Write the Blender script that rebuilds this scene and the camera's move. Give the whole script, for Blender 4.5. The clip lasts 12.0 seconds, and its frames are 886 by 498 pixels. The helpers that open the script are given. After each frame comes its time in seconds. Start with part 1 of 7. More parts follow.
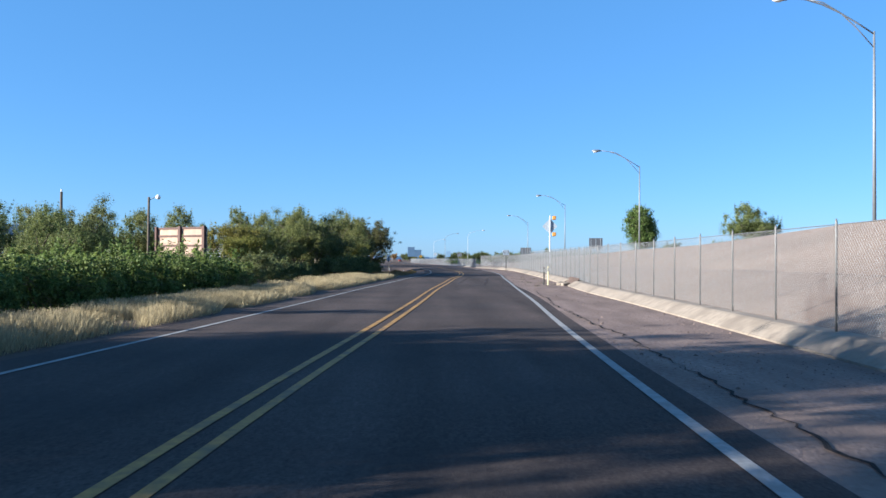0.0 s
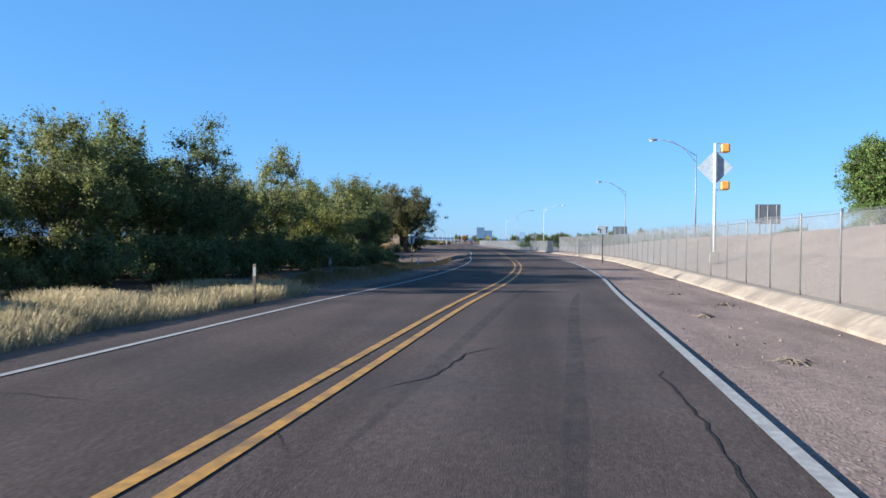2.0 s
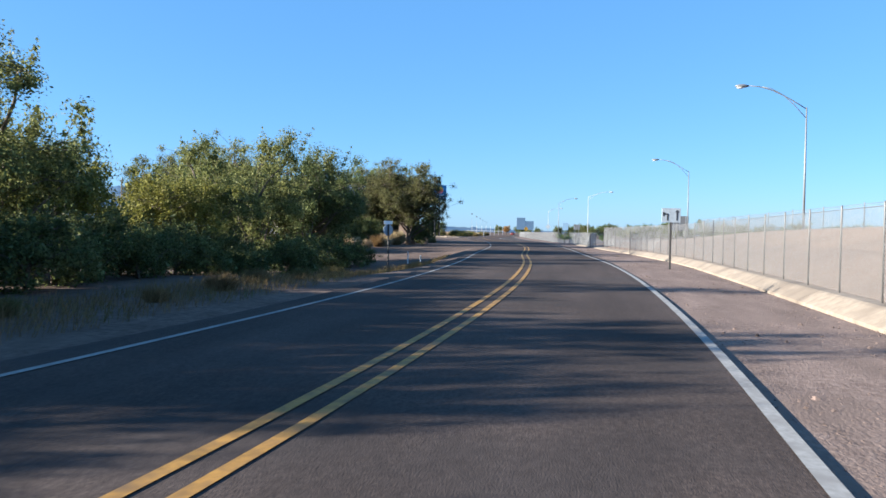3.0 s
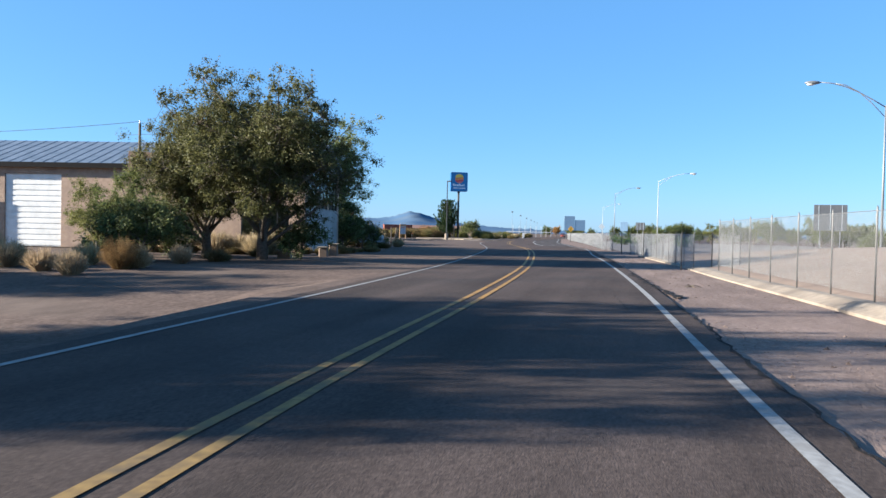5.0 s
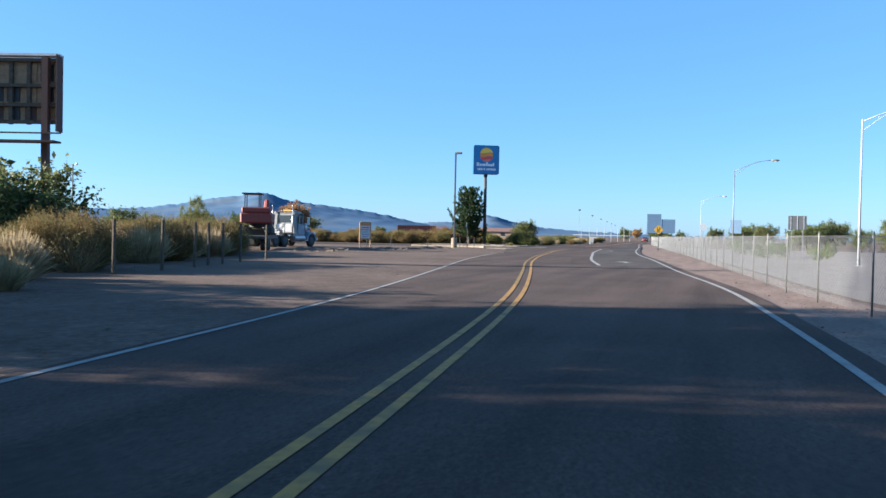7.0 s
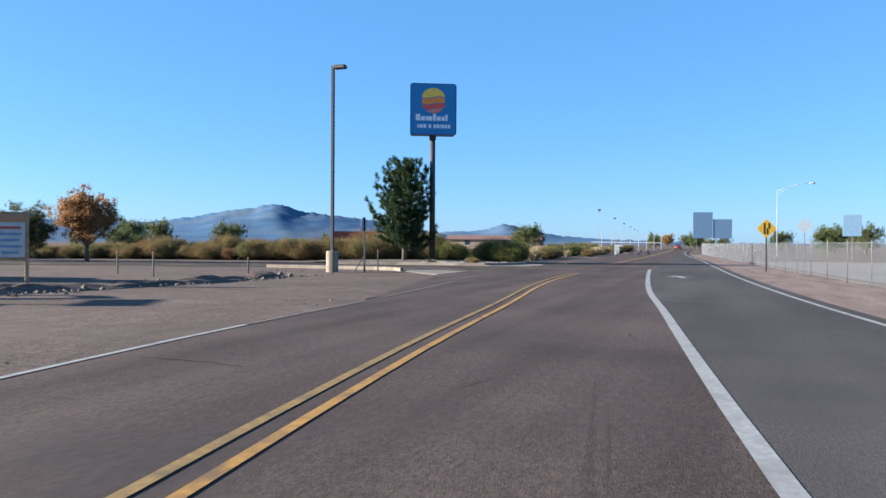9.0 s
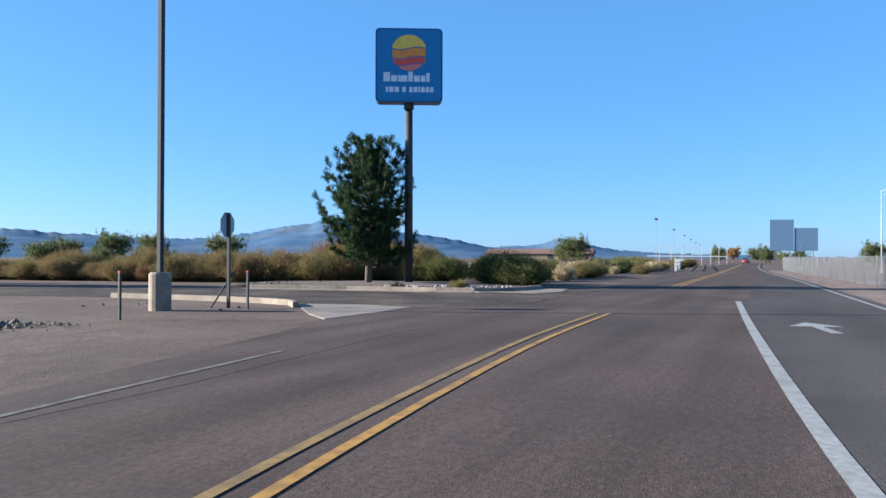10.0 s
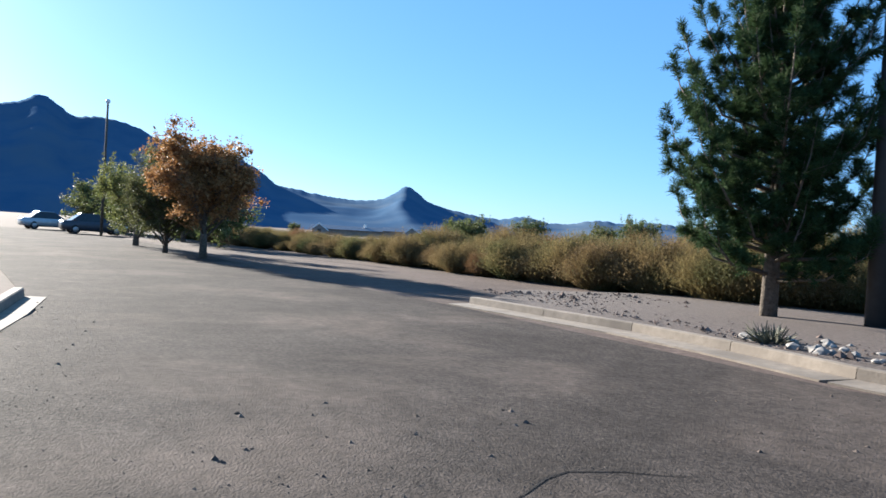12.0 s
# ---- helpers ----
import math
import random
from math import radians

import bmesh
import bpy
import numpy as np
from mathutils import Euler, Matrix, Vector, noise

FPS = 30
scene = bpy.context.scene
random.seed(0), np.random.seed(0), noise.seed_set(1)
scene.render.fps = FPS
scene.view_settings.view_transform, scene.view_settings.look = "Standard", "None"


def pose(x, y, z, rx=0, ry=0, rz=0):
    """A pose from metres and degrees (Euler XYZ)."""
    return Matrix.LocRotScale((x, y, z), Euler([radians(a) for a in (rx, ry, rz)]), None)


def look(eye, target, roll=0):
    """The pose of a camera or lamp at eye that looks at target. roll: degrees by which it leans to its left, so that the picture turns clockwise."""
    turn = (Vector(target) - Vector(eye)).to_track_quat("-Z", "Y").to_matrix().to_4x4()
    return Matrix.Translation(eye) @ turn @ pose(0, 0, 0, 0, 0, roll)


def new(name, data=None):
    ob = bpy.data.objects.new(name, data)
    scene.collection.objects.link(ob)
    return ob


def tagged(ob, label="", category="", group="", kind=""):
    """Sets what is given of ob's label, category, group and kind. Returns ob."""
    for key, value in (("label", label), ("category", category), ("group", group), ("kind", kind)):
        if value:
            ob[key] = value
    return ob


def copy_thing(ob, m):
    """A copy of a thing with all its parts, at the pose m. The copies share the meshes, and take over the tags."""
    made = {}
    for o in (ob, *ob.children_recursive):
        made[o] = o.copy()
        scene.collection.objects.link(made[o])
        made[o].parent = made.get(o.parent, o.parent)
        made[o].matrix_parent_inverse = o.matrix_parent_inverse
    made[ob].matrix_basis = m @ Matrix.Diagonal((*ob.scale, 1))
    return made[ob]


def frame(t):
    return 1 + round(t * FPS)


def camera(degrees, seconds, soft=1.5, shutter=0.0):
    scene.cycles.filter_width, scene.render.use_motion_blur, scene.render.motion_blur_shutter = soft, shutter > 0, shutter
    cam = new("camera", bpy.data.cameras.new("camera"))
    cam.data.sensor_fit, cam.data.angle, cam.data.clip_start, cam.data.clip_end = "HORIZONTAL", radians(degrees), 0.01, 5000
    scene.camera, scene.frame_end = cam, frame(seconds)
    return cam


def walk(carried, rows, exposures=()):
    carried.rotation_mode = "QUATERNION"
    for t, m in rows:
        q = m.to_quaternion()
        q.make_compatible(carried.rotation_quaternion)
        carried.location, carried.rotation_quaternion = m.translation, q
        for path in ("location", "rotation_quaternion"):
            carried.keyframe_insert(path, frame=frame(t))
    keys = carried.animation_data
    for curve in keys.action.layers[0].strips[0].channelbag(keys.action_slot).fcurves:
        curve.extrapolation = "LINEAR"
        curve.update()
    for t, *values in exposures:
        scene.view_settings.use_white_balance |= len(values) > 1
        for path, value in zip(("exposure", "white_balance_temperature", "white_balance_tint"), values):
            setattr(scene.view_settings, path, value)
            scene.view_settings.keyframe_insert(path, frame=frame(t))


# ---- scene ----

# ---------------- camera ----------------
cam = camera(57.8, 12.0, soft=1.5, shutter=0.05)
PATH = [
    (0.0, (0.000, 0.000, 1.300), (0.031, 9.999, 1.427), 0.32),
    (0.5, (0.427, 8.773, 1.300), (0.039, 18.766, 1.350), 0.29),
    (1.0, (0.980, 17.930, 1.300), (0.389, 27.913, 1.289), 0.13),
    (1.5, (1.377, 27.119, 1.300), (0.548, 37.084, 1.242), 0.44),
    (2.0, (2.044, 37.281, 1.300), (1.090, 47.235, 1.196), 0.58),
    (2.5, (2.587, 47.106, 1.300), (1.476, 57.043, 1.159), 1.05),
    (3.0, (3.333, 56.903, 1.300), (1.798, 66.782, 1.075), 1.09),
    (5.0, (3.309, 99.707, 1.300), (1.075, 109.452, 1.078), 1.23),
    (5.5, (2.793, 111.278, 1.300), (0.291, 120.958, 1.108), 1.64),
    (6.0, (1.984, 123.688, 1.300), (-0.761, 133.302, 1.082), 1.84),
    (6.5, (0.921, 135.806, 1.300), (-2.046, 145.353, 1.088), 1.40),
    (8.5, (-5.852, 179.804, 1.300), (-9.370, 189.163, 1.152), 1.04),
    (9.0, (-7.359, 189.197, 1.300), (-10.747, 198.605, 1.227), 0.31),
    (9.5, (-8.518, 197.702, 1.300), (-11.875, 207.121, 1.410), -0.22),
    (10.0, (-9.696, 205.706, 1.300), (-13.727, 214.857, 1.409), 0.10),
    (10.5, (-10.599, 212.831, 1.300), (-15.265, 221.675, 1.388), 1.20),
    (11.0, (-11.596, 218.574, 1.300), (-17.364, 226.743, 1.395), 3.35),
    (11.5, (-13.537, 223.283, 1.300), (-21.000, 229.939, 1.240), 3.43),
    (12.0, (-16.208, 226.269, 1.300), (-25.390, 230.228, 1.151), 3.38),
]
walk(cam, [(t, look(eye, target, roll)) for t, eye, target, roll in PATH], exposures=[(0.0, 1.93, 5190, 9), (2.0, 1.97, 5220, 9), (3.0, 2.17, 5460, 9), (5.0, 2.15, 5510, 9), (6.5, 2.25, 5580, 9), (8.5, 2.18, 5510, 9), (9.5, 2.03, 5330, 9), (10.5, 2.03, 5260, 9), (12.0, 2.10, 5450, 9)])

# ---------------- daylight ----------------
SUN_EL = radians(16.5)
SUN_AZ = Vector((-0.9455, -0.3256, 0.0))
world = bpy.data.worlds.new("sky")
scene.world = world
world.use_nodes = True
wn = world.node_tree.nodes
sky = wn.new("ShaderNodeTexSky")
sky.sky_type = "NISHITA"
sky.sun_disc = False
sky.sun_elevation = SUN_EL
sky.sun_rotation = math.atan2(SUN_AZ.x, SUN_AZ.y)
sky.altitude = 1500.0
sky.air_density = 1.0
sky.dust_density = 1.0
sky.ozone_density = 3.6
wn["Background"].inputs["Strength"].default_value = 0.05
even = wn.new("ShaderNodeMixRGB")
even.inputs["Fac"].default_value = 0.48
even.inputs["Color2"].default_value = (0.92, 2.3, 3.95, 1)
world.node_tree.links.new(sky.outputs["Color"], even.inputs["Color1"])
world.node_tree.links.new(even.outputs["Color"], wn["Background"].inputs["Color"])
sun_data = bpy.data.lights.new("sun", "SUN")
sun_data.energy = 5.0
sun_data.angle = radians(0.55)
sun_data.color = (1.0, 0.84, 0.63)
sun = new("sun", sun_data)
sun_to = Vector((SUN_AZ.x * math.cos(SUN_EL), SUN_AZ.y * math.cos(SUN_EL), math.sin(SUN_EL)))
sun.matrix_world = look(sun_to * 100, (0, 0, 0))


# ---------------- materials ----------------
def material(name, c1, c2, rough=0.8, scale=8.0, metal=0.0, bump=0.0, bump_scale=40.0, spots=None, spot_scale=1.2, island=0.0, translucent=0.0, spec=0.4):
    """Two colours mixed by fine and broad noise in world metres, with relief; spots adds a third, patchy colour."""
    m = bpy.data.materials.new(name)
    m.use_nodes = True
    n, l = m.node_tree.nodes, m.node_tree.links
    b = n["Principled BSDF"]
    b.inputs["Roughness"].default_value = rough
    b.inputs["Metallic"].default_value = metal
    b.inputs["Specular IOR Level"].default_value = spec
    geo = n.new("ShaderNodeNewGeometry")
    fine = n.new("ShaderNodeTexNoise")
    fine.inputs["Scale"].default_value = scale
    fine.inputs["Detail"].default_value = 6.0
    fine.inputs["Roughness"].default_value = 0.65
    l.new(geo.outputs["Position"], fine.inputs["Vector"])
    ramp = n.new("ShaderNodeValToRGB")
    ramp.color_ramp.elements[0].position, ramp.color_ramp.elements[1].position = 0.35, 0.65
    ramp.color_ramp.elements[0].color, ramp.color_ramp.elements[1].color = (*c1, 1), (*c2, 1)
    l.new(fine.outputs["Fac"], ramp.inputs["Fac"])
    colour = ramp.outputs["Color"]
    if spots:
        broad = n.new("ShaderNodeTexNoise")
        broad.inputs["Scale"].default_value = spot_scale
        broad.inputs["Detail"].default_value = 5.0
        l.new(geo.outputs["Position"], broad.inputs["Vector"])
        r2 = n.new("ShaderNodeValToRGB")
        r2.color_ramp.elements[0].position, r2.color_ramp.elements[1].position = 0.48, 0.68
        l.new(broad.outputs["Fac"], r2.inputs["Fac"])
        mix = n.new("ShaderNodeMixRGB")
        mix.inputs["Color2"].default_value = (*spots, 1)
        l.new(r2.outputs["Color"], mix.inputs["Fac"])
        l.new(colour, mix.inputs["Color1"])
        colour = mix.outputs["Color"]
    if island:
        hsv = n.new("ShaderNodeHueSaturation")
        mr = n.new("ShaderNodeMapRange")
        mr.inputs["To Min"].default_value, mr.inputs["To Max"].default_value = 1 - island, 1 + island
        l.new(geo.outputs["Random Per Island"], mr.inputs["Value"])
        l.new(mr.outputs["Result"], hsv.inputs["Value"])
        info = n.new("ShaderNodeObjectInfo")
        mr2 = n.new("ShaderNodeMapRange")
        mr2.inputs["To Min"].default_value, mr2.inputs["To Max"].default_value = 0.485, 0.515
        l.new(info.outputs["Random"], mr2.inputs["Value"])
        l.new(mr2.outputs["Result"], hsv.inputs["Hue"])
        l.new(colour, hsv.inputs["Color"])
        colour = hsv.outputs["Color"]
    l.new(colour, b.inputs["Base Color"])
    if bump:
        bn = n.new("ShaderNodeTexNoise")
        bn.inputs["Scale"].default_value = bump_scale
        bn.inputs["Detail"].default_value = 4.0
        l.new(geo.outputs["Position"], bn.inputs["Vector"])
        bp = n.new("ShaderNodeBump")
        bp.inputs["Strength"].default_value = bump
        bp.inputs["Distance"].default_value = 0.02
        l.new(bn.outputs["Fac"], bp.inputs["Height"])
        l.new(bp.outputs["Normal"], b.inputs["Normal"])
    if translucent:
        tr = n.new("ShaderNodeBsdfTranslucent")
        l.new(colour, tr.inputs["Color"])
        ms = n.new("ShaderNodeMixShader")
        ms.inputs["Fac"].default_value = translucent
        l.new(b.outputs["BSDF"], ms.inputs[1])
        l.new(tr.outputs["BSDF"], ms.inputs[2])
        l.new(ms.outputs["Shader"], n["Material Output"].inputs["Surface"])
    return m


def plain(name, c, rough=0.6, metal=0.0, var=0.12, scale=6.0):
    return material(name, tuple(v * (1 - var) for v in c), tuple(min(1, v * (1 + var)) for v in c), rough, scale, metal)


ASPHALT = material("chip_seal_asphalt", (0.033, 0.0255, 0.023), (0.076, 0.0585, 0.051), 0.92, 30.0, bump=0.35, bump_scale=70.0, spots=(0.044, 0.036, 0.0335), spot_scale=0.35, spec=0.12)


def streaks(m, sx, sy, low, high, seed=0.0, power=3.0):
    """Broad drawn-out lightening and darkening along the road, laid over a material's colour."""
    n, l = m.node_tree.nodes, m.node_tree.links
    b = n["Principled BSDF"]
    src = b.inputs["Base Color"].links[0].from_socket
    geo, mp_, tx, rg_, mul = n.new("ShaderNodeNewGeometry"), n.new("ShaderNodeMapping"), n.new("ShaderNodeTexNoise"), n.new("ShaderNodeMapRange"), n.new("ShaderNodeMixRGB")
    mp_.inputs["Scale"].default_value = (sx, sy, 1)
    mp_.inputs["Location"].default_value = (seed, seed, 0)
    tx.inputs["Scale"].default_value = 1.0
    tx.inputs["Detail"].default_value = power
    rg_.inputs["From Min"].default_value, rg_.inputs["From Max"].default_value = 0.3, 0.7
    rg_.inputs["To Min"].default_value, rg_.inputs["To Max"].default_value = low, high
    mul.blend_type = "MULTIPLY"
    mul.inputs["Fac"].default_value = 1.0
    l.new(geo.outputs["Position"], mp_.inputs["Vector"])
    l.new(mp_.outputs["Vector"], tx.inputs["Vector"])
    l.new(tx.outputs["Fac"], rg_.inputs["Value"])
    l.new(src, mul.inputs["Color1"])
    l.new(rg_.outputs["Result"], mul.inputs["Color2"])
    l.new(mul.outputs["Color"], b.inputs["Base Color"])


def along_y(m, y0, y1, c0, c1):
    """A slow change of tint along the road, where the surface was laid at different times."""
    n, l = m.node_tree.nodes, m.node_tree.links
    b = n["Principled BSDF"]
    src = b.inputs["Base Color"].links[0].from_socket
    geo, xyz, rg_, tint, mul = n.new("ShaderNodeNewGeometry"), n.new("ShaderNodeSeparateXYZ"), n.new("ShaderNodeMapRange"), n.new("ShaderNodeMixRGB"), n.new("ShaderNodeMixRGB")
    rg_.inputs["From Min"].default_value, rg_.inputs["From Max"].default_value = y0, y1
    tint.inputs["Color1"].default_value, tint.inputs["Color2"].default_value = (*c0, 1), (*c1, 1)
    mul.blend_type = "MULTIPLY"
    mul.inputs["Fac"].default_value = 1.0
    l.new(geo.outputs["Position"], xyz.inputs["Vector"])
    l.new(xyz.outputs["Y"], rg_.inputs["Value"])
    l.new(rg_.outputs["Result"], tint.inputs["Fac"])
    l.new(src, mul.inputs["Color1"])
    l.new(tint.outputs["Color"], mul.inputs["Color2"])
    l.new(mul.outputs["Color"], b.inputs["Base Color"])


along_y(ASPHALT, 95, 165, (1, 1, 1), (1.2, 1.14, 1.11))
TURNLANE = material("newer_grey_asphalt", (0.04, 0.035, 0.033), (0.08, 0.069, 0.065), 0.92, 30.0, bump=0.3, bump_scale=70.0, spots=(0.05, 0.044, 0.042), spot_scale=0.5, spec=0.12)
streaks(TURNLANE, 0.6, 0.1, 0.8, 1.2, 3.0)
streaks(ASPHALT, 1.1, 0.07, 0.72, 1.25)
streaks(ASPHALT, 0.35, 0.3, 0.82, 1.18, 7.0, 5.0)
streaks(ASPHALT, 14.0, 7.0, 0.84, 1.16, 1.0, 3.0)
DIRT = material("gravelly_dirt", (0.068, 0.048, 0.039), (0.134, 0.098, 0.08), 0.95, 9.0, bump=0.6, bump_scale=25.0, spots=(0.1, 0.075, 0.061), spot_scale=0.25, spec=0.12)
streaks(DIRT, 0.25, 0.4, 0.78, 1.2, 3.0, 6.0)
streaks(DIRT, 2.6, 1.4, 0.85, 1.15, 5.0, 4.0)
GRAVEL = material("pinkish_gravel_shoulder", (0.13, 0.094, 0.08), (0.24, 0.182, 0.154), 0.95, 16.0, bump=0.7, bump_scale=32.0, spots=(0.17, 0.127, 0.107), spot_scale=0.5, spec=0.1)
streaks(GRAVEL, 1.6, 0.35, 0.75, 1.2, 4.0, 6.0)
PAINT_W = material("worn_white_paint", (0.2, 0.195, 0.188), (0.29, 0.288, 0.28), 0.8, 14.0, spots=(0.19, 0.183, 0.176), spot_scale=3.0, spec=0.15)
PAINT_DUST = material("dusty_white_paint", (0.1, 0.09, 0.082), (0.17, 0.157, 0.145), 0.9, 9.0, spots=(0.085, 0.072, 0.063), spot_scale=2.5, spec=0.1)
PAINT_OLD = material("faded_yellow_paint", (0.15, 0.1, 0.045), (0.25, 0.165, 0.06), 0.8, 11.0, spots=(0.11, 0.082, 0.05), spot_scale=2.0, spec=0.15)
PAINT_Y = material("worn_yellow_paint", (0.2, 0.105, 0.02), (0.36, 0.19, 0.028), 0.7, 9.0, spots=(0.13, 0.075, 0.025), spot_scale=2.5)
CONCRETE = material("pale_kerb_concrete", (0.175, 0.144, 0.11), (0.25, 0.208, 0.162), 0.88, 5.0, bump=0.2, bump_scale=30.0, spots=(0.14, 0.114, 0.088), spot_scale=0.7)
BANK = material("bank_concrete", (0.178, 0.13, 0.096), (0.212, 0.158, 0.118), 0.9, 3.0, bump=0.12, bump_scale=20.0, spots=(0.158, 0.115, 0.086), spot_scale=0.18)
STEEL = plain("galvanised_steel", (0.17, 0.18, 0.19), 0.55, 0.4)
DARKSTEEL = plain("weathered_dark_steel", (0.05, 0.047, 0.044), 0.65, 0.2)
WHITE = plain("white_paint", (0.78, 0.78, 0.76), 0.5)
BARK = material("bark", (0.07, 0.055, 0.04), (0.16, 0.13, 0.1), 0.95, 14.0, bump=0.8, bump_scale=30.0)
LEAF_A = material("olive_leaves", (0.09, 0.107, 0.03), (0.19, 0.2, 0.066), 0.6, 1.2, island=0.55, translucent=0.38, spec=0.2)
LEAF_B = material("dark_leaves", (0.06, 0.08, 0.026), (0.138, 0.152, 0.054), 0.6, 1.2, island=0.55, translucent=0.36, spec=0.2)
LEAF_G = material("fresh_green_leaves", (0.07, 0.11, 0.024), (0.15, 0.19, 0.052), 0.6, 1.2, island=0.5, translucent=0.4, spec=0.2)
LEAF_E = material("shady_elm_leaves", (0.05, 0.056, 0.019), (0.13, 0.128, 0.046), 0.6, 1.2, island=0.55, translucent=0.36, spec=0.2)
LEAF_Y = material("yellowing_leaves", (0.12, 0.115, 0.022), (0.2, 0.18, 0.04), 0.6, 1.2, island=0.45, translucent=0.35, spec=0.2)
LEAF_R = material("rusty_autumn_leaves", (0.24, 0.128, 0.045), (0.36, 0.215, 0.08), 0.6, 1.2, island=0.4, translucent=0.35, spec=0.2)
NEEDLE = material("pine_needles", (0.02, 0.042, 0.017), (0.062, 0.092, 0.036), 0.75, 2.0, island=0.45, translucent=0.2, spec=0.05)
BRUSH = material("dry_brush_stems", (0.135, 0.103, 0.043), (0.22, 0.162, 0.076), 0.85, 1.0, island=0.35, translucent=0.35, spots=(0.1, 0.11, 0.045), spot_scale=0.6, spec=0.1)
DRYGRASS = material("dry_grass_blades", (0.29, 0.228, 0.13), (0.42, 0.34, 0.21), 0.8, 2.0, island=0.35, translucent=0.35, spec=0.1)
BLUE = plain("sign_blue", (0.035, 0.19, 0.42), 0.4)
STUCCO = material("pink_tan_stucco", (0.3, 0.21, 0.15), (0.38, 0.28, 0.21), 0.9, 4.0, bump=0.25, spots=(0.25, 0.18, 0.14))
METALROOF = material("grey_metal_roofing", (0.1, 0.125, 0.16), (0.15, 0.18, 0.225), 0.5, 1.5, 0.2)
# scrub slopes with the blue of aerial haze painted into the base colour
MOUNTAIN = material("haze_tinted_mountain_scrub", (0.062, 0.112, 0.188), (0.088, 0.137, 0.21), 1.0, 0.006, spots=(0.1, 0.134, 0.178), spot_scale=0.003, spec=0.0)


# ---------------- building blocks ----------------
def mesh_of(bm, name, smooth=False):
    me = bpy.data.meshes.new(name)
    bm.to_mesh(me)
    bm.free()
    if smooth:
        for pl in me.polygons:
            pl.use_smooth = True
    return me


def part(name, bm, mat, parent=None, label="", smooth=False):
    ob = new(name, mesh_of(bm, name, smooth) if isinstance(bm, bmesh.types.BMesh) else bm)
    if mat and not ob.data.materials:
        ob.data.materials.append(mat)
    if parent:
        ob.parent = parent
    return tagged(ob, label)


def thing(name, m, label, category, group="", kind=""):
    ob = new(name)
    ob.empty_display_size = 0.2
    ob.matrix_basis = m
    return tagged(ob, label, category, group, kind)


def structure(name, bm, mat, label, category, smooth=False, kind="structure"):
    return tagged(part(name, bm, mat, None, "", smooth), label, category, "", kind)


def box(bm, x0, x1, y0, y1, z0, z1, bevel=0.0, m=None):
    v = [bm.verts.new((x, y, z)) for z in (z0, z1) for x, y in ((x0, y0), (x1, y0), (x1, y1), (x0, y1))]
    fs = [bm.faces.new([v[i] for i in q]) for q in ((3, 2, 1, 0), (4, 5, 6, 7), (0, 1, 5, 4), (1, 2, 6, 5), (2, 3, 7, 6), (3, 0, 4, 7))]
    if bevel:
        edges = {e for f in fs for e in f.edges}
        r = bmesh.ops.bevel(bm, geom=list(edges), offset=bevel, segments=1, affect="EDGES")
        v = list({w for f in r["faces"] for w in f.verts} | {w for w in v if w.is_valid})
    if m:
        bmesh.ops.transform(bm, matrix=m, verts=v)
    return bm


def tube(bm, pts, radii, seg=8, caps=True):
    """A round bar through points, with a radius at each."""
    pts = [Vector(q) for q in pts]
    if not hasattr(radii, "__len__"):
        radii = [radii] * len(pts)
    rings = []
    for i, q in enumerate(pts):
        d = (pts[min(i + 1, len(pts) - 1)] - pts[max(i - 1, 0)]).normalized()
        a = d.cross(Vector((0, 0, 1)) if abs(d.z) < 0.95 else Vector((1, 0, 0))).normalized()
        c = d.cross(a)
        rings.append([bm.verts.new(q + (a * math.cos(2 * math.pi * k / seg) + c * math.sin(2 * math.pi * k / seg)) * radii[i]) for k in range(seg)])
    for r0, r1 in zip(rings, rings[1:]):
        for k in range(seg):
            bm.faces.new((r0[k], r1[k], r1[(k + 1) % seg], r0[(k + 1) % seg]))
    if caps:
        bm.faces.new(rings[0])
        bm.faces.new(rings[-1][::-1])
    return bm


def curve(*pts):
    """A smooth function through (y, x) pairs."""
    ys, xs = np.array([q[0] for q in pts], float), np.array([q[1] for q in pts], float)
    sl = np.gradient(xs, ys)

    def at(y):
        y = np.clip(y, ys[0], ys[-1]) if not np.isscalar(y) else min(max(y, ys[0]), ys[-1])
        i = np.clip(np.searchsorted(ys, y) - 1, 0, len(ys) - 2)
        h = ys[i + 1] - ys[i]
        s = (y - ys[i]) / h
        return (2 * s**3 - 3 * s**2 + 1) * xs[i] + (s**3 - 2 * s**2 + s) * h * sl[i] + (-2 * s**3 + 3 * s**2) * xs[i + 1] + (s**3 - s**2) * h * sl[i + 1]
    return at


def ribbon(left, right, y0, y1, step, z=0.0, cols=1, bm=None):
    """A strip of ground between two lines x(y)."""
    bm = bm or bmesh.new()
    n = max(1, int(round((y1 - y0) / step)))
    rows = []
    for i in range(n + 1):
        y = y0 + (y1 - y0) * i / n
        a, b = left(y), right(y)
        rows.append([bm.verts.new((a + (b - a) * k / cols, y, z(y) if callable(z) else z)) for k in range(cols + 1)])
    for r0, r1 in zip(rows, rows[1:]):
        for k in range(cols):
            bm.faces.new((r0[k], r0[k + 1], r1[k + 1], r1[k]))
    return bm


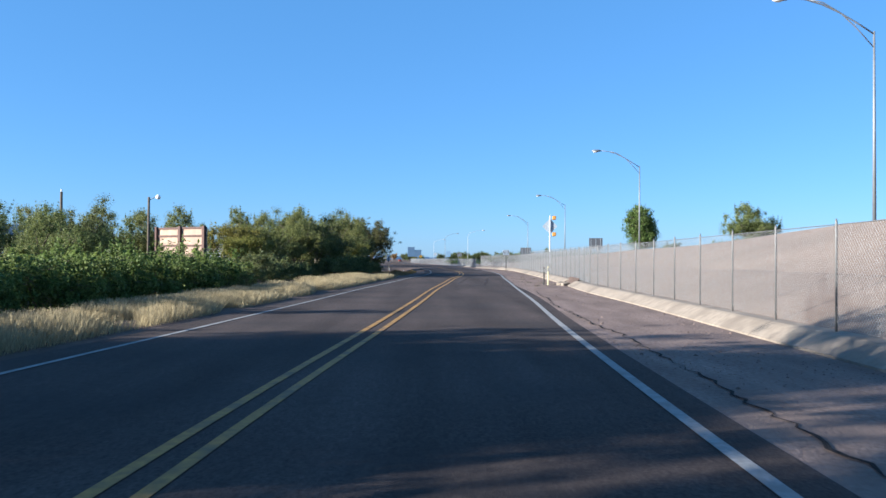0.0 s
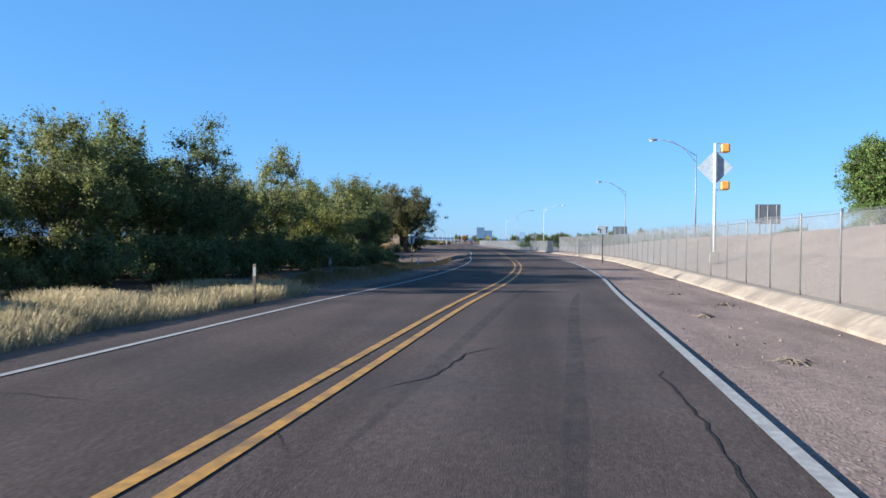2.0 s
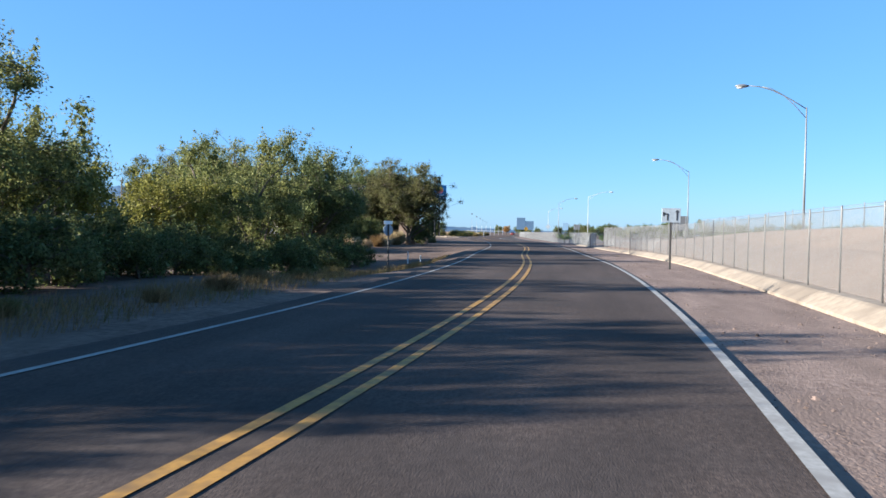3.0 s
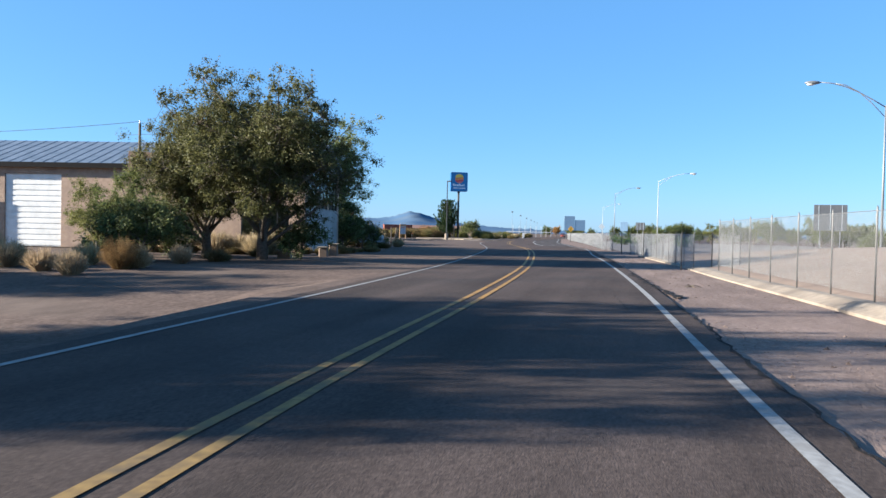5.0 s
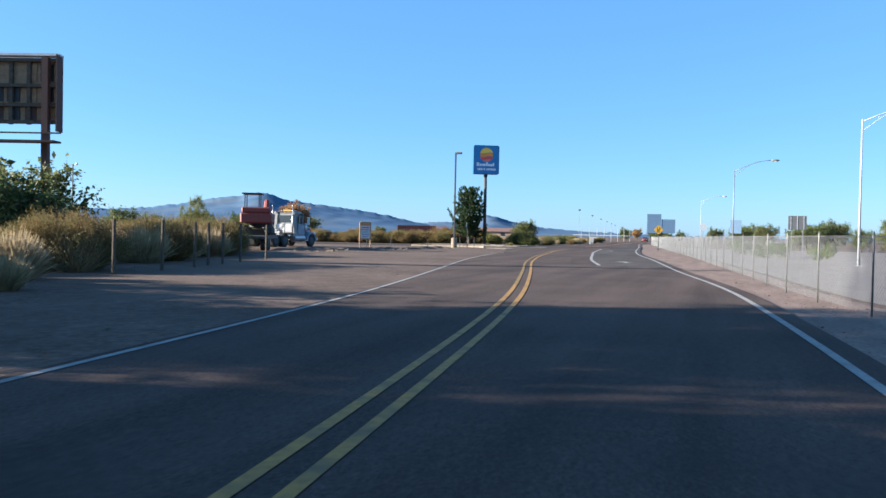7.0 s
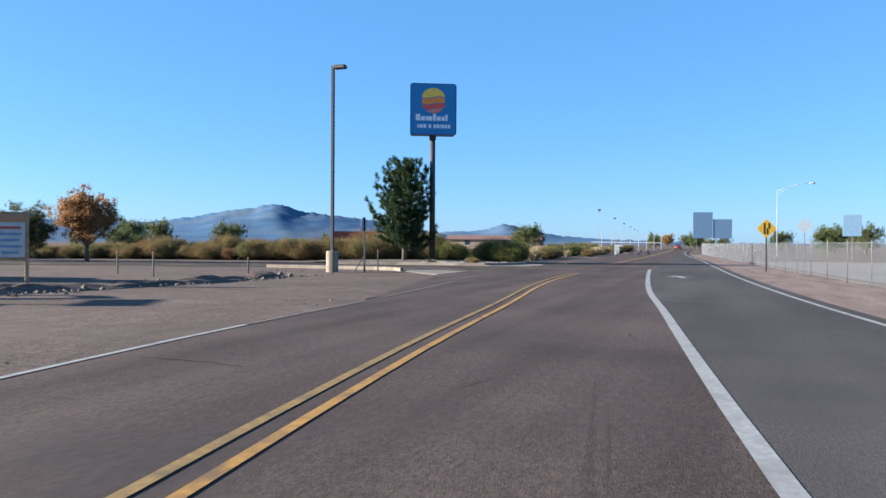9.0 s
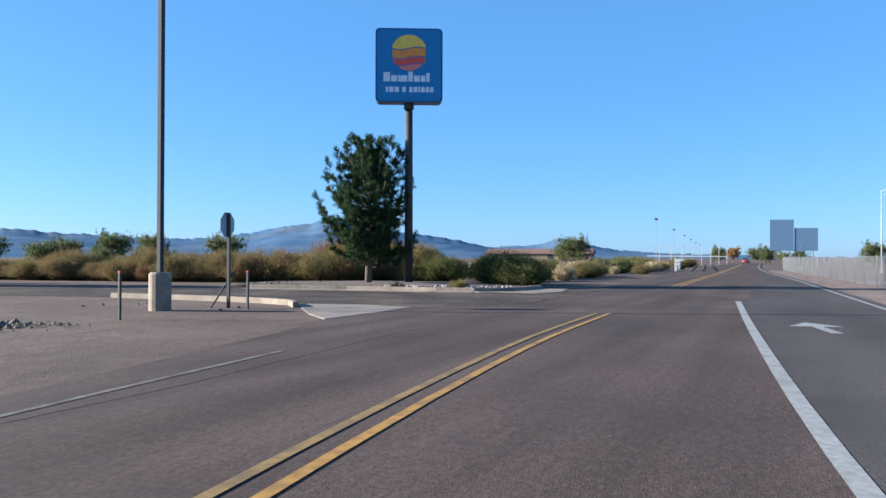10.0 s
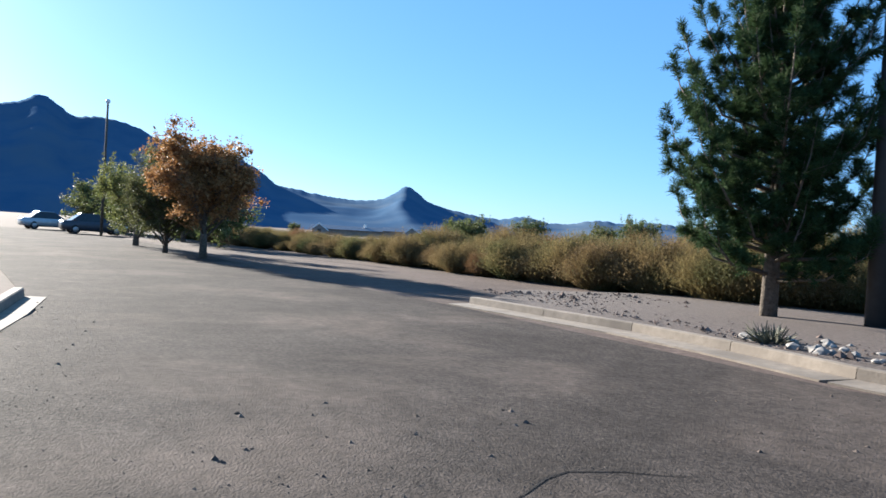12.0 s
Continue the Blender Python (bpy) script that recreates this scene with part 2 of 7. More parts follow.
# ---------------- lines of the road (y, x) ----------------
centre = curve((-80, -3.6), (-20, -2.3), (7.2, -1.64), (16, -1.14), (25, -0.68), (34, -0.28), (44, 0.31), (53.5, 0.83), (63, 1.55), (75, 1.95), (90, 1.7), (106, 0.73),
               (117, 0.32), (130, -0.44), (141.4, -1.55), (152, -2.75), (163, -4.3), (175, -6.65), (186, -8.97), (198, -11.0), (207, -12.16), (212, -12.88), (218, -13.52),
               (224.5, -13.85), (248, -14.9), (271, -15.6), (420, -22))
edge_r = curve((-80, 0.2), (-20, 1.4), (7.7, 2.05), (16, 2.42), (25, 2.93), (36, 3.44), (46, 3.95), (58, 4.53), (67, 5.05), (80, 5.35), (92, 5.15), (107, 4.3), (118, 3.75), (131, 2.9), (143, 1.95),
               (151, 1.2), (160, 0.65), (168, 0.0), (180, -1.75), (195, -3.7), (209, -5.7), (225, -7.3), (237, -8.2), (256, -9.6), (281, -11.8), (420, -18))
gore = curve((184, -5.3), (191.8, -6.75), (200.7, -8.0), (205.7, -8.65), (210, -9.25), (221, -10.4), (231.3, -11.3))
lane_l = curve((-80, 3.2), (21, 3.25), (38, 3.12), (56, 3.0), (66, 2.9), (85, 2.88), (108, 2.94), (119, 3.1), (143, 3.22), (188, 3.32), (198, 3.3), (209, 3.0), (218, 3.0), (420, 3.2))
edge_l = lambda y: centre(y) - lane_l(y)
kerb = curve((-80, 3.5), (-20, 4.6), (11.7, 5.3), (23, 5.7), (34, 5.95), (44, 6.65), (59, 7.4), (70, 7.8), (82, 8.2), (94, 8.4), (105, 7.9), (114, 7.3), (127, 6.15), (138.5, 5.3), (145, 4.65), (152, 4.0))
bank_top = curve((-80, 3.4), (0, 3.1), (27, 2.75), (47, 2.2), (63, 2.1), (80, 1.85), (103, 1.7), (143, 0.95), (170, 0.45), (210, 0.1), (260, 0.02))

# ---------------- ground ----------------
def axis_lines(lo, hi, step, far):
    inner = list(np.arange(lo, hi + 0.01, step))
    out, d = [], step
    a, b = lo, hi
    left, right = [], []
    while b < far:
        d *= 1.35
        a, b = a - d, b + d
        left.append(a)
        right.append(b)
    return left[::-1] + inner + right


def smooth(a, b, v):
    t = min(1.0, max(0.0, (v - a) / (b - a)))
    return t * t * (3 - 2 * t)


def dip(x, y):
    """A shallow hollow beside the road."""
    return 0.85 * smooth(74, 96, y) * (1 - smooth(108, 126, y)) * smooth(0.9, 3.5, edge_l(y) - x)


gx, gy = axis_lines(-62, 46, 2.0, 4600), axis_lines(-40, 290, 2.0, 4600)
bm = bmesh.new()
rows = []
for y in gy:
    row = []
    for x in gx:
        near = -62 <= x <= 46 and -40 <= y <= 290
        z = -0.045 + (0.03 * noise.noise((x * 0.35, y * 0.35, 0)) if near and x < edge_l(y) - 2 else 0.0)
        if near and x < edge_l(y) - 1.2:
            z += (-0.01 + 0.005 * noise.noise((x * 0.35, y * 0.35, 3)) - z) * smooth(150, 168, y)
        row.append(bm.verts.new((x, y, z - dip(x, y))))
    rows.append(row)
for r0, r1 in zip(rows, rows[1:]):
    for k in range(len(gx) - 1):
        bm.faces.new((r0[k], r0[k + 1], r1[k + 1], r1[k]))
structure("ground", bm, DIRT, "pinkish gravelly dirt ground with sparse dry patches", "ground")

shoulder = curve((-80, 0.4), (0, 0.4), (20, 0.36), (34, 0.3), (42, 0.075), (60, 0.07), (86, 0.075), (98, 0.3), (120, 0.4), (420, 0.4))
verge_l = curve((-80, 0.75), (50, 0.6), (110, 0.4), (160, 0.16), (420, 0.16))
structure("road", ribbon(lambda y: edge_l(y) - verge_l(y), lambda y: min(edge_r(y) + shoulder(y), kerb(y) + 0.02) if y < 150 else edge_r(y) + 0.4, -80, 420, 2.0, 0.0, 4),
          ASPHALT, "worn reddish-grey chip-seal asphalt road", "road")


structure("turn_lane", ribbon(lambda y: gore(y) if y < 231 else centre(y) + 3.2, lambda y: edge_r(y) + 0.38, 184, 300, 2.0, 0.004, 2), TURNLANE, "darker grey asphalt of the turning lane", "road")


def stripe(name, line, y0, y1, half, mat, label, z=0.008):
    structure(name, ribbon(lambda y: line(y) - half, lambda y: line(y) + half, y0, y1, 2.0, z), mat, label, "road marking")


stripe("road_marking_yellow", lambda y: centre(y) - 0.15, -80, 86, 0.052, PAINT_Y, "worn yellow centre line painted on the asphalt")
stripe("road_marking_yellow", lambda y: centre(y) - 0.15, 86, 114, 0.05, PAINT_OLD, "faded dusty yellow centre line on the asphalt")
stripe("road_marking_yellow", lambda y: centre(y) - 0.15, 114, 168, 0.052, PAINT_Y, "worn yellow centre line painted on the asphalt")
stripe("road_marking_yellow", lambda y: centre(y) - 0.15, 168, 224.5, 0.052, PAINT_OLD, "faded dusty yellow centre line on the asphalt")
stripe("road_marking_yellow", lambda y: centre(y) + 0.15, -80, 86, 0.052, PAINT_Y, "worn yellow centre line painted on the asphalt")
stripe("road_marking_yellow", lambda y: centre(y) + 0.15, 86, 114, 0.05, PAINT_OLD, "faded dusty yellow centre line on the asphalt")
stripe("road_marking_yellow", lambda y: centre(y) + 0.15, 114, 224.5, 0.052, PAINT_Y, "worn yellow centre line painted on the asphalt")
stripe("road_marking_yellow", lambda y: centre(y) - 0.15, 243, 420, 0.06, PAINT_Y, "worn yellow centre line beyond the driveway")
stripe("road_marking_yellow", lambda y: centre(y) + 0.15, 243, 420, 0.06, PAINT_Y, "worn yellow centre line beyond the driveway")
stripe("road_marking_white", edge_r, -80, 420, 0.06, PAINT_W, "white edge line painted on the asphalt")
stripe("road_marking_white", edge_l, -80, 200, 0.05, PAINT_W, "thin worn white edge line on the asphalt")
stripe("road_marking_white", edge_l, 200, 215, 0.045, PAINT_DUST, "dusty faded white edge line on the asphalt")
stripe("road_marking_white", gore, 184, 231.3, 0.08, PAINT_W, "white turn-lane line painted on the asphalt")

low = lambda y: 1.0 - 0.62 * smooth(104, 126, y)
# bank and highway deck behind the fence
structure("bank", ribbon(lambda y: kerb(y) + 0.7, lambda y: 15.0, -80, 150, 5.0, 0.0, 1), BANK, "plain concrete slope paving up to the highway", "embankment")
bk = bpy.data.objects["bank"].data
for v in bk.vertices:
    v.co.z = 0.255 * low(v.co.y) if v.co.x < 14.9 else bank_top(v.co.y)
structure("highway", ribbon(lambda y: 14.98, lambda y: 34.0, -80, 150, 5.0, lambda y: bank_top(y) - 0.02, 1), BANK, "pale concrete deck of the raised highway", "road")

structure("embankment", ribbon(lambda y: 34.0, lambda y: 44.0, -80, 150, 5.0, 0.0, 1), DIRT, "dirt slope on the far side of the raised highway", "embankment")
for v in bpy.data.objects["embankment"].data.vertices:
    v.co.z = -0.1 if v.co.x > 40 else bank_top(v.co.y) - 0.02

# kerb
def kerb_piece(y0, y1):
    bm = bmesh.new()
    n = max(1, int((y1 - y0) / 1.5))
    prof = ((0.0, -0.05), (0.0, 0.03), (0.05, 0.06), (0.34, 0.22), (0.42, 0.25), (0.75, 0.26), (0.75, -0.05))
    rows = []
    for i in range(n + 1):
        y = y0 + (y1 - y0) * i / n
        rows.append([bm.verts.new((kerb(y) + a, y, z if z < 0 else z * low(y))) for a, z in prof])
    for r0, r1 in zip(rows, rows[1:]):
        for k in range(len(prof) - 1):
            bm.faces.new((r0[k], r1[k], r1[k + 1], r0[k + 1]))
    bm.faces.new(rows[0])
    bm.faces.new(rows[-1][::-1])
    return bm


kerb_all = thing("kerb", pose(0, 0, 0), "pale sloped concrete kerb along the shoulder", "kerb", kind="structure")
yk = -40.0
while yk < 150:
    y1 = yk + 6.0
    if not (38 <= yk <= 40):
        part("kerb_section", kerb_piece(yk, y1 - 0.02), CONCRETE, kerb_all)
    else:
        part("kerb_section", kerb_piece(yk, yk + 2.2), CONCRETE, kerb_all, "chipped end of the kerb")
    yk = y1


# ---------------- mountains ----------------
def ridge(name, dist, profile, label, step=0.16):
    """A range of hills at one distance: (bearing, height) in degrees, broken by gullies and spurs."""
    bm = bmesh.new()
    rows = []
    height = curve(*profile)
    az0, az1 = profile[0][0], profile[-1][0]
    n = int((az1 - az0) / step)
    depth = 36
    for i in range(n + 1):
        az = az0 + (az1 - az0) * i / n
        rough = 0.09 * noise.noise((az * 1.7, dist * 0.01, 5)) + 0.07 * noise.noise((az * 4.3, dist * 0.01, 9)) + 0.03 * noise.noise((az * 11, dist * 0.01, 2))
        ux, uy = -math.sin(radians(az)), math.cos(radians(az))
        row = []
        for k in range(depth + 1):
            f = k / depth
            d = dist * (1 - 0.34 * (1 - f))
            px, py = ux * d, uy * d
            gully = 1 + 4 * f * (1 - f) * (0.16 * noise.noise((px / 520, py / 520, dist)) + 0.12 * noise.noise((px / 170, py / 170, dist)) + 0.05 * noise.noise((px / 70, py / 70, dist)))
            low = (1 - f) * 1.3
            base_el = height(min(az1, max(az0, az + low * (noise.noise((px / 430, py / 430, 8)) + 0.6 * noise.noise((px / 160, py / 160, 4))))))
            row.append(bm.verts.new((-12 + ux * d, 215 + uy * d, dist * math.tan(radians(max(base_el + rough * f ** 10, 0.01))) * f ** 1.15 * gully - 2 + 2 * f)))
        back = dist * 1.15
        row.append(bm.verts.new((-12 + ux * back, 215 + uy * back, -2)))
        rows.append(row)
    for r0, r1 in zip(rows, rows[1:]):
        for k in range(depth + 1):
            bm.faces.new((r0[k], r0[k + 1], r1[k + 1], r1[k]))
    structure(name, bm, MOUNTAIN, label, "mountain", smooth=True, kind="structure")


# all three ranges take their haze from MOUNTAIN's bluish colour
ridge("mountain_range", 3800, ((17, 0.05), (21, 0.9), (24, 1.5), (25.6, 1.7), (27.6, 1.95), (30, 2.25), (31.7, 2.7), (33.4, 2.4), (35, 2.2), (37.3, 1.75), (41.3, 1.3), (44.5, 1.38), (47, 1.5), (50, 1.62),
      (52.1, 1.82), (54.2, 1.65), (55.8, 1.8), (57.6, 1.47), (59.2, 1.45), (60.9, 1.76), (62.6, 1.53), (64.3, 1.6), (67, 1.5), (72, 0.9), (76, 0.1)), "long mountain range tinted blue for haze on the horizon")
ridge("mountain_range_far", 4200, ((-30, 0.05), (-20, 0.15), (3, 0.2), (9, 0.4), (11.5, 0.6), (13.5, 0.95), (15.4, 1.38), (17.1, 0.98), (20, 0.8), (24, 0.1)), "far mountains tinted pale blue for haze on the horizon")
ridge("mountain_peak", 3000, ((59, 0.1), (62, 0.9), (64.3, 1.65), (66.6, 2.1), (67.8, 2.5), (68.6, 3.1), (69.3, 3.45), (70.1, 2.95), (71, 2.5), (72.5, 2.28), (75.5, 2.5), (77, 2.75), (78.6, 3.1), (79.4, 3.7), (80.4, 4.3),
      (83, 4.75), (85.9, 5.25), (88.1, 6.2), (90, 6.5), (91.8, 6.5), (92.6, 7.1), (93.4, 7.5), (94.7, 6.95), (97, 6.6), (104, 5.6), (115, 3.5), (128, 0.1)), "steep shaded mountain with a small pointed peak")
# ---------------- chain-link fence ----------------
def link_panel(length, height, pitch=0.075, r=0.0019):
    """One bay of diamond wire netting: crossing slanted wires."""
    verts, faces = [], []
    n = int((length + height) / pitch)
    for d in (1, -1):
        for i in range(n):
            a = -height + i * pitch
            x0, x1, z0, z1 = a, a + height, 0.0, height
            if x0 < 0:
                z0, x0 = -x0, 0.0
            if x1 > length:
                z1, x1 = z1 - (x1 - length), length
            if x1 - x0 < 0.03:
                continue
            if d < 0:
                x0, x1 = length - x0, length - x1
            k = len(verts)
            for x, z in ((x0, z0), (x1, z1)):
                verts += [(x, -r, z - r), (x, r, z - r), (x, 0, z + r * 1.4)]
            faces += [(k, k + 1, k + 4, k + 3), (k + 1, k + 2, k + 5, k + 4), (k + 2, k, k + 3, k + 5)]
    me = bpy.data.meshes.new("netting")
    me.from_pydata(verts, [], faces)
    me.update()
    return me


NET = plain("netting_wire", (0.24, 0.245, 0.245), 0.55, 0.3)
POSTMAT = plain("dull_grey_post", (0.13, 0.13, 0.128), 0.55, 0.5)
POSTLIGHT = plain("pale_grey_post", (0.14, 0.14, 0.135), 0.55, 0.5)


def fence_run(name, pts, height, mat, label, foot=0.0, pitch=0.075):
    """A fence through points (x, y): a post at each, netting and a tension wire between."""
    root = thing(name, pose(*pts[0], foot), label, "fence")
    o = Vector((*pts[0], 0))
    post = mesh_of(tube(bmesh.new(), ((0, 0, -0.42), (0, 0, height), (0, 0, height + 0.04)), (0.019, 0.019, 0.009), 8), "post", True)
    post.materials.append(mat)
    nets = {}
    for i, q in enumerate(pts):
        ob = part("post", post, None, root)
        ob.matrix_basis = pose(q[0] - o.x, q[1] - o.y, 0)
        if i + 1 < len(pts):
            d = Vector((*pts[i + 1], 0)) - Vector((*q, 0))
            key = round(d.length, 1)
            if key not in nets:
                nets[key] = link_panel(key, height - 0.08, pitch)
                nets[key].materials.append(NET)
                rail = tube(bmesh.new(), ((0, 0, height - 0.05), (key, 0, height - 0.05)), 0.007, 5)
                nets[key, 1] = mesh_of(rail, "rail")
                nets[key, 1].materials.append(mat)
            for nm, me in (("netting", nets[key]), ("rail", nets[key, 1])):
                ob = part(nm, me, None, root)
                ob.matrix_basis = pose(q[0] - o.x, q[1] - o.y, 0.04 if nm == "netting" else 0.0, 0, 0, math.degrees(math.atan2(d.y, d.x))) @ Matrix.Diagonal((d.length / key, 1, 1, 1))
    return root


fence_run("chain_link_fence", [(kerb(y) + 0.6, y) for y in np.arange(-14.0, 131.0, 2.36)], 1.65, POSTMAT, "tall chain-link fence standing on the concrete kerb", 0.25)
low_x = curve((133, 5.9), (150, 4.5), (156, 3.9), (165, 1.9), (180, 0.4), (208, -2.2), (221, -3.6), (233, -4.9), (257, -7.2), (293, -10.6), (330, -13))
fence_run("chain_link_fence", [(low_x(y), y) for y in np.arange(133.0, 160.0, 2.5)], 1.45, POSTMAT, "chain-link fence beside the gravel shoulder", 0.0)
fence_run("chain_link_fence", [(low_x(y), y) for y in np.arange(160.5, 300.0, 3.0)], 1.45, POSTLIGHT, "long pale chain-link fence beside the highway ramp", 0.0, 0.1)
for y, dx in ((112.0, 1.5), (132.5, 1.7), (147.5, 1.6), (158.5, 1.8)):
    x = (kerb(y) + 0.5) if y < 131 else low_x(y)
    fence_run("fence_gate", [(x - 0.5, y), (x + dx * 0.4, y + 0.4), (x + dx, y + 0.2)], 1.45, DARKSTEEL, "dark fence return with a small locked gate", 0.0, 0.04)

structure("shoulder", ribbon(lambda y: edge_r(y) + shoulder(y) * 0.8, lambda y: kerb(y) + 0.03 if y < 150 else low_x(y) + 0.9, -60, 300, 2.0, lambda y: -0.004 - 0.03 * smooth(36, 46, y), 3), GRAVEL, "pinkish gravel shoulder between the asphalt and the kerb", "shoulder")
# second, upper fence on the bank edge
fence_run("chain_link_fence", [(14.6, y) for y in np.arange(60.0, 131.0, 5.0)], 1.1, POSTLIGHT, "chain-link fence along the top of the bank", 1.6, 0.1)

# ramp ground beyond the fence
RAMP = material("pale_ramp_concrete", (0.13, 0.112, 0.1), (0.175, 0.152, 0.135), 0.9, 2.0, bump=0.1, bump_scale=20.0, spots=(0.12, 0.103, 0.09), spot_scale=0.15)
structure("ramp", ribbon(lambda y: low_x(max(133, y)) + 1.2, lambda y: 34.0, 150, 258, 6.0, lambda y: bank_top(y) - 0.02, 2), RAMP, "pale concrete highway ramp behind the fence", "road")
for v in bpy.data.objects["ramp"].data.vertices:
    if v.co.x < 8:
        v.co.z = -0.03

# ---------------- street lamps ----------------
def lamp(x, y, z0, h, side, mat, label, reach=3.1, rise=1.3, turn=0.0):
    root = thing("street_lamp", pose(x, y, z0, 0, 0, turn), label, "street lamp", "highway lamps")
    part("pole", tube(bmesh.new(), ((0, 0, -0.1), (0, 0, h * 0.5), (0, 0, h + 0.1)), (0.068, 0.054, 0.036), 10), mat, root, smooth=True)
    part("base_plate", box(bmesh.new(), -0.18, 0.18, -0.18, 0.18, -0.02, 0.06, 0.01), mat, root)
    up = [(side * reach * f, 0, h + rise * math.sin(f * math.pi / 2)) for f in (0, 0.2, 0.4, 0.6, 0.8, 1)]
    lo = [(side * reach * f, 0, h - 0.5 + (rise + 0.42) * math.sin(f / 0.75 * math.pi / 2)) for f in (0, 0.2, 0.4, 0.6, 0.75)]
    part("arm", tube(bmesh.new(), up, 0.028, 6), mat, root, smooth=True)
    part("brace", tube(bmesh.new(), lo, 0.02, 6), mat, root, smooth=True)
    for f in (0.22, 0.45):
        part("strut", tube(bmesh.new(), ((side * reach * f, 0, h - 0.5 + (rise + 0.42) * math.sin(f / 0.75 * math.pi / 2)), (side * reach * f, 0, h + rise * math.sin(f * math.pi / 2))), 0.012, 5), mat, root)
    bm = bmesh.new()
    bmesh.ops.create_uvsphere(bm, u_segments=12, v_segments=8, radius=1.0, matrix=Matrix.Translation((side * (reach + 0.3), 0, h + rise - 0.02)) @ Matrix.Diagonal((0.38, 0.15, 0.1, 1)))
    part("lamp_head", bm, mat, root, smooth=True)
    bm = bmesh.new()
    bmesh.ops.create_uvsphere(bm, u_segments=10, v_segments=6, radius=1.0, matrix=Matrix.Translation((side * (reach + 0.38), 0, h + rise - 0.09)) @ Matrix.Diagonal((0.2, 0.11, 0.08, 1)))
    part("lens", bm, GLASSY, root, smooth=True)
    return root


GLASSY = plain("frosted_lens", (0.6, 0.6, 0.55), 0.25)
for x, y, h in ((15.6, 28.8, 6.85), (15.6, 62.9, 6.55), (16.0, 103.2, 6.65), (15.6, 143.4, 7.0)):
    lamp(x, y, bank_top(y) - 0.05, h, -1, STEEL, "tall galvanised highway lamp with a curved truss arm")
LAMPW = plain("chalky_lamp_paint", (0.32, 0.335, 0.35), 0.6)
lamp(6.57, 193, 0, 7.4, 1, LAMPW, "white-painted highway lamp with an outstretched arm", 3.4, 0.9)
lamp(1.3, 227, 0, 7.6, 1, STEEL, "thin grey highway lamp with an outstretched arm", 3.2, 1.0)
lamp(-2.4, 291, 0, 7.6, 1, LAMPW, "white-painted highway lamp far along the ramp", 3.4, 0.9)

# ---------------- signs by the fence ----------------
SIGNBACK = plain("bare_aluminium_sign_back", (0.28, 0.32, 0.36), 0.5, 0.1)
AMBER = plain("amber_signal_housing", (0.4, 0.19, 0.03), 0.55)
SIGNYEL = plain("yellow_sign_face", (0.5, 0.28, 0.015), 0.5)
BLACK = plain("black_paint", (0.02, 0.02, 0.02), 0.5)
DARKBOARD = plain("dark_sign_back", (0.06, 0.065, 0.075), 0.6)
REDP = plain("faded_red_paint", (0.42, 0.06, 0.035), 0.55)
POLEWOOD = material("dark_weathered_pole_wood", (0.05, 0.04, 0.03), (0.12, 0.095, 0.07), 0.92, 9.0, bump=0.3)
WOOD = material("grey_weathered_wood", (0.2, 0.16, 0.12), (0.36, 0.3, 0.23), 0.9, 7.0, bump=0.3)
GREENP = plain("sign_blue_grey", (0.16, 0.25, 0.36), 0.5)


def diamond(size, t=0.012):
    """A square plate with rounded corners standing on its corner, facing -y."""
    bm = bmesh.new()
    c = size / 2
    ring = []
    for k in range(4):
        for j in (-1, 0, 1):
            a = math.pi / 4 + k * math.pi / 2 + j * math.pi / 4
            ring.append((math.copysign(c - 0.06, math.cos(math.pi / 4 + k * math.pi / 2)) + 0.06 * math.cos(a), math.copysign(c - 0.06, math.sin(math.pi / 4 + k * math.pi / 2)) + 0.06 * math.sin(a)))
    f = [bm.verts.new((x, -t, z)) for x, z in ring]
    b = [bm.verts.new((x, 0, z)) for x, z in ring]
    bm.faces.new(f)
    bm.faces.new(b[::-1])
    for k in range(len(ring)):
        bm.faces.new((f[k], b[k], b[(k + 1) % len(ring)], f[(k + 1) % len(ring)]))
    bmesh.ops.rotate(bm, matrix=Matrix.Rotation(math.pi / 4, 3, "Y"), verts=bm.verts)
    return bm


def moved(bm, x, y, z):
    bmesh.ops.translate(bm, vec=(x, y, z), verts=bm.verts)
    return bm


SHEETP = plain("pale_pole_paint", (0.5, 0.5, 0.49), 0.5)
warn = thing("beacon_sign", pose(9.3, 68.25, 0.85, 0, 0, -4), "diamond sign back with two amber beacons on a pole", "sign")
part("pole", tube(bmesh.new(), ((0, 0, -0.3), (0, 0, 4.2)), 0.052, 10), SHEETP, warn, smooth=True)
part("base", box(bmesh.new(), -0.16, 0.16, -0.16, 0.16, -0.3, 0.12, 0.03), CONCRETE, warn)
part("sign_panel", moved(diamond(0.92), 0, 0.1, 3.3), SIGNBACK, warn)
for z in (4.02, 2.62):
    bm = bmesh.new()
    box(bm, 0.2, 0.52, -0.1, 0.2, z - 0.17, z + 0.17, 0.05)
    b = part("beacon", bm, AMBER, warn, "amber beacon housing")
    part("visor", tube(bmesh.new(), ((0.36, 0.2, z), (0.36, 0.38, z)), 0.13, 12, False), BLACK, b)
    part("bracket", tube(bmesh.new(), ((0.05, 0, z + 0.17), (0.3, 0, z + 0.17)), 0.015, 5), STEEL, b)
    part("bracket", tube(bmesh.new(), ((0.05, 0, z - 0.17), (0.3, 0, z - 0.17)), 0.015, 5), STEEL, b)


